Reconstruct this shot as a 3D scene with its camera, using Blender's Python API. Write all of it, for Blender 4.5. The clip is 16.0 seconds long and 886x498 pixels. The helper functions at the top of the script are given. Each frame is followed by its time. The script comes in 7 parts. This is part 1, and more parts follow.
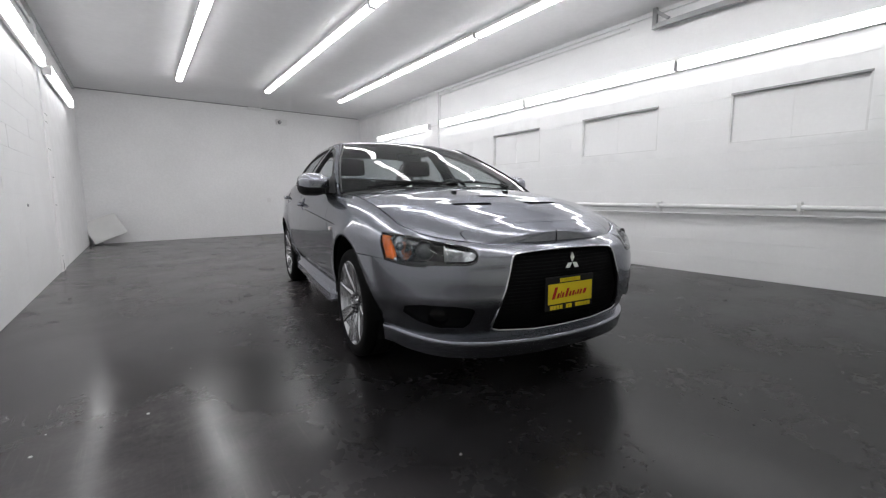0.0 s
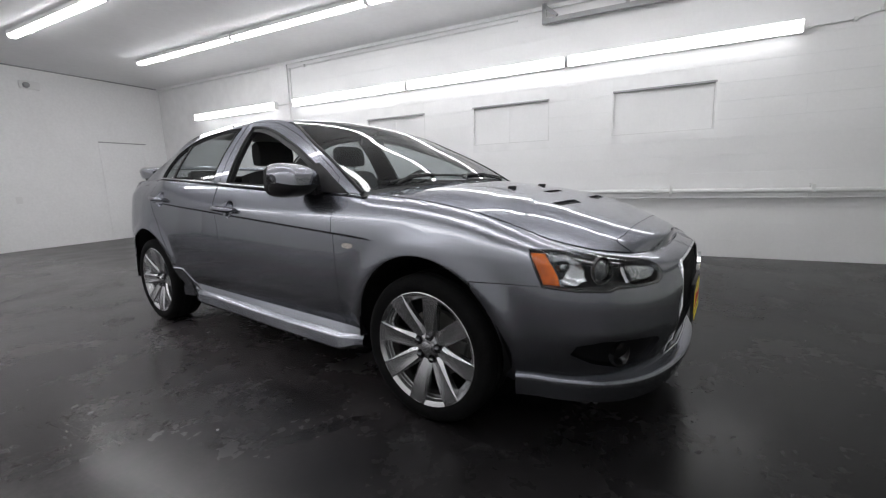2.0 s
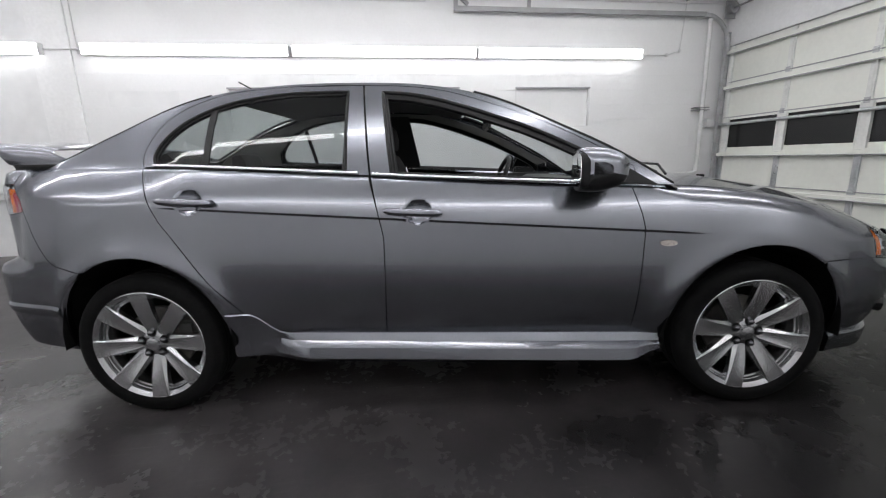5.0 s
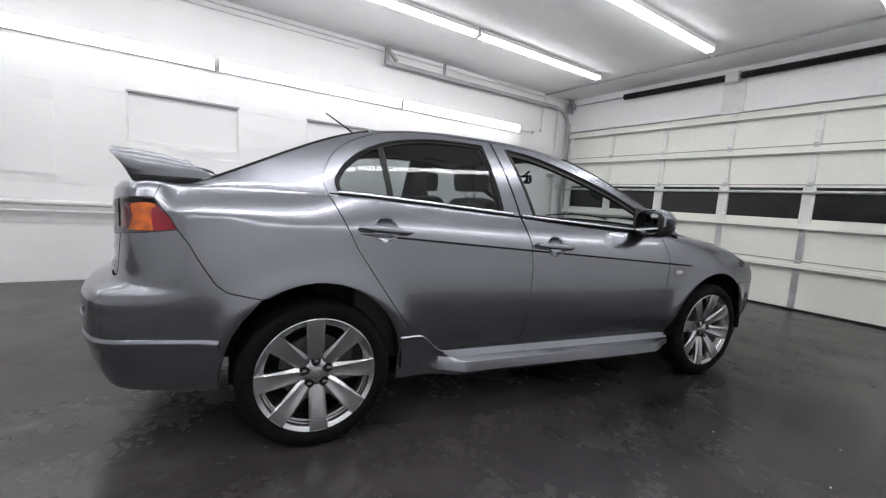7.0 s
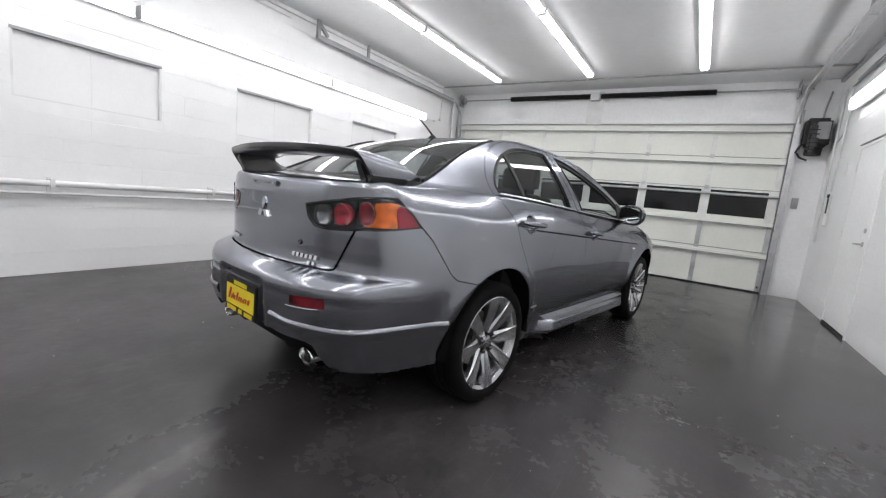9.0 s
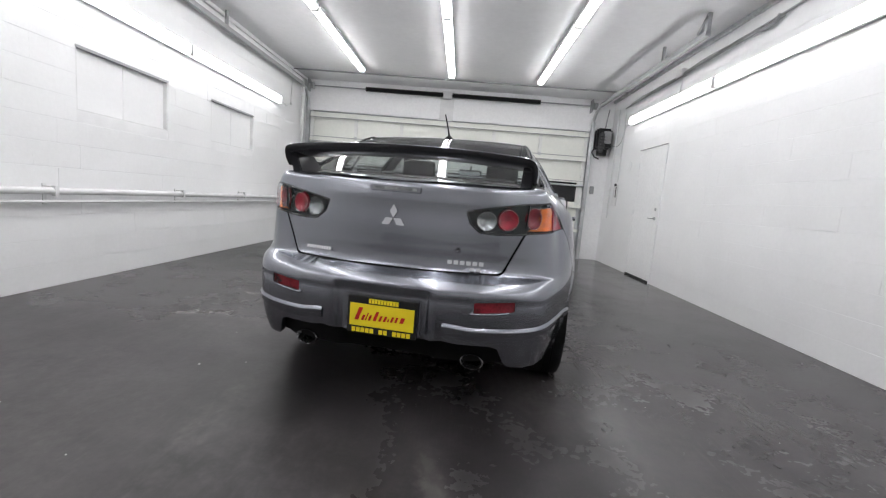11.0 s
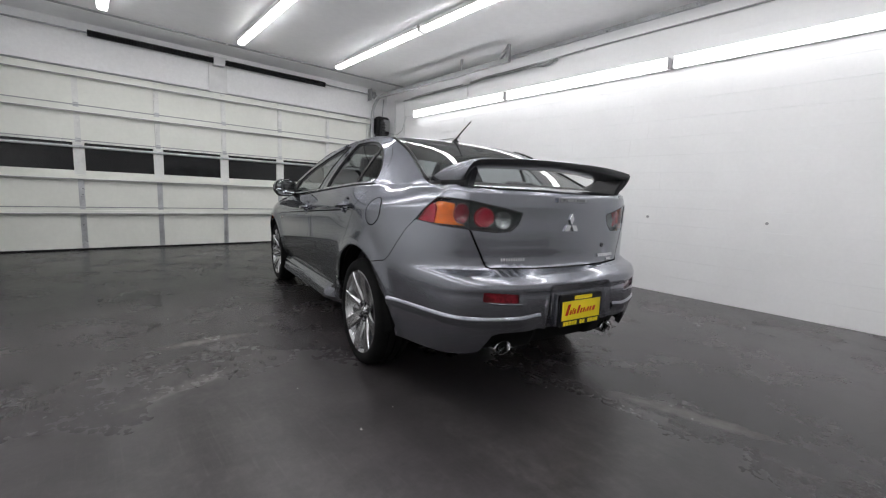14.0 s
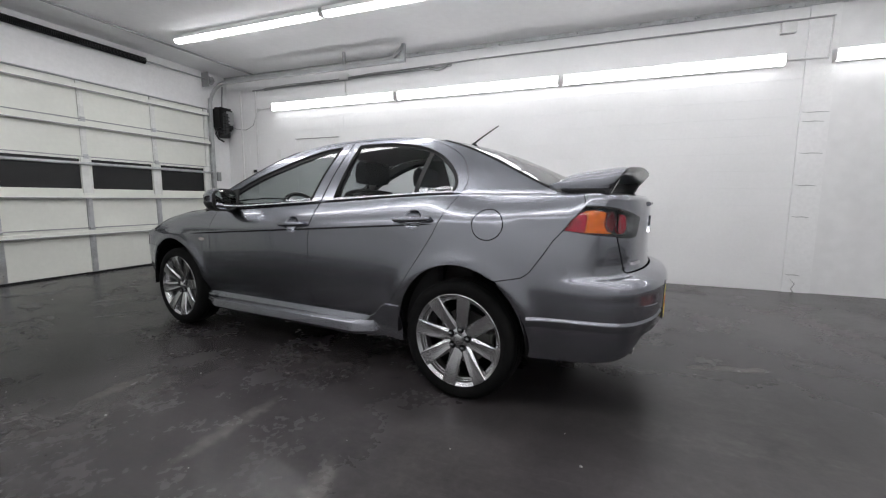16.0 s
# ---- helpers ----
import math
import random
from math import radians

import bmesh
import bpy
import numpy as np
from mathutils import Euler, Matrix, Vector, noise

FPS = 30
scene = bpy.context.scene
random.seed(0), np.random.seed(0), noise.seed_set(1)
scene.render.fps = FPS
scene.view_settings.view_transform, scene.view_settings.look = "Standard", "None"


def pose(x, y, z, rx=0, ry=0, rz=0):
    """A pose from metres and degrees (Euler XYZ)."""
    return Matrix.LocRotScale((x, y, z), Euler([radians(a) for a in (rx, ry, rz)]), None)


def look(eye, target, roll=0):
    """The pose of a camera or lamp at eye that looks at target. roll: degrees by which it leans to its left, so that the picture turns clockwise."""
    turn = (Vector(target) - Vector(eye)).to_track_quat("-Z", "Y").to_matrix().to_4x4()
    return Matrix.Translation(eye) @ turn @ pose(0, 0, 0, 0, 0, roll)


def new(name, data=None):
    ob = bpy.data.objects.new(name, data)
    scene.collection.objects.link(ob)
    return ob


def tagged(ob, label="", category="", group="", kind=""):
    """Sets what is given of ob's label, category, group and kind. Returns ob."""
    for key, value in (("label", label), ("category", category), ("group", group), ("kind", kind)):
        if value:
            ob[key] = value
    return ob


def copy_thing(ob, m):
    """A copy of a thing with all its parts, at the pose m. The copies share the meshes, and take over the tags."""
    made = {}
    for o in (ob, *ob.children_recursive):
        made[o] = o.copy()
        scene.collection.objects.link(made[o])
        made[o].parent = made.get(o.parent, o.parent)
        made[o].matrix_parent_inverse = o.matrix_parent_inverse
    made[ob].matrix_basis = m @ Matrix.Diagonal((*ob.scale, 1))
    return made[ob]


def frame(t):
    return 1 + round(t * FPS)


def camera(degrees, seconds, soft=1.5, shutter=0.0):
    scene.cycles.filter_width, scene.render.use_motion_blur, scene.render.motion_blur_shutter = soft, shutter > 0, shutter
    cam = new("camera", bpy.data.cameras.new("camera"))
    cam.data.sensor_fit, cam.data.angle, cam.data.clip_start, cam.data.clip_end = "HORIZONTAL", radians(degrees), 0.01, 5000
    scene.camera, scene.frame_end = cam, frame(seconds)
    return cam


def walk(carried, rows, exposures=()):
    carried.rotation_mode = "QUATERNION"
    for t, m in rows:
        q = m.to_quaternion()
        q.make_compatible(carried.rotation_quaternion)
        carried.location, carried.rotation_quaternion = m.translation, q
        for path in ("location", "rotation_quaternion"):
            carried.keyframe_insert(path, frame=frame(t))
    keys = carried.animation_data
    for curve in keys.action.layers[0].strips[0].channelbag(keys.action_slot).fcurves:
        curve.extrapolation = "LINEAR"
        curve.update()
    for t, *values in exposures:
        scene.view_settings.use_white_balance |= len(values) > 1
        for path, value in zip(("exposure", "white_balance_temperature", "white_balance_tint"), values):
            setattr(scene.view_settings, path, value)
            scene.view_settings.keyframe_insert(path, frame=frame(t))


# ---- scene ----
cam = camera(94.4, 16.0, soft=1.2)
PATH = [
    (0, (2.231, 3.55, 0.949), (1.051, 1.955, 0.696), -0.5),
    (0.5, (2.447, 3.241, 0.965), (1.108, 1.781, 0.69), -1.7),
    (1, (2.563, 2.875, 0.989), (1.046, 1.593, 0.755), -0.9),
    (1.5, (2.68, 2.5, 1.003), (1.0, 1.453, 0.714), -0.6),
    (2, (2.663, 2.106, 1.025), (0.9, 1.221, 0.694), -1.8),
    (2.5, (2.685, 1.735, 1.039), (0.826, 1.067, 0.727), -1.6),
    (3, (2.733, 1.365, 1.037), (0.816, 0.93, 0.664), -0.4),
    (3.5, (2.728, 0.967, 1.056), (0.792, 0.682, 0.64), -1.1),
    (4, (2.757, 0.527, 1.069), (0.8, 0.437, 0.663), -2.0),
    (4.2, (2.759, 0.373, 1.078), (0.807, 0.347, 0.645), -2.2),
    (6.3, (2.555, -1.283, 1.107), (0.75, -0.46, 0.849), 0.1),
    (6.5, (2.545, -1.442, 1.099), (0.783, -0.53, 0.847), 0.3),
    (7, (2.518, -1.841, 1.093), (0.872, -0.728, 0.863), 3.8),
    (7.5, (2.349, -2.215, 1.083), (0.797, -0.99, 0.786), 6.0),
    (8, (2.18, -2.589, 1.082), (0.803, -1.161, 0.828), 4.6),
    (8.2, (2.098, -2.736, 1.085), (0.811, -1.226, 0.832), 4.7),
    (10.3, (0.744, -3.732, 1.024), (0.195, -1.824, 0.786), 4.6),
    (10.5, (0.572, -3.76, 1.004), (0.171, -1.811, 0.777), 4.0),
    (11, (0.185, -3.84, 1.02), (0.116, -1.857, 0.776), 4.8),
    (11.5, (-0.212, -3.861, 1.033), (-0.069, -1.892, 0.717), 3.4),
    (12, (-0.605, -3.89, 1.037), (-0.199, -1.951, 0.766), 3.0),
    (12.5, (-0.978, -3.816, 1.022), (-0.355, -1.939, 0.72), 3.8),
    (13, (-1.374, -3.722, 1.043), (-0.555, -1.917, 0.776), 3.9),
    (13.5, (-1.75, -3.535, 1.061), (-0.606, -1.908, 0.848), 1.6),
    (14, (-2.043, -3.223, 1.048), (-0.747, -1.722, 0.785), 2.5),
    (14.5, (-2.337, -2.916, 1.043), (-0.808, -1.642, 0.842), 1.0),
    (15, (-2.549, -2.556, 1.048), (-0.896, -1.453, 0.828), 0.6),
    (15.5, (-2.675, -2.175, 1.058), (-0.941, -1.212, 0.806), 1.5),
    (16, (-2.811, -1.75, 1.066), (-0.959, -1.037, 0.823), 0.4),
]
walk(cam, [(t, look(eye, target, roll)) for t, eye, target, roll in PATH],
     exposures=[(0.0, 0.0), (2.0, -0.06), (3.5, -0.04), (6.5, 0.12), (8.0, 0.17), (10.5, 0.24), (13.0, 0.24), (13.5, 0.12), (14.0, 0.0), (15.0, -0.06), (16.0, -0.08)])

# ---------------------------------------------------------------- world and exposure
world = bpy.data.worlds.new("world")
scene.world = world
world.use_nodes = True
world.node_tree.nodes["Background"].inputs[0].default_value = (0.02, 0.022, 0.026, 1)
world.node_tree.nodes["Background"].inputs[1].default_value = 0.3
scene.view_settings.exposure = 0.0
TUBE_POWER = 16.8
WALL_TUBE_POWER = 7.4


# ---------------------------------------------------------------- materials
def sock(node, *names):
    for n in names:
        if n in node.inputs:
            return node.inputs[n]


def material(name, color, rough=0.5, metal=0.0, coat=0.0, coat_rough=0.03, var=0.0, var_scale=3.0, fine=0.0, fine_scale=60.0,
             bump=0.0, bump_scale=80.0, rough_var=0.0, spec=0.5, emit=0.0, emit_color=None, space="Object"):
    m = bpy.data.materials.new(name)
    m.use_nodes = True
    nt = m.node_tree
    b = nt.nodes["Principled BSDF"]
    b.inputs["Base Color"].default_value = (*color, 1)
    b.inputs["Roughness"].default_value = rough
    b.inputs["Metallic"].default_value = metal
    b.inputs["Coat Weight"].default_value = coat
    b.inputs["Coat Roughness"].default_value = coat_rough
    b.inputs["Specular IOR Level"].default_value = spec
    if emit:
        b.inputs["Emission Color"].default_value = (*(emit_color or color), 1)
        b.inputs["Emission Strength"].default_value = emit
    if var or fine or bump or rough_var:
        tc = nt.nodes.new("ShaderNodeTexCoord") if space == "Object" else nt.nodes.new("ShaderNodeNewGeometry")
    if var or fine:
        n1 = nt.nodes.new("ShaderNodeTexNoise")
        n1.inputs["Scale"].default_value, n1.inputs["Detail"].default_value = var_scale, 6
        n2 = nt.nodes.new("ShaderNodeTexNoise")
        n2.inputs["Scale"].default_value, n2.inputs["Detail"].default_value = fine_scale, 3
        for n in (n1, n2):
            nt.links.new(tc.outputs[space], n.inputs["Vector"])
        mp = nt.nodes.new("ShaderNodeMapRange")
        mp.inputs["From Min"].default_value, mp.inputs["From Max"].default_value = 0.3, 0.7
        mp.inputs["To Min"].default_value, mp.inputs["To Max"].default_value = 1 - var, 1 + var
        nt.links.new(n1.outputs["Fac"], mp.inputs["Value"])
        mq = nt.nodes.new("ShaderNodeMapRange")
        mq.inputs["From Min"].default_value, mq.inputs["From Max"].default_value = 0.3, 0.7
        mq.inputs["To Min"].default_value, mq.inputs["To Max"].default_value = 1 - fine, 1 + fine
        nt.links.new(n2.outputs["Fac"], mq.inputs["Value"])
        mul = nt.nodes.new("ShaderNodeMath")
        mul.operation = "MULTIPLY"
        nt.links.new(mp.outputs[0], mul.inputs[0])
        nt.links.new(mq.outputs[0], mul.inputs[1])
        vm = nt.nodes.new("ShaderNodeVectorMath")
        vm.operation = "SCALE"
        vm.inputs[0].default_value = color
        nt.links.new(mul.outputs[0], vm.inputs["Scale"])
        nt.links.new(vm.outputs[0], b.inputs["Base Color"])
    if rough_var:
        n3 = nt.nodes.new("ShaderNodeTexNoise")
        n3.inputs["Scale"].default_value, n3.inputs["Detail"].default_value = var_scale * 1.7, 5
        nt.links.new(tc.outputs[space], n3.inputs["Vector"])
        mr = nt.nodes.new("ShaderNodeMapRange")
        mr.inputs["From Min"].default_value, mr.inputs["From Max"].default_value = 0.3, 0.7
        mr.inputs["To Min"].default_value, mr.inputs["To Max"].default_value = max(0.02, rough - rough_var), min(1, rough + rough_var)
        nt.links.new(n3.outputs["Fac"], mr.inputs["Value"])
        nt.links.new(mr.outputs[0], b.inputs["Roughness"])
    if bump:
        n4 = nt.nodes.new("ShaderNodeTexNoise")
        n4.inputs["Scale"].default_value, n4.inputs["Detail"].default_value = bump_scale, 4
        nt.links.new(tc.outputs[space], n4.inputs["Vector"])
        bp = nt.nodes.new("ShaderNodeBump")
        bp.inputs["Strength"].default_value, bp.inputs["Distance"].default_value = 0.6, bump
        nt.links.new(n4.outputs["Fac"], bp.inputs["Height"])
        nt.links.new(bp.outputs["Normal"], b.inputs["Normal"])
    return m


def glass(name, tint, gloss_rough=0.0, base=0.08):
    m = bpy.data.materials.new(name)
    m.use_nodes = True
    nt = m.node_tree
    nt.nodes.remove(nt.nodes["Principled BSDF"])
    out = nt.nodes["Material Output"]
    tr = nt.nodes.new("ShaderNodeBsdfTransparent")
    tr.inputs[0].default_value = (*tint, 1)
    gl = nt.nodes.new("ShaderNodeBsdfGlossy")
    gl.inputs["Roughness"].default_value = gloss_rough
    lw = nt.nodes.new("ShaderNodeLayerWeight")
    lw.inputs["Blend"].default_value = 0.5
    pw = nt.nodes.new("ShaderNodeMath")
    pw.operation, pw.inputs[1].default_value = "POWER", 5.0
    fr = nt.nodes.new("ShaderNodeMath")
    fr.operation, fr.inputs[1].default_value, fr.inputs[2].default_value = "MULTIPLY_ADD", 0.85, base
    mx = nt.nodes.new("ShaderNodeMixShader")
    nt.links.new(lw.outputs["Facing"], pw.inputs[0])
    nt.links.new(pw.outputs[0], fr.inputs[0])
    nt.links.new(fr.outputs[0], mx.inputs[0])
    nt.links.new(tr.outputs[0], mx.inputs[1])
    nt.links.new(gl.outputs[0], mx.inputs[2])
    nt.links.new(mx.outputs[0], out.inputs["Surface"])
    return m


# worn strips in the floor: x, y, half width along x and along y, turn
STRIPS = [(-1.48, -0.18, 0.30, 0.05, 0), (-1.39, 0.73, 0.22, 0.045, 3), (-0.39, 2.7, 0.06, 0.75, 0), (-1.75, -0.85, 0.25, 0.05, 20), (0.2, -2.6, 0.05, 0.35, 15), (0.23, 2.8, 0.04, 0.32, 0), (-0.48, 2.3, 0.05, 0.5, 4)]


def floor_material():
    m = bpy.data.materials.new("sealed_dark_concrete")
    m.use_nodes = True
    nt = m.node_tree
    b = nt.nodes["Principled BSDF"]
    tc = nt.nodes.new("ShaderNodeTexCoord")

    def noise_node(scale, detail, dist=0.0, rough=0.6):
        n = nt.nodes.new("ShaderNodeTexNoise")
        n.inputs["Scale"].default_value, n.inputs["Detail"].default_value = scale, detail
        n.inputs["Distortion"].default_value, n.inputs["Roughness"].default_value = dist, rough
        nt.links.new(tc.outputs["Object"], n.inputs["Vector"])
        return n

    def ramp(src, stops):
        r = nt.nodes.new("ShaderNodeValToRGB")
        while len(r.color_ramp.elements) < len(stops):
            r.color_ramp.elements.new(0.5)
        for e, (p, c) in zip(r.color_ramp.elements, stops):
            e.position, e.color = p, (*c, 1)
        nt.links.new(src.outputs["Fac"], r.inputs["Fac"])
        return r

    def mix(mode, fac, a, c):
        x = nt.nodes.new("ShaderNodeMix")
        x.data_type, x.blend_type = "RGBA", mode
        if isinstance(fac, float):
            x.inputs["Factor"].default_value = fac
        else:
            nt.links.new(fac, x.inputs["Factor"])
        nt.links.new(a, x.inputs["A"])
        nt.links.new(c, x.inputs["B"])
        return x.outputs["Result"]

    big = ramp(noise_node(0.8, 3, 0.0, 0.5), [(0.30, (0.038, 0.0342, 0.0360)), (0.70, (0.064, 0.0578, 0.0605))])
    mid = ramp(noise_node(4.6, 5, 0.0, 0.58), [(0.22, (0.64, 0.64, 0.65)), (0.80, (1.36, 1.35, 1.34))])
    fine = ramp(noise_node(45, 5, 0.0, 0.65), [(0.25, (0.86, 0.86, 0.86)), (0.75, (1.14, 1.14, 1.14))])
    scuff = ramp(noise_node(11.0, 4, 0.25, 0.55), [(0.36, (0, 0, 0)), (0.90, (0.26, 0.26, 0.26))])
    gate = ramp(noise_node(1.1, 2, 0.0, 0.45), [(0.42, (0, 0, 0)), (0.70, (1, 1, 1))])
    worn = ramp(noise_node(30, 5), [(0.3, (0.070, 0.065, 0.064)), (0.7, (0.130, 0.122, 0.119))])
    c = mix("MULTIPLY", 1.0, big.outputs["Color"], mid.outputs["Color"])
    c = mix("MULTIPLY", 1.0, c, fine.outputs["Color"])
    g = nt.nodes.new("ShaderNodeMath")
    g.operation = "MULTIPLY"
    nt.links.new(scuff.outputs["Color"], g.inputs[0])
    nt.links.new(gate.outputs["Color"], g.inputs[1])
    c = mix("MIX", g.outputs[0], c, worn.outputs["Color"])
    # long fine scratches in three directions, gathered in patches
    for turn, sc, lo in ((20, (70, 2.2, 1), 0.60), (-38, (90, 3.0, 1), 0.62), (82, (60, 2.6, 1), 0.63)):
        mp = nt.nodes.new("ShaderNodeMapping")
        mp.inputs["Rotation"].default_value = (0, 0, radians(turn))
        mp.inputs["Scale"].default_value = sc
        nt.links.new(tc.outputs["Object"], mp.inputs["Vector"])
        n = nt.nodes.new("ShaderNodeTexNoise")
        n.inputs["Scale"].default_value, n.inputs["Detail"].default_value, n.inputs["Roughness"].default_value = 1.0, 5, 0.6
        nt.links.new(mp.outputs[0], n.inputs["Vector"])
        cut = ramp(n, [(lo - 0.06, (0, 0, 0)), (lo + 0.16, (0.6, 0.6, 0.6))])
        where = ramp(noise_node(1.7 + turn * 0.004, 2, 0.0), [(0.48, (0, 0, 0)), (0.68, (1, 1, 1))])
        k = nt.nodes.new("ShaderNodeMath")
        k.operation = "MULTIPLY"
        nt.links.new(cut.outputs["Color"], k.inputs[0])
        nt.links.new(where.outputs["Color"], k.inputs[1])
        c = mix("MIX", k.outputs[0], c, worn.outputs["Color"])
    # the colour blends to near black towards the front of the bay
    sep = nt.nodes.new("ShaderNodeSeparateXYZ")
    nt.links.new(tc.outputs["Object"], sep.inputs[0])

    def span(src, a, z):
        n = nt.nodes.new("ShaderNodeMapRange")
        n.interpolation_type = "SMOOTHSTEP"
        n.inputs["From Min"].default_value, n.inputs["From Max"].default_value = a, z
        nt.links.new(src, n.inputs["Value"])
        return n.outputs[0]

    def math_node(op, a, k):
        n = nt.nodes.new("ShaderNodeMath")
        n.operation = op
        for i, v in enumerate((a, k)):
            if isinstance(v, float):
                n.inputs[i].default_value = v
            else:
                nt.links.new(v, n.inputs[i])
        return n.outputs[0]

    # worn pale patches, dark stains and tyre marks, each with a ragged edge
    edge_noise = nt.nodes.new("ShaderNodeVectorMath")
    edge_noise.operation = "MULTIPLY_ADD"
    nt.links.new(noise_node(5.0, 3, 0.0, 0.5).outputs["Color"], edge_noise.inputs[0])
    edge_noise.inputs[1].default_value = (0.36, 0.36, 0.0)
    nt.links.new(tc.outputs["Object"], edge_noise.inputs[2])

    ragged = nt.nodes.new("ShaderNodeVectorMath")
    ragged.operation = "MULTIPLY_ADD"
    nt.links.new(noise_node(14.0, 4, 0.0, 0.6).outputs["Color"], ragged.inputs[0])
    ragged.inputs[1].default_value = (0.11, 0.11, 0.0)
    nt.links.new(tc.outputs["Object"], ragged.inputs[2])

    def blotch(x, y, rx, ry, turn):
        thin = min(rx, ry) < 0.13
        mp = nt.nodes.new("ShaderNodeMapping")
        mp.vector_type = "TEXTURE"
        mp.inputs["Location"].default_value = (x + 0.055, y + 0.055, 0) if thin else (x + 0.18, y + 0.18, 0)
        mp.inputs["Rotation"].default_value = (0, 0, radians(turn))
        mp.inputs["Scale"].default_value = (rx, ry, 10)
        nt.links.new(ragged.outputs[0] if thin else edge_noise.outputs[0], mp.inputs["Vector"])
        ln = nt.nodes.new("ShaderNodeVectorMath")
        ln.operation = "LENGTH"
        nt.links.new(mp.outputs[0], ln.inputs[0])
        return span(ln.outputs["Value"], 1.3, 0.30 if not thin else 0.5)

    def union(spots):
        out = None
        for sp in spots:
            k = blotch(*sp)
            out = k if out is None else math_node("MAXIMUM", out, k)
        return out

    pale_zone = union([(-0.42, 2.8, 0.10, 0.8, 3), (-1.6, -0.9, 0.7, 0.8, 0), (-1.9, -2.6, 0.9, 1.4, 0), (0.75, -1.85, 0.35, 0.5, 20), (-0.2, -2.45, 0.7, 0.35, 0), (-0.8, -2.1, 0.12, 0.8, 0), (1.3, 3.3, 0.5, 0.25, 0), (2.2, 1.5, 0.16, 0.3, 10)])
    streak = nt.nodes.new("ShaderNodeTexNoise")
    streak.inputs["Scale"].default_value, streak.inputs["Detail"].default_value, streak.inputs["Roughness"].default_value = 1.0, 4, 0.6
    streak.inputs["Distortion"].default_value = 0.4
    sm = nt.nodes.new("ShaderNodeMapping")
    sm.inputs["Scale"].default_value = (14, 9, 1)
    nt.links.new(tc.outputs["Object"], sm.inputs["Vector"])
    nt.links.new(sm.outputs[0], streak.inputs["Vector"])
    strips = union(STRIPS)
    bare = nt.nodes.new("ShaderNodeRGB")
    bare.outputs[0].default_value = (0.19, 0.178, 0.17, 1)
    scrape = ramp(streak, [(0.34, (0, 0, 0)), (0.82, (1, 1, 1))])
    c = mix("MIX", math_node("MULTIPLY", math_node("MULTIPLY", pale_zone, scrape.outputs["Color"]), 0.70), c, worn.outputs["Color"])
    c = mix("MIX", math_node("MULTIPLY", strips, math_node("MULTIPLY", math_node("ADD", scrape.outputs["Color"], 0.35), 0.7)), c, bare.outputs[0])
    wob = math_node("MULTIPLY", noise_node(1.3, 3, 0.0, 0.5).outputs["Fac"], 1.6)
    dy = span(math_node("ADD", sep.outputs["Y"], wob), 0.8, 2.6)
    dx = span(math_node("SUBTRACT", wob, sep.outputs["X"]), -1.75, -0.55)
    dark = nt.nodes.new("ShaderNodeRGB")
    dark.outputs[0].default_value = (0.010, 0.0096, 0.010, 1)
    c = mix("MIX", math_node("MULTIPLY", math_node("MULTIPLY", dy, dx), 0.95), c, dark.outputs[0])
    dark_marks = union([(1.36, 0.62, 0.16, 0.30, 10), (1.48, 0.92, 0.24, 0.04, -35), (0.84, 2.42, 0.07, 0.11, 30), (1.18, 2.25, 0.12, 1.2, 0), (0.45, 2.88, 0.10, 0.09, 0), (0.87, 3.02, 0.04, 0.03, 0), (0.73, 3.13, 0.05, 0.04, 20), (0.62, 2.1, 0.06, 0.9, 12)])
    # fainter long dark streaks under and behind the tail
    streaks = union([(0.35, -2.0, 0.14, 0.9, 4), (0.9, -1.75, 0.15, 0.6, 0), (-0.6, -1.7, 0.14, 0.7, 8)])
    dark_marks = math_node("MAXIMUM", dark_marks, math_node("MULTIPLY", streaks, 0.35))
    c = mix("MIX", math_node("MULTIPLY", dark_marks, 0.85), c, dark.outputs[0])
    # broad patches beside and behind the car, blended part way to near black
    dark_patches = union([(1.75, 0.1, 0.75, 1.3, 0), (0.3, -2.7, 1.0, 0.9, 0), (-0.55, -1.75, 0.6, 0.6, 0)])
    c = mix("MIX", math_node("MULTIPLY", dark_patches, 0.45), c, dark.outputs[0])
    # the sealer is polished along the east side and worn dull behind and beside the car
    polish = math_node("MULTIPLY", span(math_node("ADD", sep.outputs["X"], math_node("MULTIPLY", wob, 0.4)), 2.0, 2.7), span(sep.outputs["Y"], -0.9, 0.5))
    dull = math_node("MULTIPLY", span(sep.outputs["X"], 0.1, -0.6), span(sep.outputs["Y"], -0.6, -1.6))
    c = mix("MIX", math_node("MULTIPLY", dull, 0.08), c, dark.outputs[0])
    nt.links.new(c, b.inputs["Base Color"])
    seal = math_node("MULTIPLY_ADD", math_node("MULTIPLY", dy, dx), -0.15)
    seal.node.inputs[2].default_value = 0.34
    seal = math_node("SUBTRACT", seal, math_node("MULTIPLY", dull, 0.07))
    nt.links.new(seal, b.inputs["Specular IOR Level"])
    # gloss varies in broad clouds and small dull freckles
    cloud = span(noise_node(2.4, 3, 0.0, 0.5).outputs["Fac"], 0.3, 0.7)
    freckle = span(noise_node(26.0, 3, 0.4, 0.5).outputs["Fac"], 0.40, 0.75)
    rough = math_node("ADD", math_node("MULTIPLY", cloud, 0.06), math_node("MULTIPLY", freckle, 0.025))
    rough = math_node("ADD", rough, 0.22)
    rough = math_node("SUBTRACT", rough, math_node("MULTIPLY", polish, 0.09))
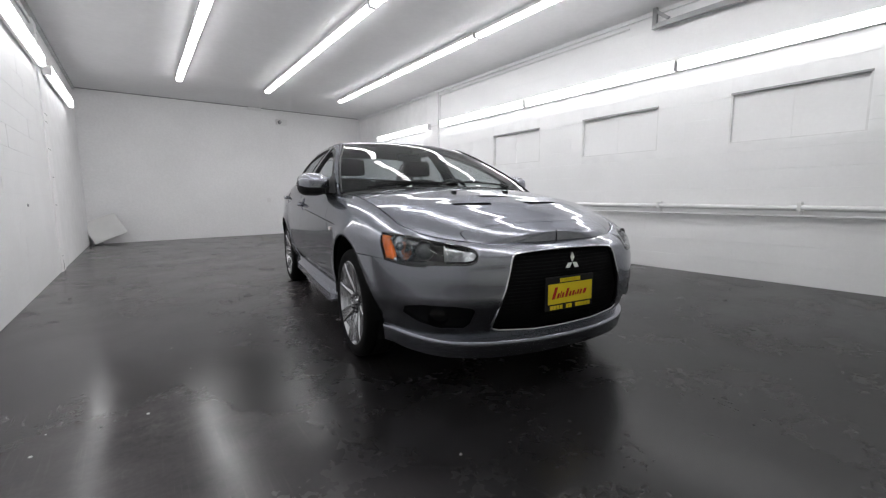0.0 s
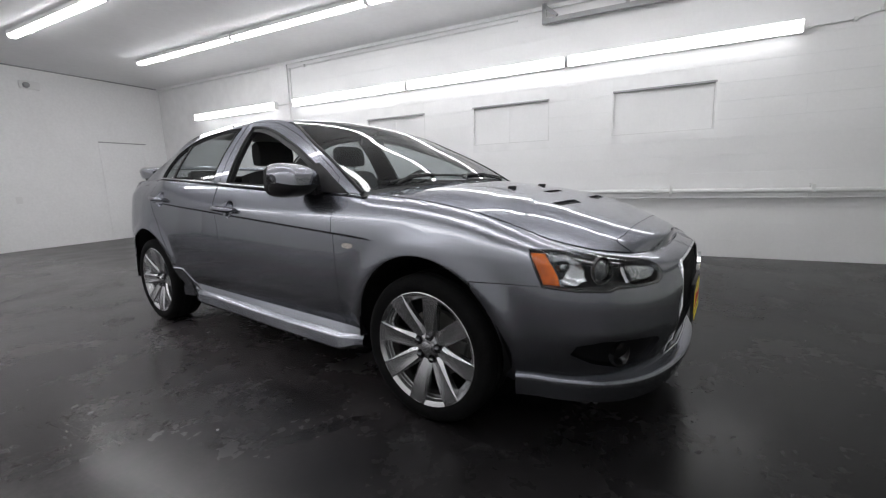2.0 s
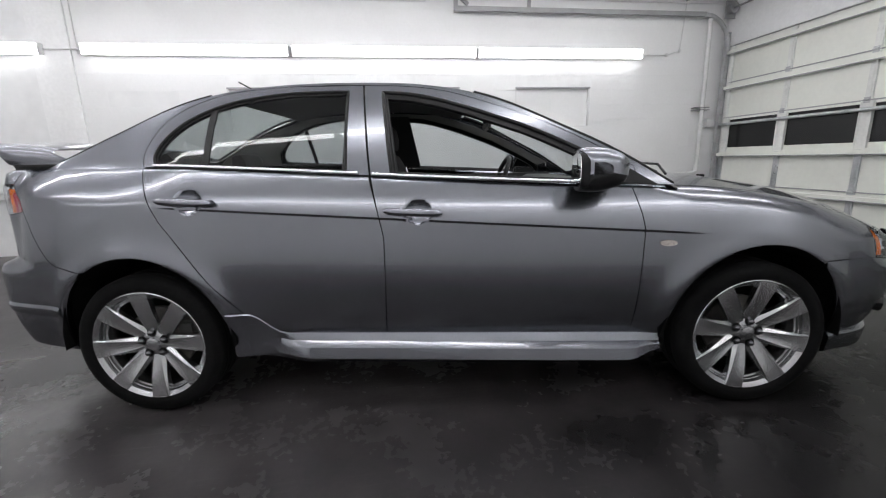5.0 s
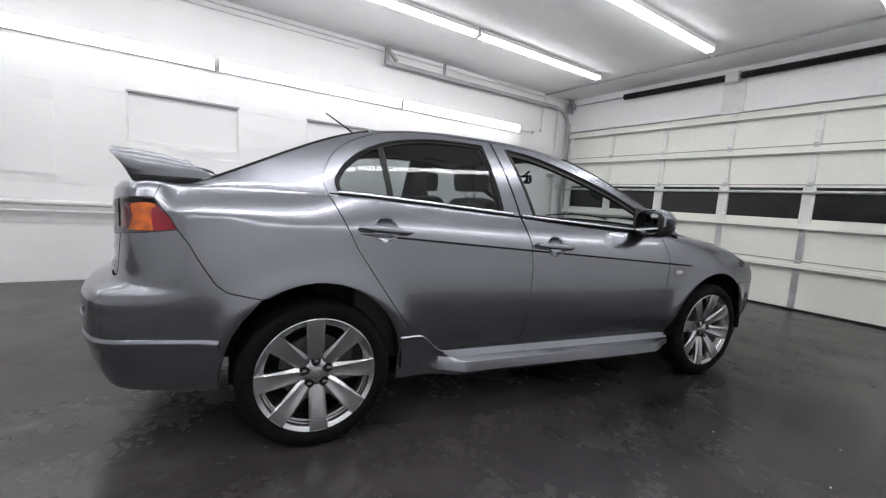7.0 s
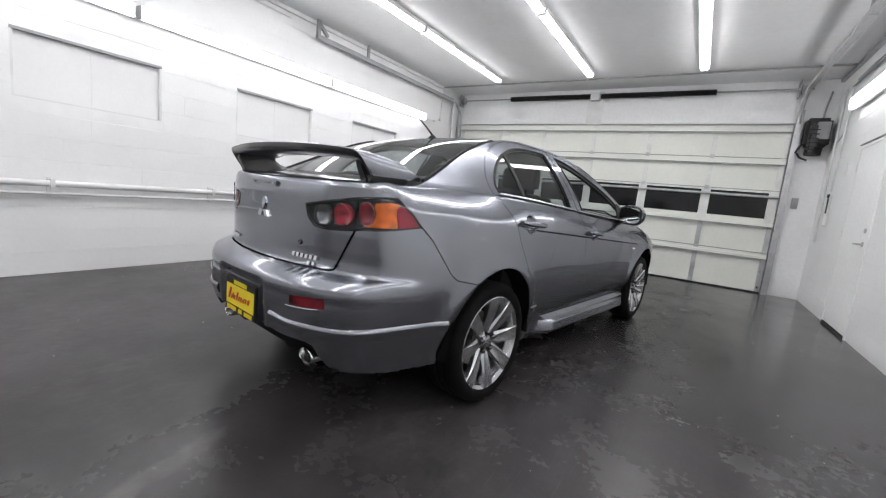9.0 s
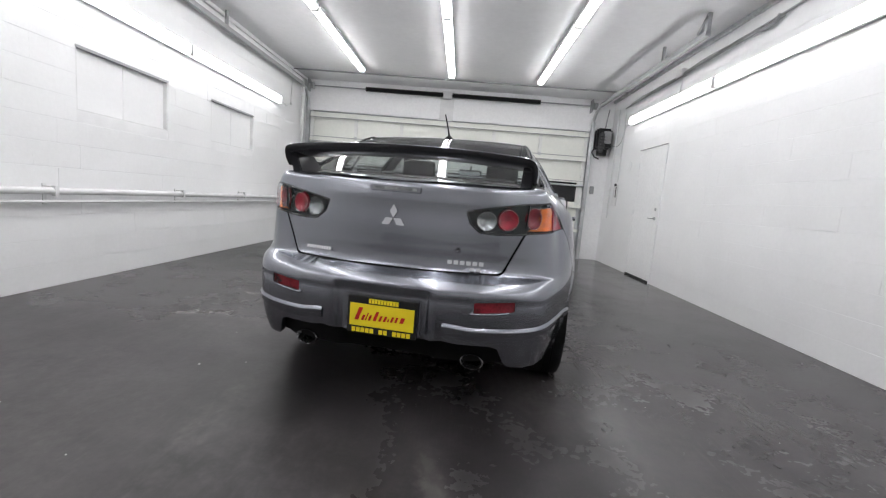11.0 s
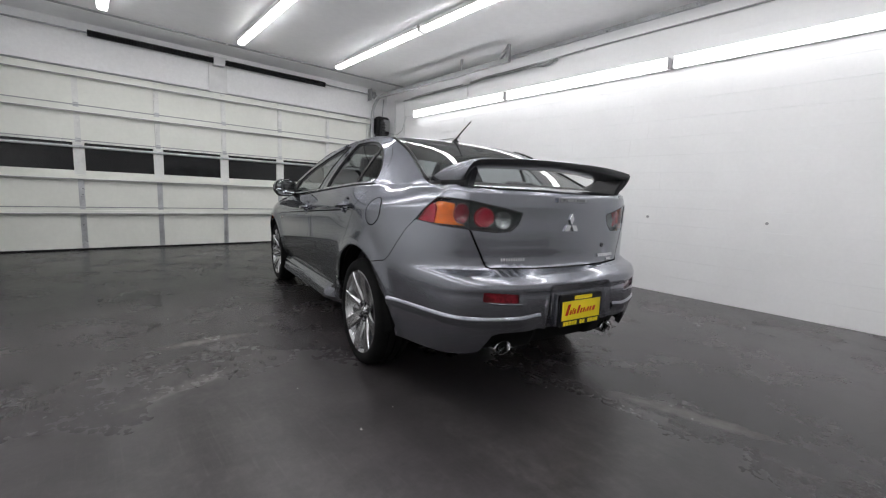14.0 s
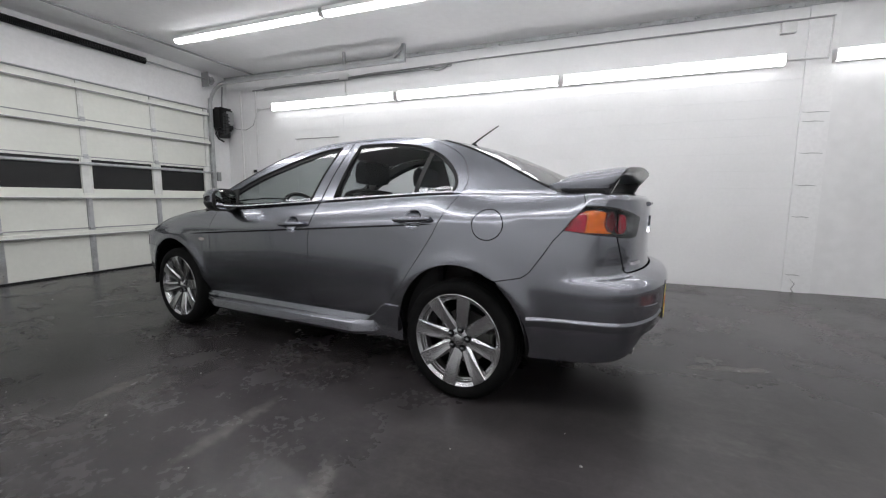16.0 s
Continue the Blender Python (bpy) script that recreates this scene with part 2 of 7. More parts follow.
    rough = math_node("ADD", rough, math_node("MULTIPLY", dull, 0.08))
    nt.links.new(rough, b.inputs["Roughness"])
    bp = nt.nodes.new("ShaderNodeBump")
    bp.inputs["Strength"].default_value, bp.inputs["Distance"].default_value = 0.25, 0.0012
    nt.links.new(noise_node(40, 6, 0.0, 0.6).outputs["Fac"], bp.inputs["Height"])
    nt.links.new(bp.outputs["Normal"], b.inputs["Normal"])
    return m


M_FLOOR = floor_material()
M_WALL = material("white_wall_paint", (0.86, 0.86, 0.865), 0.55, var=0.03, var_scale=1.2, fine=0.03, fine_scale=25, bump=0.003, bump_scale=55, rough_var=0.1)
M_BLOCK = material("painted_block", (0.83, 0.83, 0.835), 0.5, var=0.025, var_scale=1.6, fine=0.012, fine_scale=30, bump=0.0012, bump_scale=60, rough_var=0.08, space="Position")
M_JOINT = material("painted_mortar", (0.82, 0.82, 0.825), 0.6, var=0.04, var_scale=6, bump=0.002, bump_scale=60, space="Position")
M_CEIL = material("ceiling_paint", (0.85, 0.85, 0.86), 0.6, var=0.04, var_scale=0.8, fine=0.02, fine_scale=14, bump=0.002, bump_scale=40)
M_DOOR = material("door_panel_paint", (0.77, 0.778, 0.725), 0.4, var=0.04, var_scale=1.5, fine=0.02, fine_scale=20, rough_var=0.1, space="Position")
M_STILE = material("pale_stile_paint", (0.74, 0.745, 0.72), 0.3, var=0.06, var_scale=4, fine=0.04, fine_scale=40, rough_var=0.1)
M_GALV = material("galvanised_steel", (0.52, 0.53, 0.54), 0.38, 0.8, var=0.15, var_scale=7, fine=0.1, fine_scale=50, rough_var=0.12)
M_GREYPAINT = material("grey_painted_steel", (0.33, 0.335, 0.34), 0.45, var=0.12, var_scale=5, rough_var=0.1)
M_PIPE = material("painted_pipe", (0.72, 0.72, 0.72), 0.4, var=0.08, var_scale=6, bump=0.002, bump_scale=40)
M_DARKGLASS = material("night_window", (0.006, 0.006, 0.007), 0.12, var=0.2, var_scale=3, rough_var=0.06)
M_BLACK = material("black_plastic", (0.010, 0.010, 0.011), 0.5, spec=0.32, fine=0.12, fine_scale=120, rough_var=0.08)
M_RUBBER = material("tyre_rubber", (0.007, 0.007, 0.0072), 0.8, spec=0.12, var=0.2, var_scale=12, fine=0.15, fine_scale=90, bump=0.002, bump_scale=140)
M_SHELL = material("dark_undercoat", (0.006, 0.006, 0.006), 0.85, spec=0.15, var=0.2, var_scale=9)
M_GRILLE_GREY = material("dark_grey_casting", (0.06, 0.06, 0.064), 0.5, 0.2, var=0.25, var_scale=14, fine=0.15, fine_scale=80, bump=0.003, bump_scale=40)
M_TUBE = material("lit_diffuser", (0.9, 0.9, 0.9), 0.5, emit=TUBE_POWER, emit_color=(0.985, 0.985, 1.0))
M_WALLTUBE = material("lit_wall_diffuser", (0.9, 0.9, 0.9), 0.5, emit=WALL_TUBE_POWER, emit_color=(0.985, 0.985, 1.0))
M_FIXTURE = material("white_fixture", (0.8, 0.8, 0.8), 0.35, var=0.03, var_scale=4)
M_CARDBOARD = material("white_board", (0.72, 0.72, 0.71), 0.6, var=0.04, var_scale=4)


# ---------------------------------------------------------------- mesh helpers
def part(name, bm, mat, parent=None, label="", smooth=False, bevel=0.0, crisp=50):
    me = bpy.data.meshes.new(name)
    if bevel:
        bmesh.ops.bevel(bm, geom=[e for e in bm.edges], offset=bevel, segments=2, affect="EDGES", clamp_overlap=True)
    bmesh.ops.recalc_face_normals(bm, faces=bm.faces)
    bm.to_mesh(me)
    bm.free()
    me.materials.append(mat)
    if smooth:
        me.polygons.foreach_set("use_smooth", [True] * len(me.polygons))
        me.set_sharp_from_angle(angle=radians(crisp))
    ob = new(name, me)
    ob.parent = parent
    if label:
        tagged(ob, label)
    return ob


def add_box(bm, lo, hi, m=None):
    x0, y0, z0 = lo
    x1, y1, z1 = hi
    v = [bm.verts.new(c) for c in ((x0, y0, z0), (x1, y0, z0), (x1, y1, z0), (x0, y1, z0), (x0, y0, z1), (x1, y0, z1), (x1, y1, z1), (x0, y1, z1))]
    for f in ((0, 3, 2, 1), (4, 5, 6, 7), (0, 1, 5, 4), (1, 2, 6, 5), (2, 3, 7, 6), (3, 0, 4, 7)):
        bm.faces.new([v[i] for i in f])
    if m is not None:
        bmesh.ops.transform(bm, matrix=m, verts=v)
    return bm


def box(lo, hi, m=None):
    return add_box(bmesh.new(), lo, hi, m)


def add_tube(bm, pts, r, n=12, caps=True):
    """A round bar along a line of points."""
    pts = [Vector(p) for p in pts]
    rings = []
    up = Vector((0, 0, 1))
    for i, p in enumerate(pts):
        d = (pts[min(i + 1, len(pts) - 1)] - pts[max(i - 1, 0)]).normalized()
        a = up if abs(d.z) < 0.9 else Vector((1, 0, 0))
        u = d.cross(a).normalized()
        w = d.cross(u).normalized()
        rr = r[i] if isinstance(r, (list, tuple)) else r
        rings.append([bm.verts.new(p + rr * (math.cos(2 * math.pi * k / n) * u + math.sin(2 * math.pi * k / n) * w)) for k in range(n)])
    for a, b in zip(rings, rings[1:]):
        for k in range(n):
            bm.faces.new((a[k], a[(k + 1) % n], b[(k + 1) % n], b[k]))
    if caps:
        bm.faces.new(rings[0][::-1])
        bm.faces.new(rings[-1])
    return bm


def tube(pts, r, n=12):
    return add_tube(bmesh.new(), pts, r, n)


def add_lathe(bm, prof, n=48, axis="x", origin=(0, 0, 0), closed=False):
    """Turns a profile of (along the axis, radius) round the axis."""
    rings = []
    for a, r in prof:
        ring = []
        for k in range(n):
            c, s = math.cos(2 * math.pi * k / n) * r, math.sin(2 * math.pi * k / n) * r
            p = (a, c, s) if axis == "x" else (c, a, s) if axis == "y" else (c, s, a)
            ring.append(bm.verts.new(Vector(p) + Vector(origin)))
        rings.append(ring)
    pairs = list(zip(rings, rings[1:])) + ([(rings[-1], rings[0])] if closed else [])
    for a, b in pairs:
        for k in range(n):
            bm.faces.new((a[k], a[(k + 1) % n], b[(k + 1) % n], b[k]))
    return bm


def lathe(prof, n=48, axis="x", origin=(0, 0, 0), closed=False):
    return add_lathe(bmesh.new(), prof, n, axis, origin, closed)


def thing(name, loc=(0, 0, 0), rz=0.0, label="", category="", group="", kind=""):
    ob = new(name)
    ob.matrix_basis = pose(*loc, 0, 0, rz)
    return tagged(ob, label, category, group, kind)


# ---------------------------------------------------------------- the bay: floor, walls, ceiling
XW, XE, YB, YG, ZC = -3.23, 3.11, -7.95, 4.86, 3.24
DOOR_L, DOOR_R, DOOR_H = -3.10, 2.66, 2.62
TH = 0.2
tagged(part("floor", box((XW - TH, YB - TH, -0.15), (XE + TH, YG + 0.6, 0.0)), M_FLOOR), "dark grey sealed concrete floor with scuffs and tyre marks", "floor", kind="structure")
tagged(part("ceiling", box((XW - TH, YB - TH, ZC), (XE + TH, YG + TH, ZC + 0.12)), M_CEIL), "smooth white painted ceiling", "ceiling", kind="structure")

WINDOWS = [(-3.62, -2.79), (-2.21, -1.10), (-0.29, 0.84), (1.64, 2.76)]
WIN_Z0, WIN_Z1 = 1.52, 2.07
bm = bmesh.new()
cuts = [YB - TH] + [v for w in WINDOWS[1:] for v in w] + [YG + TH]
for a, b in zip(cuts[0::2], cuts[1::2]):
    add_box(bm, (XW - TH, a, 0), (XW, b, ZC))
for a, b in WINDOWS[1:]:
    add_box(bm, (XW - TH, a, 0), (XW, b, WIN_Z0))
    add_box(bm, (XW - TH, a, WIN_Z1), (XW, b, ZC))
wall_west = tagged(part("wall_west", bm, M_JOINT), "white painted concrete block wall with blocked-up windows", "wall", kind="structure")
wall_east = tagged(part("wall_east", box((XE, YB - TH, 0), (XE + TH, YG + TH, ZC)), M_JOINT), "white painted concrete block wall", "wall", kind="structure")
wall_back = tagged(part("wall_south", box((XW, YB - TH, 0), (XE, YB, ZC)), M_WALL), "plain white painted back wall", "wall", kind="structure")
bm = bmesh.new()
add_box(bm, (XW, YG, 0), (DOOR_L, YG + TH, ZC))
add_box(bm, (DOOR_R, YG, 0), (XE, YG + TH, ZC))
add_box(bm, (DOOR_L, YG, DOOR_H), (DOOR_R, YG + TH, ZC))
tagged(part("wall_north", bm, M_WALL), "white painted wall round the overhead door", "wall", kind="structure")


# blocked-up windows in the west wall
for i, (a, b) in enumerate(WINDOWS[1:]):
    w = thing("window_%d" % (i + 1), (XW, (a + b) / 2, WIN_Z0), label="blocked-up window recess with white painted board and steel lintel", category="window", kind="structure")
    hw, h = (b - a) / 2, WIN_Z1 - WIN_Z0
    part("infill_panel", box((-0.10, -hw, 0), (-0.045, hw, h)), M_BLOCK, w)
    part("infill_panel", box((-0.045, -hw * 0.02 - 0.004, 0.0), (-0.041, -hw * 0.02 + 0.004, h - 0.03)), M_JOINT, w)
    part("lintel", box((-0.04, -hw, h - 0.022), (0.004, hw, h)), M_GREYPAINT, w, "grey painted steel lintel")
    part("jamb", box((-0.045, -hw, 0), (-0.003, -hw + 0.018, h - 0.022)), M_PIPE, w)
    part("jamb", box((-0.045, hw - 0.018, 0), (-0.003, hw, h - 0.022)), M_PIPE, w)
    part("window_sill", box((-0.045, -hw + 0.018, 0), (-0.006, hw - 0.018, 0.012)), M_PIPE, w)


# overhead sectional door
def build_garage_door():
    y = YG - 0.03
    d = thing("garage_door", ((DOOR_L + DOOR_R) / 2, y, 0), label="closed white sectional overhead door with dark window band", category="garage door")
    W = DOOR_R - DOOR_L - 0.04
    rows = [0.02, 0.635, 1.065, 1.60, 2.095, 2.60]
    cols = [-W / 2 + W * k / 6 for k in range(7)]
    for r in range(5):
        z0, z1 = rows[r] + 0.004, rows[r + 1] - 0.004
        sec = new("door_section")
        sec.parent = d
        if r == 2:
            bm = bmesh.new()
            add_box(bm, (-W / 2, 0, z0), (W / 2, 0.04, z0 + 0.10))
            add_box(bm, (-W / 2, 0, z1 - 0.03), (W / 2, 0.04, z1))
            for c in range(7):
                add_box(bm, (max(cols[c] - 0.065, -W / 2), 0.0, z0 + 0.10), (min(cols[c] + 0.065, W / 2), 0.04, z1 - 0.03))
            part("panel", bm, M_DOOR, sec)
            for c in range(6):
                a, b = cols[c] + 0.065, cols[c + 1] - 0.065
                part("pane", box((a, 0.012, z0 + 0.10), (b, 0.02, z1 - 0.03)), M_DARKGLASS, sec, "dark night window pane")
        else:
            for c in range(6):
                part("panel", box((cols[c] + 0.004, 0.006, z0), (cols[c + 1] - 0.004, 0.04, z1)), M_DOOR, sec)
        for c in range(7):
            w = 0.062 if r == 2 else 0.034
            x = min(max(cols[c], -W / 2 + w), W / 2 - w)
            bm = box((x - w, -0.012, z0), (x + w, 0.006, z1))
            if r == 2:
                add_box(bm, (x - w, -0.020, z0), (x - w + 0.012, -0.012, z1))
                add_box(bm, (x + w - 0.012, -0.020, z0), (x + w, -0.012, z1))
            else:
                add_box(bm, (x - 0.016, -0.017, z0 + 0.01), (x + 0.016, -0.012, z1 - 0.01))
            part("stile", bm, M_GALV if r < 2 else M_STILE, sec, "bare steel stile" if r < 2 else "pale painted stile")
    # stiffening channels across the sections, each open underneath with a bare folded lip
    for z in (0.560, 1.060, 2.010, 2.495):
        bm = box((-W / 2, -0.060, z + 0.026), (W / 2, -0.018, z + 0.031))
        add_box(bm, (-W / 2, -0.060, z - 0.012), (W / 2, -0.055, z + 0.026))
        add_box(bm, (-W / 2, -0.018, z - 0.010), (W / 2, -0.013, z + 0.050))
        st = part("strut", bm, M_DOOR, d, "white horizontal stiffening strut")
        part("lip", box((-W / 2, -0.064, z - 0.024), (W / 2, -0.050, z - 0.012)), M_GREYPAINT, st, "bare folded lip")
    bm = tube([(-W / 2, -0.045, 1.505), (W / 2, -0.045, 1.505)], 0.021, 12)
    part("strut", bm, M_GALV, d, "galvanised rail across the windows")
    for z in rows[1:5]:
        part("joint_seal", box((-W / 2, -0.004, z - 0.007), (W / 2, 0.005, z + 0.007)), M_GREYPAINT, d)
        for c in range(1, 6):
            bm = box((cols[c] - 0.03, -0.026, z - 0.03), (cols[c] + 0.03, -0.021, z + 0.03))
            add_tube(bm, [(cols[c] - 0.032, -0.030, z), (cols[c] + 0.032, -0.030, z)], 0.010, 8)
            part("hinge", bm, M_GALV, d)
    part("top_cap", box((-W / 2, -0.02, 2.585), (W / 2, -0.0125, 2.60)), M_GREYPAINT, d)
    part("bottom_seal", box((-W / 2, -0.01, 0.0), (W / 2, 0.035, 0.022)), M_BLACK, d, "black rubber bottom seal")
    for sx in (-1, 1):
        for z in rows[:5]:
            bm = tube([(sx * (W / 2 - 0.02), -0.05, z + 0.05), (sx * (W / 2 + 0.05), -0.05, z + 0.05)], 0.008, 8)
            add_tube(bm, [(sx * (W / 2 + 0.035), -0.05, z + 0.05), (sx * (W / 2 + 0.06), -0.05, z + 0.05)], 0.024, 12)
            part("roller", bm, M_GALV, d)
    return d


build_garage_door()

# door tracks: upright beside the door, then level under the ceiling
for sx, x, yend in ((-1, DOOR_L - 0.02, 0.76), (1, DOOR_R + 0.02, 0.96)):
    t = thing("door_track", (x, YG, 0), label="galvanised overhead door track hung from the ceiling", category="door track", group="door tracks")
    yy = -0.075
    bm = box((-0.03, yy - 0.03, 0), (0.03, yy + 0.03, 2.60))
    part("upright_track", bm, M_GALV, t)
    part("angle_bracket", box((-0.055 if sx < 0 else 0.03, yy, 0), (-0.03 if sx < 0 else 0.055, -0.002, 2.8)), M_GALV, t)
    pts = [(0, yy - 0.4 * (1 - math.cos(a)), 2.60 + 0.42 * math.sin(a)) for a in np.linspace(0, math.pi / 2, 9)]
    part("curved_track", tube(pts, 0.03, 8), M_GALV, t)
    lz = 3.02
    part("level_track", box((-0.028, yend - YG, lz - 0.028), (0.028, yy - 0.4, lz + 0.028)), M_GREYPAINT, t)
    part("hanger", box((-0.02, yend - YG, lz), (0.02, yend - YG + 0.05, ZC - 0.002)), M_GREYPAINT, t)
    bm = box((-0.02, 0, -0.02), (0.02, 0.22, 0.02), Matrix.Translation((0, yend - YG + 0.02, lz + 0.19)) @ Matrix.Rotation(radians(-40), 4, "X"))
    part("brace", bm, M_GREYPAINT, t)
    part("hanger", box((-0.015, yend - YG + 1.0, lz + 0.028), (0.015, yend - YG + 1.04, ZC - 0.002)), M_GREYPAINT, t)
    part("splice_plate", box((-0.034, yend - YG + 0.95, lz - 0.034), (0.034, yend - YG + 1.55, lz - 0.02)), M_GREYPAINT, t)

# torsion springs over the door
ts = thing("torsion_spring_shaft", (0, YG - 0.10, 3.09), label="black torsion springs on a steel shaft over the door", category="door spring")
part("shaft", tube([(DOOR_L - 0.05, 0, 0), (DOOR_R + 0.12, 0, 0)], 0.013, 10), M_GREYPAINT, ts)
for a, b in ((-1.95, -0.38), (-0.18, 1.58)):
    pts, turns = [], 46
    bm = bmesh.new()
    prof = []
    n = int((b - a) / 0.018)
    for k in range(n + 1):
        x = a + (b - a) * k / n
        prof += [(x, 0.038), (x + 0.009, 0.048)]
    add_lathe(bm, prof, 14, "x")
    part("spring", bm, M_BLACK, ts, "black coiled torsion spring")
bm = box((-0.36, -0.05, -0.07), (-0.20, 0.098, 0.06))
part("centre_bearing", bm, M_PIPE, ts)
part("support_plate", box((-0.42, 0.085, -0.50), (-0.14, 0.099, 0.10)), M_PIPE, ts)
for x in (DOOR_L + 0.04, DOOR_R + 0.02):
    part("cable_drum", lathe([(x - 0.04, 0.02), (x - 0.04, 0.075), (x - 0.02, 0.06), (x + 0.03, 0.065), (x + 0.04, 0.07), (x + 0.04, 0.02)], 20, "x"), M_GREYPAINT, ts)
    part("bearing_plate", box((x - 0.07, -0.06, -0.12), (x - 0.055, 0.10, 0.12)), M_GREYPAINT, ts)

# door opener on the jamb
op = thing("door_opener", (2.90, YG - 0.13, 2.16), label="black jackshaft door opener box on the wall", category="door opener")
bm = box((-0.14, -0.10, 0.10), (0.15, 0.125, 0.50))
part("housing", bm, M_BLACK, op, bevel=0.035)
part("motor_cover", box((-0.10, -0.135, 0.02), (0.02, 0.02, 0.42)), M_GRILLE_GREY, op, "dark grey ribbed motor cover", bevel=0.03)
for k in range(5):
    part("cooling_rib", box((-0.105, -0.142, 0.08 + 0.06 * k), (0.022, -0.02, 0.092 + 0.06 * k)), M_BLACK, op, bevel=0.004)
part("motor", lathe([(0.0, 0.0), (0.0, 0.095), (0.10, 0.1), (0.11, 0.08), (0.11, 0.0)], 24, "z", (0, -0.01, -0.02)), M_BLACK, op, smooth=True)
part("cover_plate", box((-0.02, -0.118, 0.2), (0.13, -0.098, 0.44)), M_GREYPAINT, op, bevel=0.006)
part("cable", tube([(0.05, 0.08, 0.5), (0.07, 0.09, 0.7), (0.1, 0.1, 0.9)], 0.012, 8), M_GREYPAINT, op)
part("chain_guard", tube([(-0.15, -0.02, 0.12), (-0.19, -0.02, 0.02), (-0.14, -0.03, -0.06), (-0.05, -0.05, -0.10)], 0.014, 8), M_BLACK, op, smooth=True)
part("power_lead", tube([(0.15, 0.02, 0.22), (0.185, -0.10, 0.16), (0.195, -0.32, 0.13), (0.195, -0.50, 0.20), (0.195, -0.56, 0.34)], 0.006, 8), M_GREYPAINT, op, smooth=True)


# fluorescent strip lights
def wall_strip():
    """One eight-foot strip for a wall: x is up, -z out from the wall; a white hood shades its top."""
    f = thing("strip_light", label="white fluorescent wall strip light, switched on", category="strip light")
    L = 1.196
    part("housing", box((-0.064, -L, -0.032), (0.048, L, -0.001)), M_FIXTURE, f)
    part("hood", box((0.050, -L, -0.098), (0.056, L, -0.001)), M_FIXTURE, f, "white steel hood")
    for s, e in ((-L + 0.014, -0.007), (0.007, L - 0.014)):
        prof = [(-0.062, -0.033), (-0.070, -0.058), (-0.054, -0.085), (0.034, -0.092), (0.048, -0.084), (0.048, -0.033)]
        bm = bmesh.new()
        ra = [bm.verts.new((x, s, z)) for x, z in prof]
        rb = [bm.verts.new((x, e, z)) for x, z in prof]
        for k in range(6):
            bm.faces.new((ra[k], ra[(k + 1) % 6], rb[(k + 1) % 6], rb[k]))
        bm.faces.new(ra[::-1])
        bm.faces.new(rb)
        part("diffuser", bm, M_WALLTUBE, f, "glowing white diffuser")
    for y0 in (-L, L - 0.012):
        part("end_cap", box((-0.070, y0, -0.093), (0.0495, y0 + 0.012, -0.0005)), M_FIXTURE, f)
    part("joint_band", box((-0.068, -0.006, -0.090), (0.0495, 0.006, -0.0005)), M_FIXTURE, f)
    return f


def strip_light(glow):
    """One eight-foot strip; its long side runs along y, its back lies at z = 0 (ceiling) or x = 0 (wall)."""
    f = thing("strip_light", label="white fluorescent strip light, switched on", category="strip light")
    L = 1.194
    bm = box((-0.055, -L, -0.030), (0.055, L, -0.001))
    add_box(bm, (-0.060, -L, -0.053), (-0.056, L, -0.001))
    add_box(bm, (0.056, -L, -0.053), (0.060, L, -0.001))
    part("housing", bm, M_FIXTURE, f)
    for s, e in ((-L + 0.013, -0.006), (0.006, L - 0.013)):
        prof = [(-0.052, -0.033), (-0.050, -0.066), (-0.032, -0.088), (0.032, -0.088), (0.050, -0.066), (0.052, -0.033)]
        bm = bmesh.new()
        ra = [bm.verts.new((x, s, z)) for x, z in prof]
        rb = [bm.verts.new((x, e, z)) for x, z in prof]
        for k in range(5):
            bm.faces.new((ra[k], ra[k + 1], rb[k + 1], rb[k]))
        bm.faces.new(ra[::-1])
        bm.faces.new(rb)
        bm.faces.new((ra[5], ra[0], rb[0], rb[5]))
        part("diffuser", bm, glow, f, "glowing white diffuser")
    for y0 in (-L, L - 0.011):
        part("end_cap", box((-0.052, y0, -0.086), (0.052, y0 + 0.011, -0.0005)), M_FIXTURE, f, bevel=0.004)
    return f


first = strip_light(M_TUBE)
tagged(first, group="ceiling strip lights")
spots = [(x, y) for x in (-1.80, -0.18, 1.40) for y in (2.605, 0.165, -2.275, -4.715)]
first.matrix_basis = pose(spots[0][0], spots[0][1], ZC)
for x, y in spots[1:]:
    copy_thing(first, pose(x, y, ZC))
walls = [(XW + 0.03, y, 2.50, 0) for y in (2.28, -0.14, -2.57, -5.40)] + [(XE - 0.03, y, 2.635, 180) for y in (2.51, 0.065, -2.38, -5.20)]
second = wall_strip()
tagged(second, group="wall strip lights")
second.matrix_basis = pose(*walls[0][:3], 0, -90, walls[0][3])
for x, y, z, rz in walls[1:]:
    copy_thing(second, pose(x, y, z, 0, -90, rz))


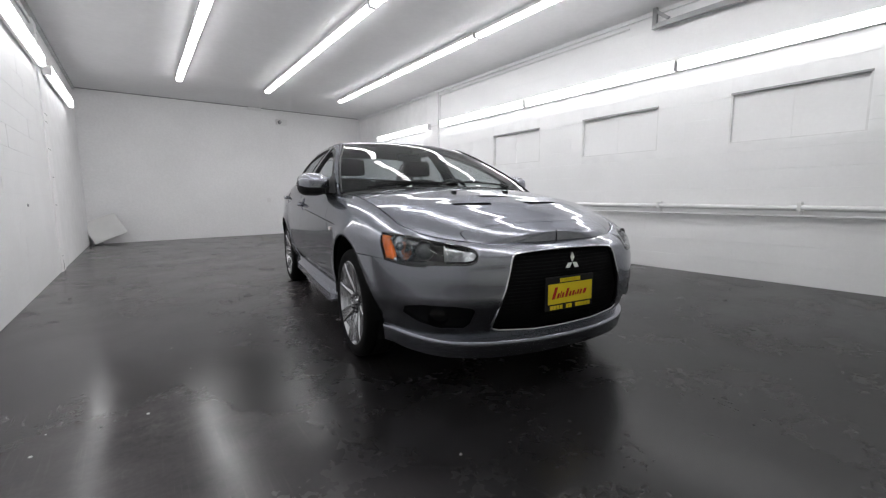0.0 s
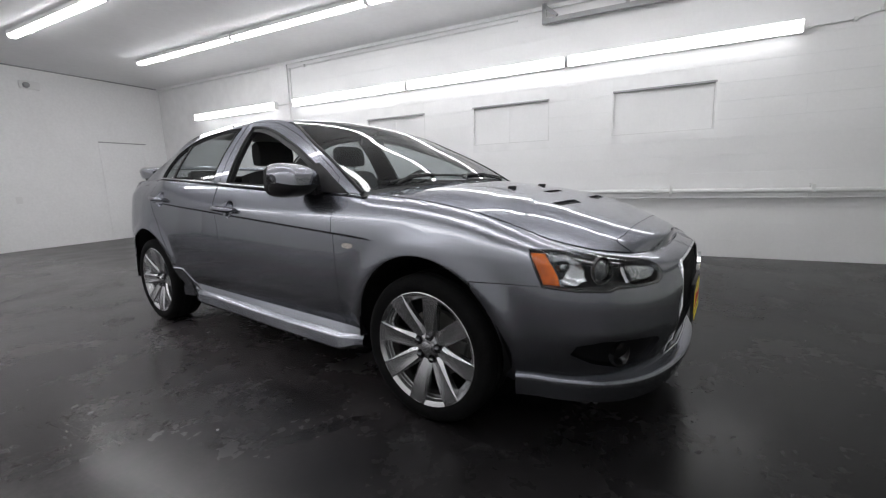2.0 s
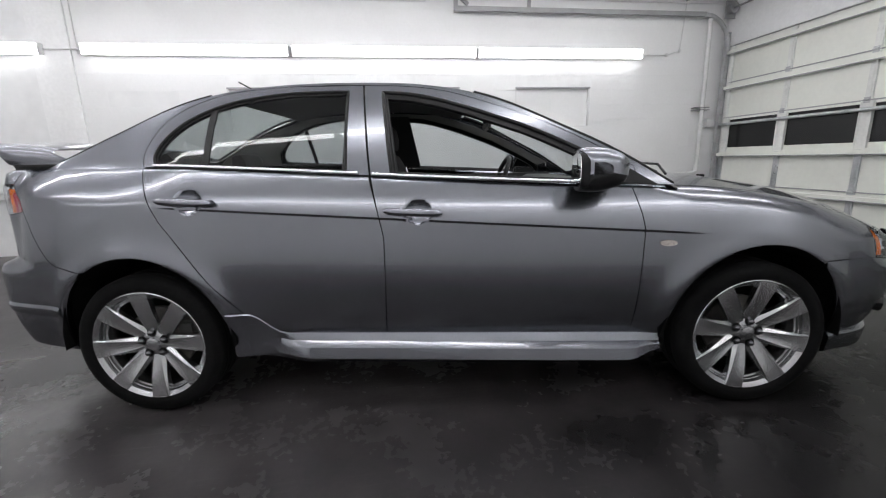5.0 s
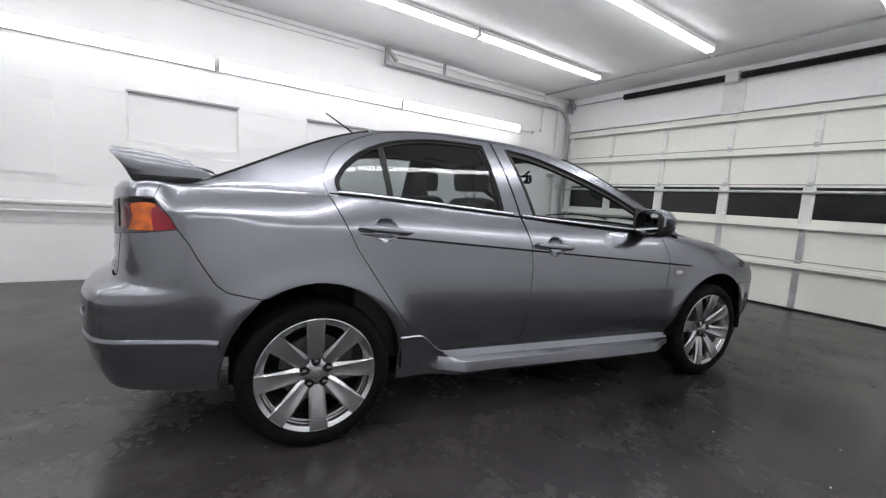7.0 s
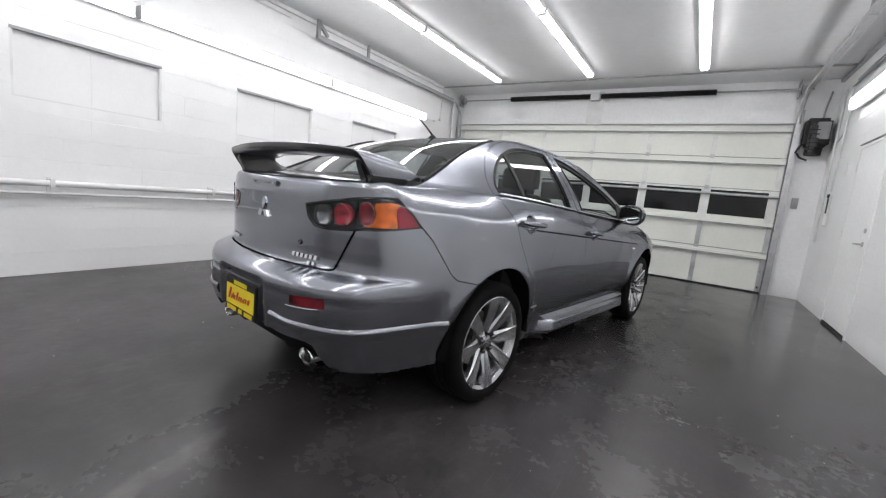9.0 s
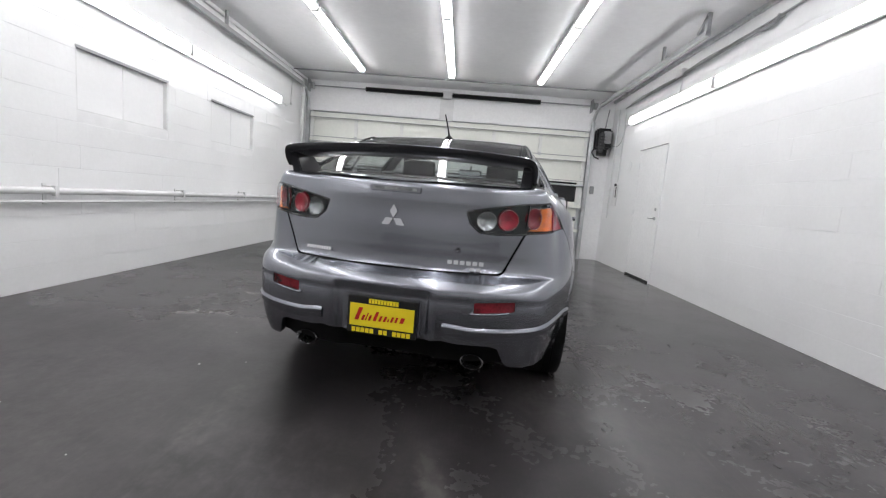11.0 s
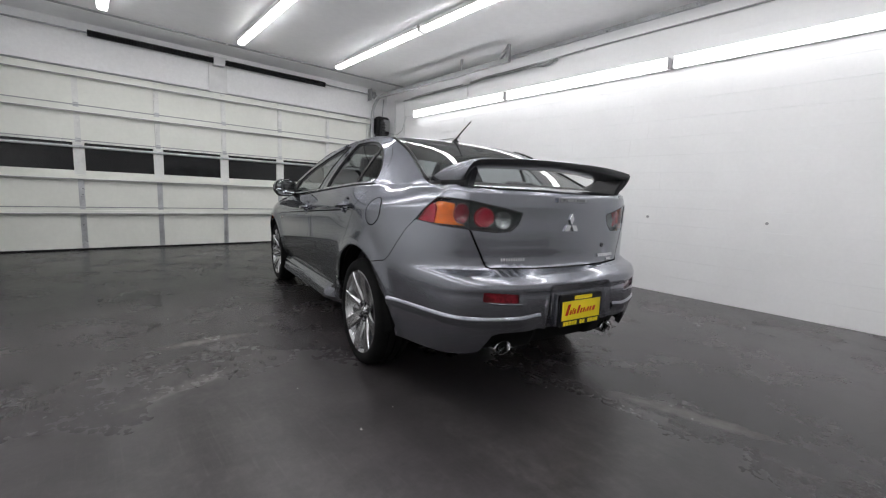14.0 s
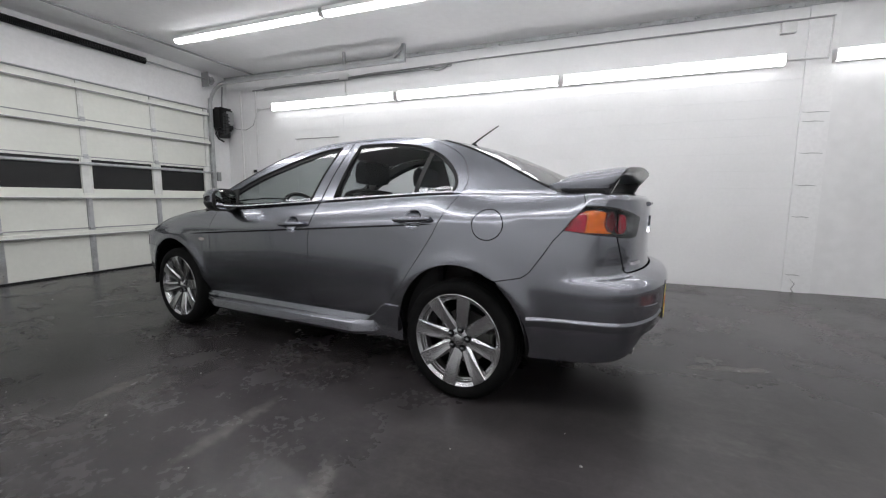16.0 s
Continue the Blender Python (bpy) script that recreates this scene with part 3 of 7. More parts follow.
# ---------------------------------------------------------------- the car: paint and trim
def car_paint():
    m = bpy.data.materials.new("grey_metallic_paint")
    m.use_nodes = True
    nt = m.node_tree
    b = nt.nodes["Principled BSDF"]
    b.inputs["Metallic"].default_value = 1.0
    b.inputs["Roughness"].default_value = 0.27
    b.inputs["Coat Weight"].default_value = 1.0
    b.inputs["Coat Roughness"].default_value = 0.025
    b.inputs["Coat IOR"].default_value = 1.5
    b.inputs["Specular Tint"].default_value = (0.36, 0.37, 0.40, 1)
    tc = nt.nodes.new("ShaderNodeTexCoord")
    n = nt.nodes.new("ShaderNodeTexNoise")
    n.inputs["Scale"].default_value, n.inputs["Detail"].default_value = 900, 1
    nt.links.new(tc.outputs["Object"], n.inputs["Vector"])
    n2 = nt.nodes.new("ShaderNodeTexNoise")
    n2.inputs["Scale"].default_value, n2.inputs["Detail"].default_value = 5, 6
    nt.links.new(tc.outputs["Object"], n2.inputs["Vector"])
    mp = nt.nodes.new("ShaderNodeMapRange")
    mp.inputs["From Min"].default_value, mp.inputs["From Max"].default_value = 0.3, 0.7
    mp.inputs["To Min"].default_value, mp.inputs["To Max"].default_value = 0.94, 1.06
    nt.links.new(n.outputs["Fac"], mp.inputs["Value"])
    vm = nt.nodes.new("ShaderNodeVectorMath")
    vm.operation = "SCALE"
    vm.inputs[0].default_value = (0.262, 0.270, 0.302)
    nt.links.new(mp.outputs[0], vm.inputs["Scale"])
    nt.links.new(vm.outputs[0], b.inputs["Base Color"])
    mr = nt.nodes.new("ShaderNodeMapRange")
    mr.inputs["To Min"].default_value, mr.inputs["To Max"].default_value = 0.006, 0.02
    nt.links.new(n2.outputs["Fac"], mr.inputs["Value"])
    nt.links.new(mr.outputs[0], b.inputs["Coat Roughness"])
    return m


M_PAINT = car_paint()
M_CHROME = material("chrome", (0.75, 0.76, 0.78), 0.08, 1.0, var=0.04, var_scale=9)
M_SILVER = material("silver_wheel_paint", (0.56, 0.565, 0.575), 0.27, 1.0, coat=0.4, var=0.03, var_scale=12)
M_NUT = material("dark_chrome_nut", (0.16, 0.16, 0.17), 0.18, 1.0, var=0.1, var_scale=30)
M_DISC = material("brake_disc", (0.22, 0.21, 0.20), 0.4, 0.8, var=0.2, var_scale=20)
M_CALIPER = material("brake_caliper", (0.16, 0.16, 0.16), 0.5, 0.5, var=0.2, var_scale=18)
M_GLASS = glass("car_glass", (0.60, 0.63, 0.63), base=0.045)
M_SCREEN = glass("windshield_glass", (0.72, 0.76, 0.76), base=0.06)
M_CLEAR = glass("lamp_lens", (0.90, 0.91, 0.92), base=0.035)
M_MIRROR = material("mirror_glass", (0.85, 0.86, 0.87), 0.02, 1.0)
M_GLOSSBLACK = material("gloss_black", (0.008, 0.008, 0.009), 0.12, coat=0.5, var=0.1, var_scale=6)
# dark colour stands in for the dark reflections under the rear wing
M_WINGDARK = material("dark_wing_paint", (0.022, 0.022, 0.025), 0.3, 0.3, coat=0.6, var=0.1, var_scale=6)
M_GRILLE = material("grille_mesh_black", (0.0035, 0.0035, 0.004), 0.75, spec=0.15, fine=0.3, fine_scale=220)
M_SEAT = material("charcoal_seat_fabric", (0.020, 0.020, 0.021), 0.9, var=0.15, var_scale=8, fine=0.25, fine_scale=260, bump=0.002, bump_scale=300)
M_DASH = material("dark_dashboard", (0.018, 0.018, 0.019), 0.6, fine=0.15, fine_scale=180, bump=0.001, bump_scale=260)
M_LINER = material("grey_headlining", (0.16, 0.16, 0.155), 0.95, fine=0.1, fine_scale=200)
M_AMBER = material("amber_lens", (0.78, 0.16, 0.014), 0.2, coat=0.3, var=0.35, var_scale=30, fine=0.3, fine_scale=150, bump=0.002, bump_scale=70)
M_RED = material("red_lens", (0.36, 0.008, 0.024), 0.2, coat=0.3, var=0.6, var_scale=25, fine=0.35, fine_scale=170, bump=0.002, bump_scale=80)
M_DARKRED = material("dark_red_reflector", (0.17, 0.008, 0.014), 0.15, coat=0.6, var=0.5, var_scale=22, fine=0.4, fine_scale=160)
M_REFLECT = material("lamp_reflector", (0.55, 0.56, 0.57), 0.12, 1.0, var=0.06, var_scale=30, bump=0.004, bump_scale=55)
M_LENS = material("projector_lens", (0.10, 0.105, 0.11), 0.05, 0.3, coat=1.0, var=0.1, var_scale=20)
M_LAMPBACK = material("smoked_lamp_back", (0.028, 0.0285, 0.030), 0.22, 0.0, var=0.2, var_scale=20)
M_SMOKE = material("clear_lamp_reflector", (0.34, 0.35, 0.35), 0.22, 0.9, var=0.4, var_scale=28, fine=0.3, fine_scale=90, bump=0.004, bump_scale=60)
M_MARKER = material("clear_marker_lens", (0.66, 0.60, 0.56), 0.15, 0.2, coat=0.6, fine=0.3, fine_scale=140)
M_PLATE = material("yellow_plate", (0.83, 0.66, 0.02), 0.4, var=0.05, var_scale=9)
M_PLATERED = material("red_print", (0.50, 0.012, 0.010), 0.45)
M_EXHAUST = material("polished_tailpipe", (0.74, 0.74, 0.75), 0.20, 1.0, var=0.08, var_scale=25)


# ---------------------------------------------------------------- the car: its shape
def spline(xs, ys):
    """A smooth curve through a few knots."""
    xs, ys = np.array(xs, float), np.array(ys, float)
    if xs[0] > xs[-1]:
        xs, ys = xs[::-1], ys[::-1]
    h = np.diff(xs)
    sl = np.diff(ys) / h
    m = np.empty_like(ys)
    m[0], m[-1] = sl[0], sl[-1]
    m[1:-1] = (sl[:-1] * h[1:] + sl[1:] * h[:-1]) / (h[:-1] + h[1:])

    def f(x):
        x = np.clip(np.asarray(x, float), xs[0], xs[-1])
        i = np.clip(np.searchsorted(xs, x) - 1, 0, len(xs) - 2)
        t = (x - xs[i]) / h[i]
        return (ys[i] * (1 + 2 * t) * (1 - t) ** 2 + m[i] * h[i] * t * (1 - t) ** 2
                + ys[i + 1] * t * t * (3 - 2 * t) + m[i + 1] * h[i] * t * t * (t - 1))
    return f


def eased(f, lo, hi, sigma):
    """The same curve with its kinks averaged out over sigma metres."""
    x = np.arange(lo, hi + 0.01, 0.02)
    k = np.linspace(-2.5, 2.5, 41)
    w = np.exp(-k * k / 2)
    w /= w.sum()
    room = np.minimum(x - lo, hi - x).clip(0) / 2.5
    sg = np.minimum(sigma, room)
    return spline(x, (f(x[:, None] + k[None] * sg[:, None]) * w[None]).sum(1))


def smooth(a, b, x):
    t = np.clip((np.asarray(x, float) - a) / (b - a), 0, 1)
    return t * t * (3 - 2 * t)


# plan outline from the nose's middle to the tail's middle; along the flanks s is simply y
FRONT = [(0.875, 1.45), (0.861, 1.66), (0.812, 1.86), (0.700, 2.03), (0.505, 2.160), (0.25, 2.226), (0.0, 2.238)]
REAR = [(0.875, -1.45), (0.848, -1.70), (0.776, -1.90), (0.682, -2.06), (0.50, -2.16), (0.25, -2.215), (0.0, -2.23)]


def run(pts, sign):
    s = [pts[0][1]]
    for (x0, y0), (x1, y1) in zip(pts, pts[1:]):
        s.append(s[-1] + sign * math.hypot(x1 - x0, y1 - y0))
    return s


SF, SR = run(FRONT, 1), run(REAR, -1)
S_NOSE, S_TAIL = SF[-1], SR[-1]
_s = SR[::-1] + [-0.9, -0.3, 0.3, 0.9] + SF
_x = [p[0] for p in REAR[::-1]] + [0.878, 0.880, 0.880, 0.878] + [p[0] for p in FRONT]
_y = [p[1] for p in REAR[::-1]] + [-0.9, -0.3, 0.3, 0.9] + [p[1] for p in FRONT]
# mirrored knots past both middles keep the nose and the tail level there
_s = [2 * S_TAIL - _s[1]] + _s + [2 * S_NOSE - _s[-2]]
_x = [-_x[1]] + _x + [-_x[-2]]
_y = [_y[1]] + _y + [_y[-2]]
plan_x, plan_y = spline(_s, _x), spline(_s, _y)

TOP = spline([-2.24, -2.12, -1.95, -1.75, -1.24, -0.6, 0, 0.7, 0.95, 1.2, 1.5, 1.75, 1.9, 2.05, 2.15, 2.225],
             [1.085, 1.098, 1.100, 1.099, 1.092, 1.056, 1.019, 0.982, 0.972, 0.953, 0.905, 0.842, 0.802, 0.762, 0.735, 0.722])
NOSE_Y = spline([0.15, 0.26, 0.36, 0.50, 0.62, 0.69, 0.76], [-0.01, 0.012, 0.008, 0.004, -0.004, -0.028, -0.07])
TAIL_Y = spline([0.22, 0.33, 0.45, 0.58, 0.645, 0.672, 0.685, 0.694, 0.704, 0.730, 0.80, 0.88, 0.95, 1.02, 1.11], [0.03, -0.012, -0.028, -0.034, -0.028, -0.004, 0.032, 0.066, 0.079, 0.083, 0.084, 0.083, 0.084, 0.080, 0.070])
WHEEL_Y, WHEEL_Z, WHEEL_R = 1.3175, 0.325, 0.322


TOP = eased(TOP, -2.24, 2.225, 0.09)


def top_z(s):
    return TOP(plan_y(s))


def fold_z(y):
    """Height of the fold along the doors."""
    return 0.918 - 0.0686 * (y + 0.93)


FOLD_ROWS = [(y, fold_z(y) + dz) for dz in (0.009, 0.005, 0.002, -0.001, -0.004, -0.007, -0.012) for y in np.arange(-1.26, 1.14, 0.016)]


def shell(s, z):
    """The lower body's right flank, nose and tail: plan run s, height z."""
    s, z = np.asarray(s, float), np.asarray(z, float)
    e = 1e-3
    x, y = plan_x(s), plan_y(s)
    tx, ty = plan_x(s + e) - plan_x(s - e), plan_y(s + e) - plan_y(s - e)
    n = np.hypot(tx, ty) + 1e-12
    nx, ny = ty / n, -tx / n
    zt = TOP(y)
    side = smooth(2.15, 1.6, np.abs(y))
    zc = fold_z(y)
    d = -0.045 * smooth(0.46, 0.16, z) * (0.4 + 0.6 * side) * (1 - 0.7 * smooth(-1.5, -1.8, y))
    d = d - 0.072 * (np.clip(0.80 - z, 0, 0.6) / 0.55) ** 2 * side
    d = d - 0.075 * np.clip((0.47 - z) / 0.22, 0, 1.2) ** 1.4 * (1 - side) * np.where(y < 0, 0.35, 1.0)
    k = np.clip((z - zc) / np.maximum(zt - zc, 0.03), 0, 1.2)
    lean = 0.055 * side + 0.02 + 0.045 * smooth(-1.05, -1.45, y) * smooth(-2.12, -1.95, y)
    d = d - lean * k ** 1.5
    fade = smooth(-1.25, -1.0, y) * smooth(1.12, 0.85, y)
    d = d - fade * 0.0060 * smooth(zc + 0.004, zc - 0.006, z) * smooth(zc - 0.30, zc - 0.03, z)
    for wy in (WHEEL_Y, -WHEEL_Y):
        r = np.hypot((y - wy) * 1.02, z - 0.335)
        d = d + 0.017 * np.exp(-((r - 0.40) / 0.055) ** 2) * (z < 0.9)
    # the rear quarter leans inwards towards the boot
    d = d - 0.042 * smooth(0.62, 1.02, z) * smooth(-0.7, -1.65, y) * smooth(-2.1, -1.9, y)
    # the haunch over the rear wheel
    d = d + 0.010 * np.exp(-((y + 1.5) / 0.35) ** 2 - ((z - 0.86) / 0.12) ** 2)
    rr = 0.002 + 0.010 * smooth(-1.32, -1.15, y) + 0.05 * smooth(0.8, 1.05, y) + 0.022 * smooth(-1.70, -1.92, y)
    q = np.clip((z - (zt - rr)) / rr, 0, 0.985)
    d = d - rr * (1 - np.sqrt(1 - q * q))
    fy = smooth(1.5, 2.15, y) * NOSE_Y(z)
    ry = smooth(-1.75, -2.15, y) * TAIL_Y(z)
    # shallow recess for the rear plate
    ry = ry + 0.024 * smooth(0.235, 0.195, np.abs(x)) * smooth(0.625, 0.600, z) * (y < -2.0)
    return np.stack([x + nx * d, y + ny * d + fy + ry, z + 0 * s], -1)


EDGE = spline([0.97, 0.93, 0.75, 0.48, 0.255, 0.14, -0.06, -0.45, -0.80, -1.08, -1.26, -1.52, -1.74, -1.84],
              [0.965, 0.990, 1.105, 1.243, 1.354, 1.394, 1.434, 1.457, 1.448, 1.404, 1.345, 1.224, 1.116, 1.080])
EDGE = eased(EDGE, -1.84, 0.97, 0.06)


def cabin_x(y, z):
    """Half width of the cabin, which flares at its foot behind the rear doors to meet the flank."""
    return pillar_x(y, z) + FLARE(y) * np.exp(-np.clip(np.asarray(z, float) - TOP(y), 0, 1) / 0.07)


def pillar_x(y, z):
    h = z - 1.03
    return 0.805 - 0.45 * h - 0.60 * h * h - 0.07 * np.maximum(0, -y - 1.0) - 0.046 * smooth(-1.12, -1.5, y) - 0.03 * smooth(-1.5, -1.85, y) - 0.08 * np.maximum(0, y - 0.4) ** 2


_y = np.linspace(-1.86, -1.16, 36)
_sy = np.linspace(S_TAIL, -1.0, 900)
_e = shell(_sy, TOP(plan_y(_sy)))
_w = np.interp(_y, _e[:, 1], _e[:, 0]) - pillar_x(_y, TOP(_y))
FLARE = spline(_y, _w * smooth(-1.10, -1.32, _y))


def cabin(y, z):
    """The right side of the cabin: y and height z."""
    y, z = np.asarray(y, float), np.asarray(z, float)
    return np.stack([cabin_x(y, z), y, z], -1)


BOW = spline([1.6, 1.2, 0.95, 0.5, 0.15, -0.3, -0.7, -1.0, -1.4, -1.75, -1.9, -2.1], [0.0, 0.05, 0.10, 0.105, 0.085, 0.03, -0.01, -0.03, -0.05, -0.06, -0.05, 0.0])
CROWN = spline([2.2, 2.15, 2.09, 2.03, 1.89, 1.74, 1.6, 1.2, 0.95, 0.5, 0.15, -0.4, -1.0, -1.5, -1.75, -2.0, -2.2], [0.004, 0.040, 0.058, 0.068, 0.083, 0.076, 0.062, 0.052, 0.046, 0.036, 0.025, 0.015, 0.015, 0.009, 0.011, 0.009, 0.0])
BOW, CROWN = eased(BOW, -2.1, 1.6, 0.14), eased(CROWN, -2.2, 2.2, 0.10)


def over(u, y):
    """Windshield, roof and rear window: u from -1 to 1 across, y of the edge."""
    u, y = np.asarray(u, float), np.asarray(y, float)
    z = EDGE(y)
    return np.stack([u * cabin_x(y, z), y + BOW(y) * (1 - u * u), z + CROWN(y) * (1 - np.abs(u) ** 2.4)], -1)


def deck(u, s):
    """Hood and boot lid tops, between the two shoulders: u across, plan run s."""
    u, s = np.asarray(u, float), np.asarray(s, float)
    e = shell(s, top_z(s))
    y0 = e[..., 1]
    bow = BOW(y0)
    z = e[..., 2] + CROWN(y0) * (1 - np.abs(u) ** (2.2 + 1.6 * smooth(1.3, 1.95, y0)))
    x = u * e[..., 0]
    # two raised folds along the hood
    hood = smooth(0.95, 1.2, y0) * smooth(2.12, 1.8, y0)
    z = z + 0.0022 * hood * smooth(0.24, 0.50, np.abs(x)) * smooth(0.74, 0.48, np.abs(x))
    return np.stack([x, y0 + bow * (1 - u * u), z], -1)


# ---------------------------------------------------------------- patches cut from those surfaces
from mathutils.geometry import delaunay_2d_cdt


def resample(poly, step, closed=True):
    out = []
    n = len(poly)
    for i in range(n if closed else n - 1):
        a, b = np.array(poly[i], float), np.array(poly[(i + 1) % n], float)
        k = max(1, int(math.ceil(np.linalg.norm(b - a) / step)))
        for j in range(k):
            out.append(tuple(a + (b - a) * j / k))
    return out


def inside(poly, pts):
    px, py = np.array(poly)[:, 0], np.array(poly)[:, 1]
    qx, qy = np.roll(px, -1), np.roll(py, -1)
    x, y = pts[:, 0][:, None], pts[:, 1][:, None]
    cross = ((py > y) != (qy > y)) & (x < (qx - px) * (y - py) / np.where(qy == py, 1e-12, qy - py) + px)
    return cross.sum(1) % 2 == 1


def inset(poly, g):
    p = np.array(poly, float)
    a = np.roll(p, 1, 0)
    b = np.roll(p, -1, 0)
    area = 0.5 * np.sum(p[:, 0] * b[:, 1] - b[:, 0] * p[:, 1])
    t1, t2 = p - a, b - p
    n1 = np.stack([-t1[:, 1], t1[:, 0]], 1) / (np.linalg.norm(t1, axis=1)[:, None] + 1e-9)
    n2 = np.stack([-t2[:, 1], t2[:, 0]], 1) / (np.linalg.norm(t2, axis=1)[:, None] + 1e-9)
    n = n1 + n2
    n /= np.linalg.norm(n, axis=1)[:, None] + 1e-9
    return [tuple(v) for v in p + n * g * (1 if area > 0 else -1)]


def patch(name, outline, surf, mat, parent, side=1, holes=(), step=0.028, rim=0.012, gap=0.002, off=0.0, label="", scale=(1, 1), outward=None, rows=()):
    """A panel: a region of a surface, with turned-in edges. side -1 mirrors it to the car's left."""
    sx, sy = scale
    loops = [inset(resample([(a * sx, b * sy) for a, b in outline], step * 0.7), gap)]
    for h in holes:
        loops.append(inset(resample([(a * sx, b * sy) for a, b in h], step * 0.6), -gap))
    co, edges = [], []
    for lp in loops:
        k = len(co)
        co += lp
        edges += [(k + i, k + (i + 1) % len(lp)) for i in range(len(lp))]
    B = np.array(co)
    lo, hi = B.min(0), B.max(0)
    gx = np.arange(lo[0] + step * 0.5, hi[0], step)
    gy = np.arange(lo[1] + step * 0.5, hi[1], step)
    if len(gx) and len(gy):
        G = np.stack(np.meshgrid(gx, gy), -1).reshape(-1, 2)
        keep = inside(loops[0], G)
        for lp in loops[1:]:
            keep &= ~inside(lp, G)
        G = G[keep]
        if len(G):
            d = np.sqrt(((G[:, None, :] - B[None]) ** 2).sum(-1)).min(1)
            G = G[d > step * 0.42]
    else:
        G = np.zeros((0, 2))
    if rows:
        # close rows of points along a fold keep its edge straight
        C = np.array([(a * sx, b * sy) for a, b in rows])
        keep = inside(loops[0], C)
        for lp in loops[1:]:
            keep &= ~inside(lp, C)
        C = C[keep]
        C = C[np.sqrt(((C[:, None, :] - B[None]) ** 2).sum(-1)).min(1) > 0.006]
        if len(C):
            G = G[np.sqrt(((G[:, None, :] - C[None]) ** 2).sum(-1)).min(1) > 0.016]
            G = np.concatenate([G, C])
    allp = [Vector(p) for p in co] + [Vector(p) for p in G]
    vs, es, fs, ov, oe, of = delaunay_2d_cdt(allp, edges, [], 0, 1e-6)
    V = np.array([tuple(v) for v in vs])
    F = np.array([tuple(f) for f in fs if len(f) == 3])
    cen = V[F].mean(1)
    keep = inside(loops[0], cen)
    for lp in loops[1:]:
        keep &= ~inside(lp, cen)
    F = F[keep]
    a, b = V[:, 0] / sx, V[:, 1] / sy
    pos = surf(a, b)
    e = 2e-3
    du = surf(a + e, b) - surf(a - e, b)
    dv = surf(a, b + e) - surf(a, b - e)
    nor = np.cross(du, dv)
    nor /= np.linalg.norm(nor, axis=1)[:, None] + 1e-12
    ref = np.array(outward) if outward is not None else np.array((1, 0, 0))
    if (nor @ ref).sum() < 0:
        nor = -nor
    pos = pos + nor * off
    tri = pos[F]
    fn = np.cross(tri[:, 1] - tri[:, 0], tri[:, 2] - tri[:, 0])
    flip = (fn * nor[F].mean(1)).sum(1) < 0
    F[flip] = F[flip][:, ::-1]
    faces = [tuple(int(i) for i in f) for f in F]
    verts = [tuple(p) for p in pos]
    if rim:
        cnt = {}
        for f in faces:
            for i in range(3):
                q = (f[i], f[(i + 1) % 3])
                cnt[q] = 1
        ring = [q for q in cnt if (q[1], q[0]) not in cnt]
        top, low = {}, {}
        for q in ring:
            for i in q:
                if i not in top:
                    top[i] = len(verts)
                    verts.append(tuple(pos[i]))
                    low[i] = len(verts)
                    verts.append(tuple(pos[i] - nor[i] * rim))
        for i, j in ring:
            faces.append((top[j], top[i], low[i], low[j]))
    if side < 0:
        verts = [(-x, y, z) for x, y, z in verts]
        faces = [f[::-1] for f in faces]
    me = bpy.data.meshes.new(name)
    me.from_pydata(verts, [], faces)
    me.materials.append(mat)
    me.polygons.foreach_set("use_smooth", [True] * len(me.polygons))
    # the surface's own normals keep reflections even; the turned-in rim keeps its own
    custom = np.zeros((len(verts), 3))
    custom[:len(pos)] = nor * ((-1, 1, 1) if side < 0 else (1, 1, 1))
    me.normals_split_custom_set_from_vertices([tuple(v) for v in custom])
    ob = new(name, me)
    ob.parent = parent
    if label:
        tagged(ob, label)
    return ob


def full(s, z):
    """The shell carried on across the middle of nose and tail to the left side."""
    s = np.asarray(s, float)
    m, n = s < S_TAIL, s > S_NOSE
    p = shell(np.where(m, 2 * S_TAIL - s, np.where(n, 2 * S_NOSE - s, s)), z)
    p[..., 0] *= np.where(m | n, -1, 1)
    return p


def both(poly, s0):
    """An outline's right half and its mirror image beyond the middle s0."""
    half = [p for p in poly if abs(p[0] - s0) > 1e-4]
    return half + [(2 * s0 - a, b) for a, b in half[::-1]]


def s_front(x):
    """The plan run at which the nose is x from the middle."""
    s = np.linspace(1.4, S_NOSE, 400)
    return float(np.interp(-x, -plan_x(s), s))


def s_rear(x):
    s = np.linspace(S_TAIL, -1.4, 400)
    return float(np.interp(x, plan_x(s), s))


def s_at(y):
    s = np.linspace(S_TAIL, S_NOSE, 1200)
    return float(np.interp(y, plan_y(s), s))


def arch(cy, z0, rx=0.368, rz=0.398, n=22):
    """Wheel opening from the rear foot over the top to the front foot."""
    a0 = math.asin((z0 - 0.333) / rz)
    return [(cy - rx * math.cos(a), 0.333 + rz * math.sin(a)) for a in np.linspace(a0, math.pi - a0, n)]


def belt(y):
    return float(TOP(y))


def sill(y):
    return 0.345 - 0.022 * y


CAR = thing("car", (0.207, 0.111, 0), -8.5, "grey metallic four-door sedan with rear wing and silver wheels", "car")

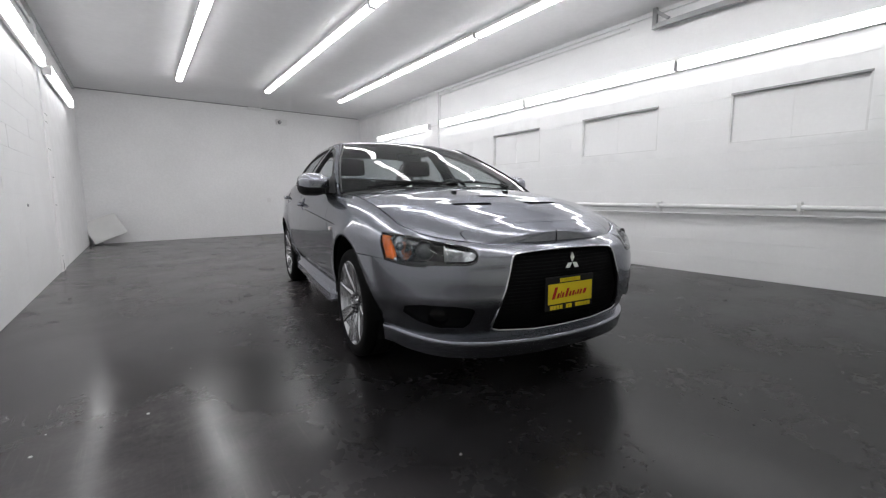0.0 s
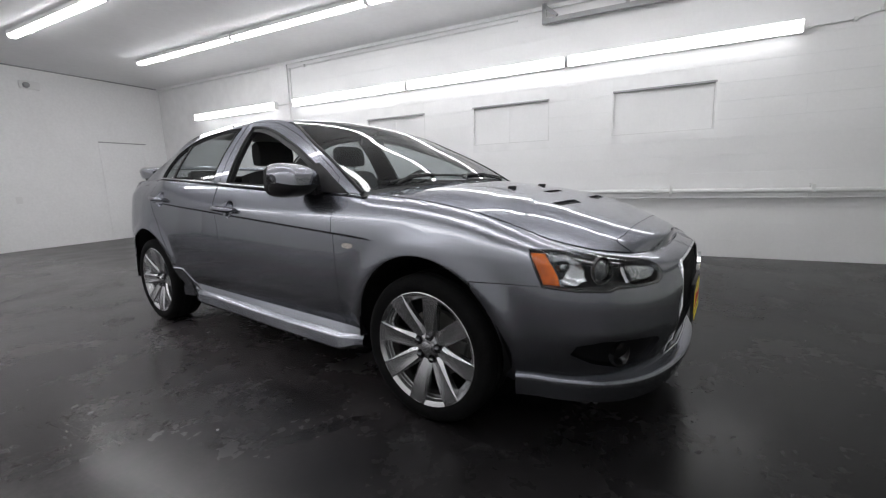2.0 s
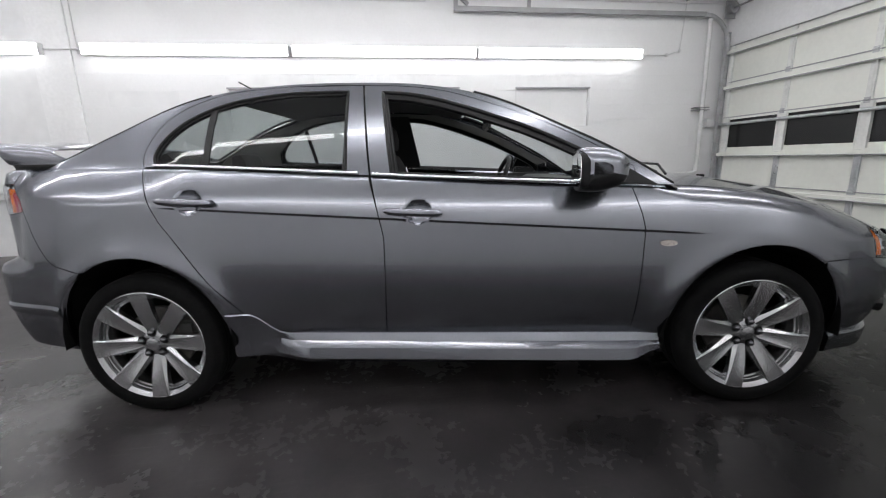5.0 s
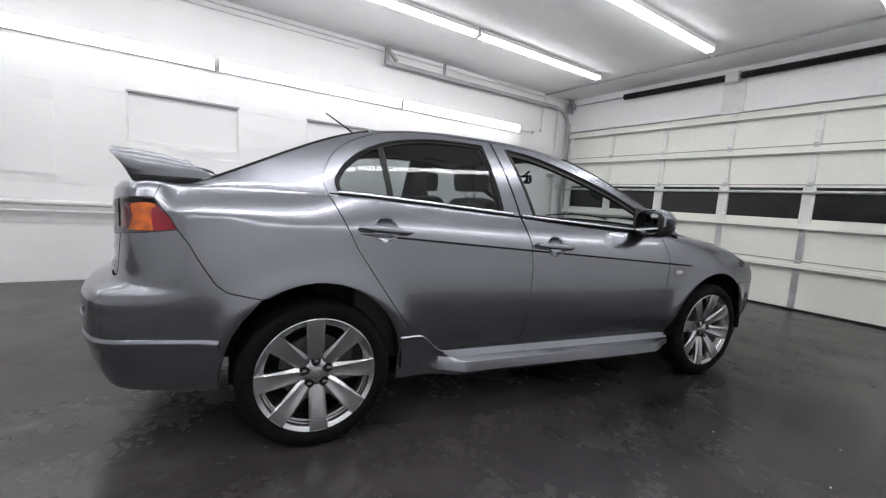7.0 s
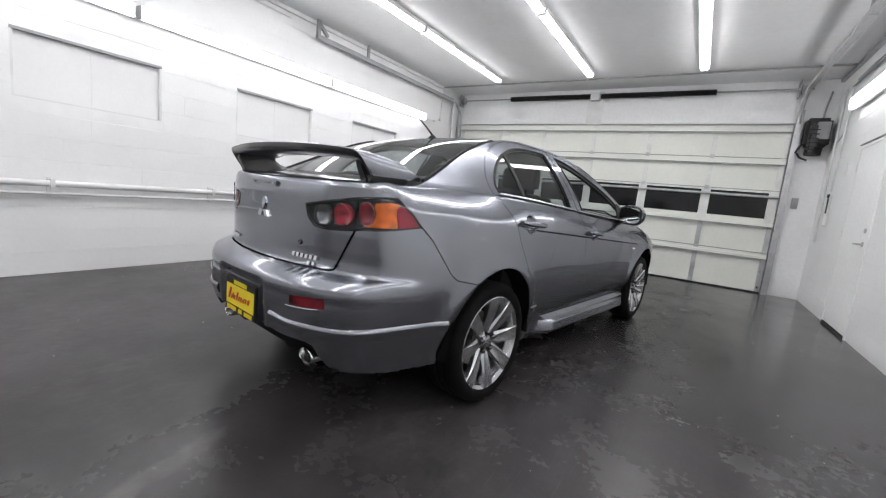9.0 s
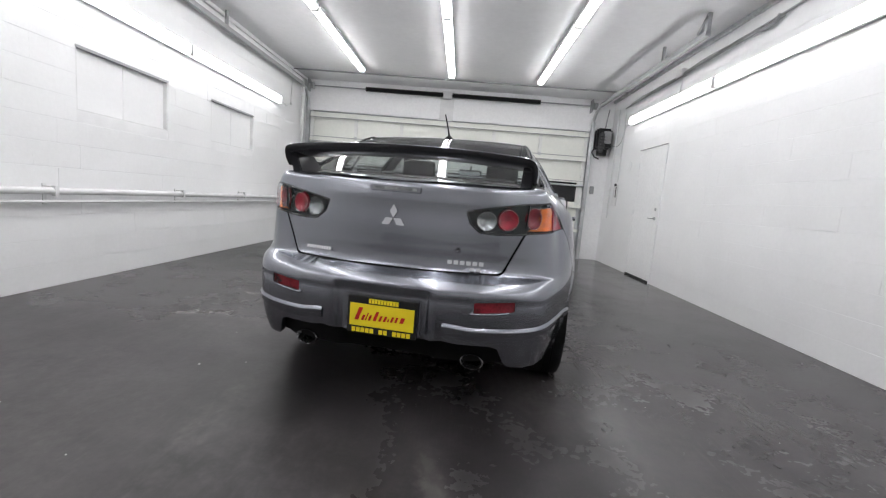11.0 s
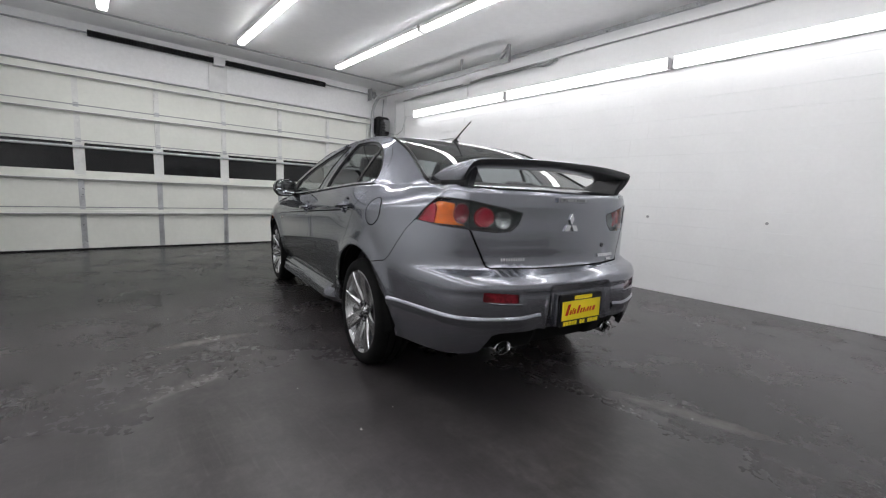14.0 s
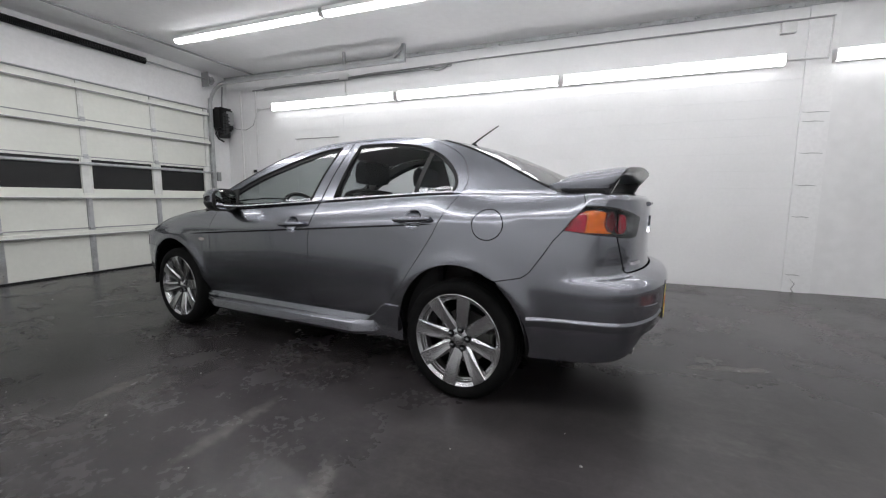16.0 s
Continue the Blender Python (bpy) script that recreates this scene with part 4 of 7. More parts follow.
B_GAP = [(-0.302, belt(-0.302)), (-0.270, 0.90), (-0.250, 0.79), (-0.252, 0.60), (-0.266, sill(-0.266))]
A_GAP = [(0.775, belt(0.775)), (0.805, 0.86), (0.818, 0.78), (0.816, 0.58), (0.808, sill(0.808))]
C_GAP = [(-1.283, 1.094), (-1.248, 1.03), (-1.172, 0.875), (-1.070, 0.722), (-0.985, 0.597), (-0.880, 0.470), (-0.782, 0.388), (-0.690, sill(-0.69) + 0.004)]
DLO_R = [(-0.405, belt(-0.405) + 0.018), (-1.215, belt(-1.215) + 0.002), (-1.238, 1.118), (-1.240, 1.165), (-1.19, 1.240), (-1.085, 1.318), (-0.93, 1.376), (-0.73, 1.408), (-0.55, 1.414), (-0.425, 1.413)]
DLO_F = [(-0.215, belt(-0.215) + 0.016), (-0.268, 1.406), (-0.15, 1.394), (-0.03, 1.368), (0.10, 1.328), (0.22, 1.285), (0.36, 1.232), (0.49, 1.172), (0.60, 1.115), (0.685, 1.066), (0.72, 1.035), (0.735, belt(0.735) + 0.012)]


def flowing(pts, n=5):
    """A smooth curve through all the points of an open line."""
    p = [2 * np.array(pts[0]) - np.array(pts[1])] + [np.array(q) for q in pts] + [2 * np.array(pts[-1]) - np.array(pts[-2])]
    out = []
    for a, b, c, d in zip(p, p[1:], p[2:], p[3:]):
        for t in np.arange(n) / n:
            out.append(tuple(0.5 * (2 * b + (c - a) * t + (2 * a - 5 * b + 4 * c - d) * t * t + (3 * b - a - 3 * c + d) * t ** 3)))
    return out + [tuple(p[-2])]


DLO_R = DLO_R[:1] + flowing(DLO_R[1:], 4)
DLO_F = DLO_F[:1] + flowing(DLO_F[1:-1], 4) + DLO_F[-1:]


def ellipse(cy, cz, ry, rz, n=24):
    return [(cy + ry * math.cos(2 * math.pi * k / n), cz + rz * math.sin(2 * math.pi * k / n)) for k in range(n)]


def tube_on(name, pts, surf, r, mat, parent, side=1, off=0.0, n=8, label="", closed=False):
    """A thin bar that follows a line drawn on a surface."""
    pts = resample(pts, 0.03, closed)
    if closed:
        pts = pts + pts[:2]
    a = np.array(pts)
    pos = surf(a[:, 0], a[:, 1])
    if off:
        e = 2e-3
        nor = np.cross(surf(a[:, 0] + e, a[:, 1]) - surf(a[:, 0] - e, a[:, 1]), surf(a[:, 0], a[:, 1] + e) - surf(a[:, 0], a[:, 1] - e))
        nor /= np.linalg.norm(nor, axis=1)[:, None] + 1e-12
        if nor[:, 0].sum() < 0:
            nor = -nor
        pos = pos + nor * off
    if side < 0:
        pos = pos * np.array((-1, 1, 1))
    return part(name, add_tube(bmesh.new(), [tuple(p) for p in pos], r, n), mat, parent, label, smooth=True)


S_F = s_at(1.566)
HEADLIGHT = [(1.812, 0.778), (1.90, 0.775), (2.007, 0.763), (2.15, 0.741), (2.25, 0.725), (2.302, 0.714), (2.322, 0.698), (2.328, 0.679), (2.315, 0.656), (2.285, 0.642), (2.20, 0.6395), (2.094, 0.641), (2.066, 0.631), (1.95, 0.637), (1.832, 0.652)]
GRILLE = [(0.0, 0.694), (0.20, 0.690), (0.305, 0.682), (0.325, 0.672), (0.335, 0.655), (0.375, 0.52), (0.415, 0.40), (0.432, 0.345), (0.428, 0.330), (0.40, 0.318), (0.2, 0.302), (0.0, 0.298)]
FOG = [(0.775, 0.435), (0.72, 0.452), (0.60, 0.450), (0.525, 0.440), (0.512, 0.425), (0.535, 0.36), (0.56, 0.338), (0.66, 0.334), (0.74, 0.36), (0.785, 0.40)]


def nose(poly):
    return [(s_front(x), z) for x, z in poly]


def tail(poly):
    return [(s_rear(x), z) for x, z in poly]


TAILLIGHT = [(s_rear(0.325), 0.972), (s_rear(0.42), 0.992), (s_rear(0.58), 1.022), (s_at(-2.05), 1.035), (s_at(-1.985), 1.035), (s_at(-1.90), 0.965), (s_at(-1.855), 0.922), (s_at(-2.0), 0.905),
             (s_rear(0.62), 0.893), (s_rear(0.46), 0.878), (s_rear(0.39), 0.884), (s_rear(0.345), 0.92)]
LID = 0.50


def build_side(sd):
    """One flank of the car: fender, doors, quarter panel, skirt, glass."""
    # fender
    arc = arch(WHEEL_Y, 0.30)
    fend = [(0.775, belt(0.775))] + [(y, float(TOP(y))) for y in np.linspace(0.86, 1.70, 18)] + [(v, float(top_z(v))) for v in np.linspace(1.78, 2.007, 8)] + [HEADLIGHT[2], HEADLIGHT[1], HEADLIGHT[0], HEADLIGHT[14], (1.566, 0.655)]
    up = [p for p in arc if p[1] < 0.655 or p[0] < 1.5]
    fend += [(1.560, 0.64)] + [p for p in arc[::-1] if not (p[0] > 1.3 and p[1] < 0.64)] + [(0.90, 0.30), (0.82, 0.30)] + A_GAP[::-1][:-1]
    patch("front_fender", fend, shell, M_PAINT, CAR, sd, scale=(1, 1.8), rows=FOLD_ROWS)
    mk = patch("side_marker", ellipse(0.915, 0.744, 0.034, 0.0125), shell, M_MARKER, CAR, sd, off=0.006, rim=0.008, gap=0, step=0.012, label="small clear side marker lamp")
    # front door
    fd = [(y, belt(y)) for y in np.linspace(-0.302, 0.775, 22)] + A_GAP[1:] + [(y, sill(y)) for y in np.linspace(0.7, -0.2, 14)] + B_GAP[::-1]
    bowl_f = ellipse(-0.105, 0.893, 0.062, 0.055)
    door = patch("front_door", fd, shell, M_PAINT, CAR, sd, holes=[bowl_f], scale=(1, 2.6), rows=FOLD_ROWS)
    # rear door
    rd = [(y, belt(y)) for y in np.linspace(-1.27, -0.31, 20)] + B_GAP[1:] + [(y, sill(y)) for y in np.linspace(-0.3, -0.68, 8)] + C_GAP[::-1]
    bowl_r = ellipse(-1.045, 0.953, 0.062, 0.055)
    rdoor = patch("rear_door", rd, shell, M_PAINT, CAR, sd, holes=[bowl_r], scale=(1, 2.6), rows=FOLD_ROWS)
    for dr, bowl, hy, hz in ((door, bowl_f, -0.125, 0.897), (rdoor, bowl_r, -1.05, 0.956)):
        patch("handle_recess", bowl, lambda a, b, bc=bowl, cy=np.mean([p[0] for p in bowl]), cz=np.mean([p[1] for p in bowl]): shell(a, b) - np.stack(
            [0.030 * np.clip(1 - ((a - cy) / 0.062) ** 2 - ((b - cz) / 0.055) ** 2, 0, 1) ** 0.9, 0 * a, 0 * a], -1), M_PAINT, dr, sd, rim=0, gap=-0.0015, step=0.012)
        slope = -0.055
        pts = []
        for k in range(13):
            t = k / 12
            y = hy - 0.118 + 0.236 * t
            z = hz + slope * (y - hy)
            base = shell(np.array([y]), np.array([z]))[0]
            lift = 0.018 + 0.022 * math.sin(math.pi * t) ** 0.5
            pts.append(((base[0] + lift) * sd, y, z))
        bm = bmesh.new()
        rings = []
        for k, p in enumerate(pts):
            t = k / 12
            h = 0.0155 * (1 - 0.35 * abs(2 * t - 1) ** 4)
            if k in (0, 12):
                h *= 0.55
            rings.append([bm.verts.new((p[0] + sd * 0.011 * math.cos(a), p[1], p[2] + h * math.sin(a))) for a in np.linspace(0, 2 * math.pi, 13)[:-1]])
        for a, b in zip(rings, rings[1:]):
            for k in range(12):
                bm.faces.new((a[k], a[(k + 1) % 12], b[(k + 1) % 12], b[k]))
        bm.faces.new(rings[0])
        bm.faces.new(rings[-1][::-1])
        hd = part("handle", bm, M_PAINT, dr, "body-coloured pull handle", smooth=True)
        for k in (1, 11):
            p = pts[k]
            part("handle_foot", box((min(p[0], p[0] - sd * 0.045), p[1] - 0.012, p[2] - 0.010), (max(p[0], p[0] - sd * 0.045), p[1] + 0.012, p[2] + 0.010)), M_PAINT, hd)
    # quarter panel
    arc = arch(-WHEEL_Y, 0.30)
    q = C_GAP[:-1] + [(-0.80, 0.44), (-0.88, 0.455), (-0.945, 0.452)] + [p for p in arc[::-1] if p[1] > 0.33 and not (p[0] < -1.3 and p[1] < 0.665)]
    q += [(-1.535, 0.668), (-1.66, 0.692), (-1.70, 0.722), (s_at(-1.80), 0.87), (s_at(-1.858), 0.924), (s_at(-1.90), 0.968), (s_at(-1.985), 1.037), (s_at(-1.985), float(TOP(-1.985)))]
    q += [(y, float(TOP(y))) for y in np.linspace(-1.95, -1.30, 16)]
    quarter = patch("quarter_panel", q, shell, M_PAINT, CAR, sd)
    if sd < 0:
        tube_on("fuel_flap_gap", ellipse(-1.478, 0.940, 0.080, 0.076, 36), shell, 0.0028, M_SHELL, quarter, sd, off=-0.0005, n=6, closed=True)
        patch("fuel_flap", ellipse(-1.478, 0.940, 0.077, 0.073, 36), shell, M_PAINT, quarter, sd, off=0.0015, rim=0.003, gap=0, label="round body-coloured fuel flap")
    # cabin side: pillars and rail outside the door frames, frames round the glass
    gap_line = [(-1.283, belt(-1.283) - 0.002), (-1.296, 1.17), (-1.235, 1.290), (-1.10, 1.375), (-0.92, 1.425), (-0.66, 1.443), (-0.35, 1.441), (-0.05, 1.416), (0.20, 1.343), (0.45, 1.243), (0.66, 1.135), (0.79, 1.055), (0.80, belt(0.80))]
    gap_line = flowing(gap_line[:12], 4) + gap_line[12:]
    edge = [(y, float(EDGE(y))) for y in np.linspace(0.955, -1.80, 60)]
    rail = [(0.82, belt(0.82) - 0.006)] + [(0.90, belt(0.90) + 0.003)] + edge + [(y, belt(y) - 0.003) for y in (-1.80, -1.7, -1.6, -1.5, -1.4)] + gap_line
    patch("roof_rail", rail, cabin, M_PAINT, CAR, sd, gap=0.0015)
    fr = [(-0.308, belt(-0.308) + 0.004)] + [(y, belt(y) + 0.004) for y in np.linspace(-0.45, -1.27, 10)] + gap_line[:21] + [(-0.361, 1.441)]
    patch("door_frame", fr, cabin, M_PAINT, rdoor, sd, holes=[DLO_R], gap=0.0012)
    ff = [(0.795, belt(0.795) + 0.004)] + [(y, belt(y) + 0.004) for y in np.linspace(0.7, -0.302, 12)] + [(-0.355, 1.440)] + gap_line[25:45]
    patch("door_frame", ff, cabin, M_PAINT, door, sd, holes=[DLO_F], gap=0.0012)
    # black channels inside the window openings
    chan = inset(DLO_F, 0.026)
    chan[0], chan[-1] = (chan[0][0], belt(chan[0][0]) + 0.018), (0.715, belt(0.715) + 0.016)
    patch("window_channel", DLO_F, cabin, M_BLACK, door, sd, holes=[chan], off=-0.006, rim=0.016, gap=-0.002, step=0.02)
    chan = inset(DLO_R, 0.012)
    chan[0], chan[1] = (chan[0][0], belt(chan[0][0]) + 0.019), (chan[1][0], belt(chan[1][0]) + 0.006)
    patch("window_channel", DLO_R, cabin, M_BLACK, rdoor, sd, holes=[chan], off=-0.006, rim=0.012, gap=-0.002, step=0.02)
    # glass
    patch("door_glass", [(-0.405, belt(-0.405)), (-0.995, belt(-0.995)), (-1.005, 1.349), (-0.93, 1.376), (-0.73, 1.408), (-0.55, 1.414), (-0.425, 1.413)], cabin, M_GLASS, rdoor, sd, off=-0.008, rim=0, gap=-0.006, label="tinted window glass").visible_shadow = False
    patch("quarter_glass", [(-1.02, belt(-1.02)), (-1.225, belt(-1.225) - 0.008), (-1.243, 1.115), (-1.238, 1.172), (-1.19, 1.240), (-1.085, 1.318), (-1.03, 1.34)], cabin, M_GLASS, rdoor, sd, off=-0.008, rim=0, gap=-0.006, label="small fixed quarter glass").visible_shadow = False
    patch("glass_divider", [(-0.990, belt(-0.99)), (-1.018, belt(-1.018)), (-1.034, 1.337), (-1.006, 1.349)], cabin, M_BLACK, rdoor, sd, off=-0.004, rim=0.008, gap=0)
    if sd < 0:
        patch("door_glass", DLO_F, cabin, M_GLASS, door, sd, off=-0.008, rim=0, gap=-0.006, label="tinted window glass").visible_shadow = False
    # black seals round the openings and bright strip along the belt
    tube_on("window_seal", DLO_R, cabin, 0.007, M_BLACK, rdoor, sd, off=-0.003, closed=True)
    tube_on("window_seal", DLO_F, cabin, 0.009, M_BLACK, door, sd, off=-0.004, closed=True)
    tube_on("belt_strip", [(y, belt(y) + 0.010) for y in np.linspace(-1.235, -0.325, 12)], cabin, 0.0075, M_CHROME, rdoor, sd, off=0.004, label="bright metal belt strip")
    tube_on("belt_strip", [(y, belt(y) + 0.008) for y in np.linspace(-0.295, 0.70, 12)], cabin, 0.0075, M_CHROME, door, sd, off=0.004, label="bright metal belt strip")
    # mirror
    patch("mirror_base", [(0.52, belt(0.52) + 0.008), (0.88, belt(0.88) + 0.002), (0.79, 1.030), (0.70, 1.086), (0.62, 1.128), (0.585, 1.125)], cabin, M_BLACK, door, sd, off=0.006, rim=0.012, gap=0)
    part("mirror_arm", box((min(sd * 0.74, sd * 0.85), 0.54, 0.975), (max(sd * 0.74, sd * 0.85), 0.69, 1.03)), M_BLACK, door, bevel=0.012)
    mir = new("wing_mirror")
    mir.parent = door
    lower = bmesh.new()
    upper = bmesh.new()
    rows = []
    for k in range(15):
        t = k / 14
        x = 0.812 + 0.196 * t
        grow = (0.70 + 0.30 * min(1, t / 0.35) ** 0.7) * (1 - 0.62 * (max(0, t - 0.66) / 0.34) ** 2.6)
        cy, cz = 0.600 - 0.025 * t, 1.044 + 0.003 * t
        ry_, rz_ = 0.118 * grow, 0.084 * grow
        row = []
        for a in np.linspace(0, 2 * math.pi, 33)[:-1]:
            c, s = math.cos(a), math.sin(a)
            yy = math.copysign(abs(c) ** 0.66, c)
            zz = math.copysign(abs(s) ** 0.62, s)
            if yy < 0:
                yy = -0.62 * min(1, -yy * 2.0)
            else:
                zz *= 1 - 0.22 * yy
            row.append((sd * x, cy + ry_ * yy, cz + rz_ * zz, s))
        rows.append(row)
    for bm, sel in ((upper, lambda s: s > -0.22), (lower, lambda s: s <= -0.22)):
        inset_ = 1.0 if bm is upper else 0.965
        vs = [[bm.verts.new((p[0], 0.6 + (p[1] - 0.6) * inset_, 1.046 + (p[2] - 1.046) * inset_)) for p in row] for row in rows]
        for a, b, row in zip(vs, vs[1:], rows):
            for k in range(32):
                if sel((row[k][3] + row[(k + 1) % 32][3]) / 2):
                    bm.faces.new((a[k], a[(k + 1) % 32], b[(k + 1) % 32], b[k]))
        if bm is lower:
            bm.faces.new(vs[0])
            bm.faces.new(vs[-1])
        else:
            bm.faces.new([v for v, p in zip(vs[-1], rows[-1]) if p[3] > -0.4])
        for v in [v for v in bm.verts if not v.link_faces]:
            bm.verts.remove(v)
    part("mirror_shell", upper, M_PAINT, mir, "body-coloured upper mirror shell", smooth=True)
    part("mirror_base_shell", lower, M_BLACK, mir, "black lower mirror shell", smooth=True)
    bm = bmesh.new()
    add_tube(bm, [(sd * 0.755, 0.66, 0.995), (sd * 0.80, 0.64, 1.0), (sd * 0.88, 0.61, 1.01)], [0.034, 0.03, 0.026], 10)
    part("mirror_stalk", bm, M_BLACK, mir, smooth=True)
    bm = bmesh.new()
    ring = [bm.verts.new((sd * (0.912 + 0.084 * math.copysign(abs(math.cos(a)) ** 0.6, math.cos(a))), 0.512 - 0.008 * math.cos(a), 1.046 + 0.066 * math.copysign(abs(math.sin(a)) ** 0.6, math.sin(a)))) for a in np.linspace(0, 2 * math.pi, 29)[:-1]]
    bm.faces.new(ring)
    ex = bmesh.ops.extrude_face_region(bm, geom=bm.faces[:])
    bmesh.ops.translate(bm, vec=(0, 0.02, 0), verts=[v for v in ex["geom"] if isinstance(v, bmesh.types.BMVert)])
    part("mirror_glass", bm, M_MIRROR, mir, "mirror glass")
    bm = bmesh.new()
    rows = []
    for k, y in ((0.97, 0.545), (1.0, 0.522), (0.90, 0.5145)):
        rows.append([bm.verts.new((sd * (0.912 + 0.094 * k * math.copysign(abs(math.cos(a)) ** 0.62, math.cos(a))), y - 0.008 * math.cos(a), 1.046 + 0.078 * k * math.copysign(abs(math.sin(a)) ** 0.62, math.sin(a)))) for a in np.linspace(0, 2 * math.pi, 29)[:-1]])
    for a, b in zip(rows, rows[1:]):
        for k in range(28):
            bm.faces.new((a[k], a[(k + 1) % 28], b[(k + 1) % 28], b[k]))
    bm.faces.new(rows[-1])
    part("mirror_frame", bm, M_BLACK, mir, "black mirror frame", smooth=False)
    # side skirt: a flush panel behind the rear door that grows into a flared blade
    flare = [(-0.030, 0.010), (0.006, 0.002), (0.011, -0.004), (0.030, -0.030), (0.066, -0.046), (0.074, -0.052), (0.086, -0.100), (0.060, -0.120), (-0.05, -0.124)]
    flat = [-0.030, 0.001, 0.005, 0.003, 0.003, 0.004, 0.005, 0.0, -0.05]
    bm = bmesh.new()
    rings = []
    for y in np.linspace(-0.955, 0.935, 54):
        w = float(smooth(-0.58, -0.84, y))
        zt = sill(y) + 0.10 * float(smooth(-0.70, -0.86, y))
        base = float(shell(np.array([y]), np.array([sill(y)]))[0][0])
        grow = (0.60 + 0.20 * float(smooth(-0.5, 0.6, y))) * (1 - 0.75 * float(smooth(0.80, 0.94, y)))
        lift = 0.045 * float(smooth(0.78, 0.935, y))
        ring = []
        for k, (px, pz) in enumerate(flare):
            zf = (zt + 0.010, zt, zt - 0.005, zt - (zt - 0.25) * 0.3, zt - (zt - 0.25) * 0.5, zt - (zt - 0.25) * 0.7, 0.275, 0.25, 0.248)[k]
            xf = float(shell(np.array([y]), np.array([max(zf, 0.33)]))[0][0]) + flat[k]
            xa, za = base + (px if px < 0 else px * grow), sill(y) + pz + lift * (k > 1) * max(0.0, -pz - 0.03) / 0.09
            ring.append(bm.verts.new((sd * (xa + (xf - xa) * w), y, za + (zf - za) * w)))
        rings.append(ring)
    for a, b in zip(rings, rings[1:]):
        for k in range(len(flare) - 1):
            bm.faces.new((a[k], a[k + 1], b[k + 1], b[k]))
    bm.faces.new(rings[0])
    bm.faces.new(rings[-1][::-1])
    part("side_skirt", bm, M_PAINT, CAR, "body-coloured flared side skirt", smooth=True, crisp=22)
    # dark inner side behind the shut lines, and wheel wells
    inner = [(-1.95, 0.62)] + arch(-WHEEL_Y, 0.34, 0.375, 0.405) + [(-0.90, 0.28), (0.90, 0.28)] + arch(WHEEL_Y, 0.34, 0.375, 0.405) + [(1.72, 0.62), (1.72, 0.80)] + [(y, float(TOP(y)) - 0.02) for y in np.linspace(1.6, -1.9, 40)]
    patch("inner_panel", inner, shell, M_SHELL, CAR, sd, off=-0.030, rim=0, gap=0, step=0.05)
    for cy in (WHEEL_Y, -WHEEL_Y):
        bm = bmesh.new()
        ra, rb = [], []
        for a in np.linspace(-0.06, math.pi + 0.06, 28):
            y, z = cy + 0.376 * math.cos(a), 0.333 + 0.406 * math.sin(a)
            ra.append(bm.verts.new((sd * 0.855, y, z)))
            rb.append(bm.verts.new((sd * 0.50, y, z)))
        for k in range(27):
            bm.faces.new((ra[k], ra[k + 1], rb[k + 1], rb[k]))
        bm.faces.new(rb)
        part("wheel_well", bm, M_SHELL, CAR, smooth=False)


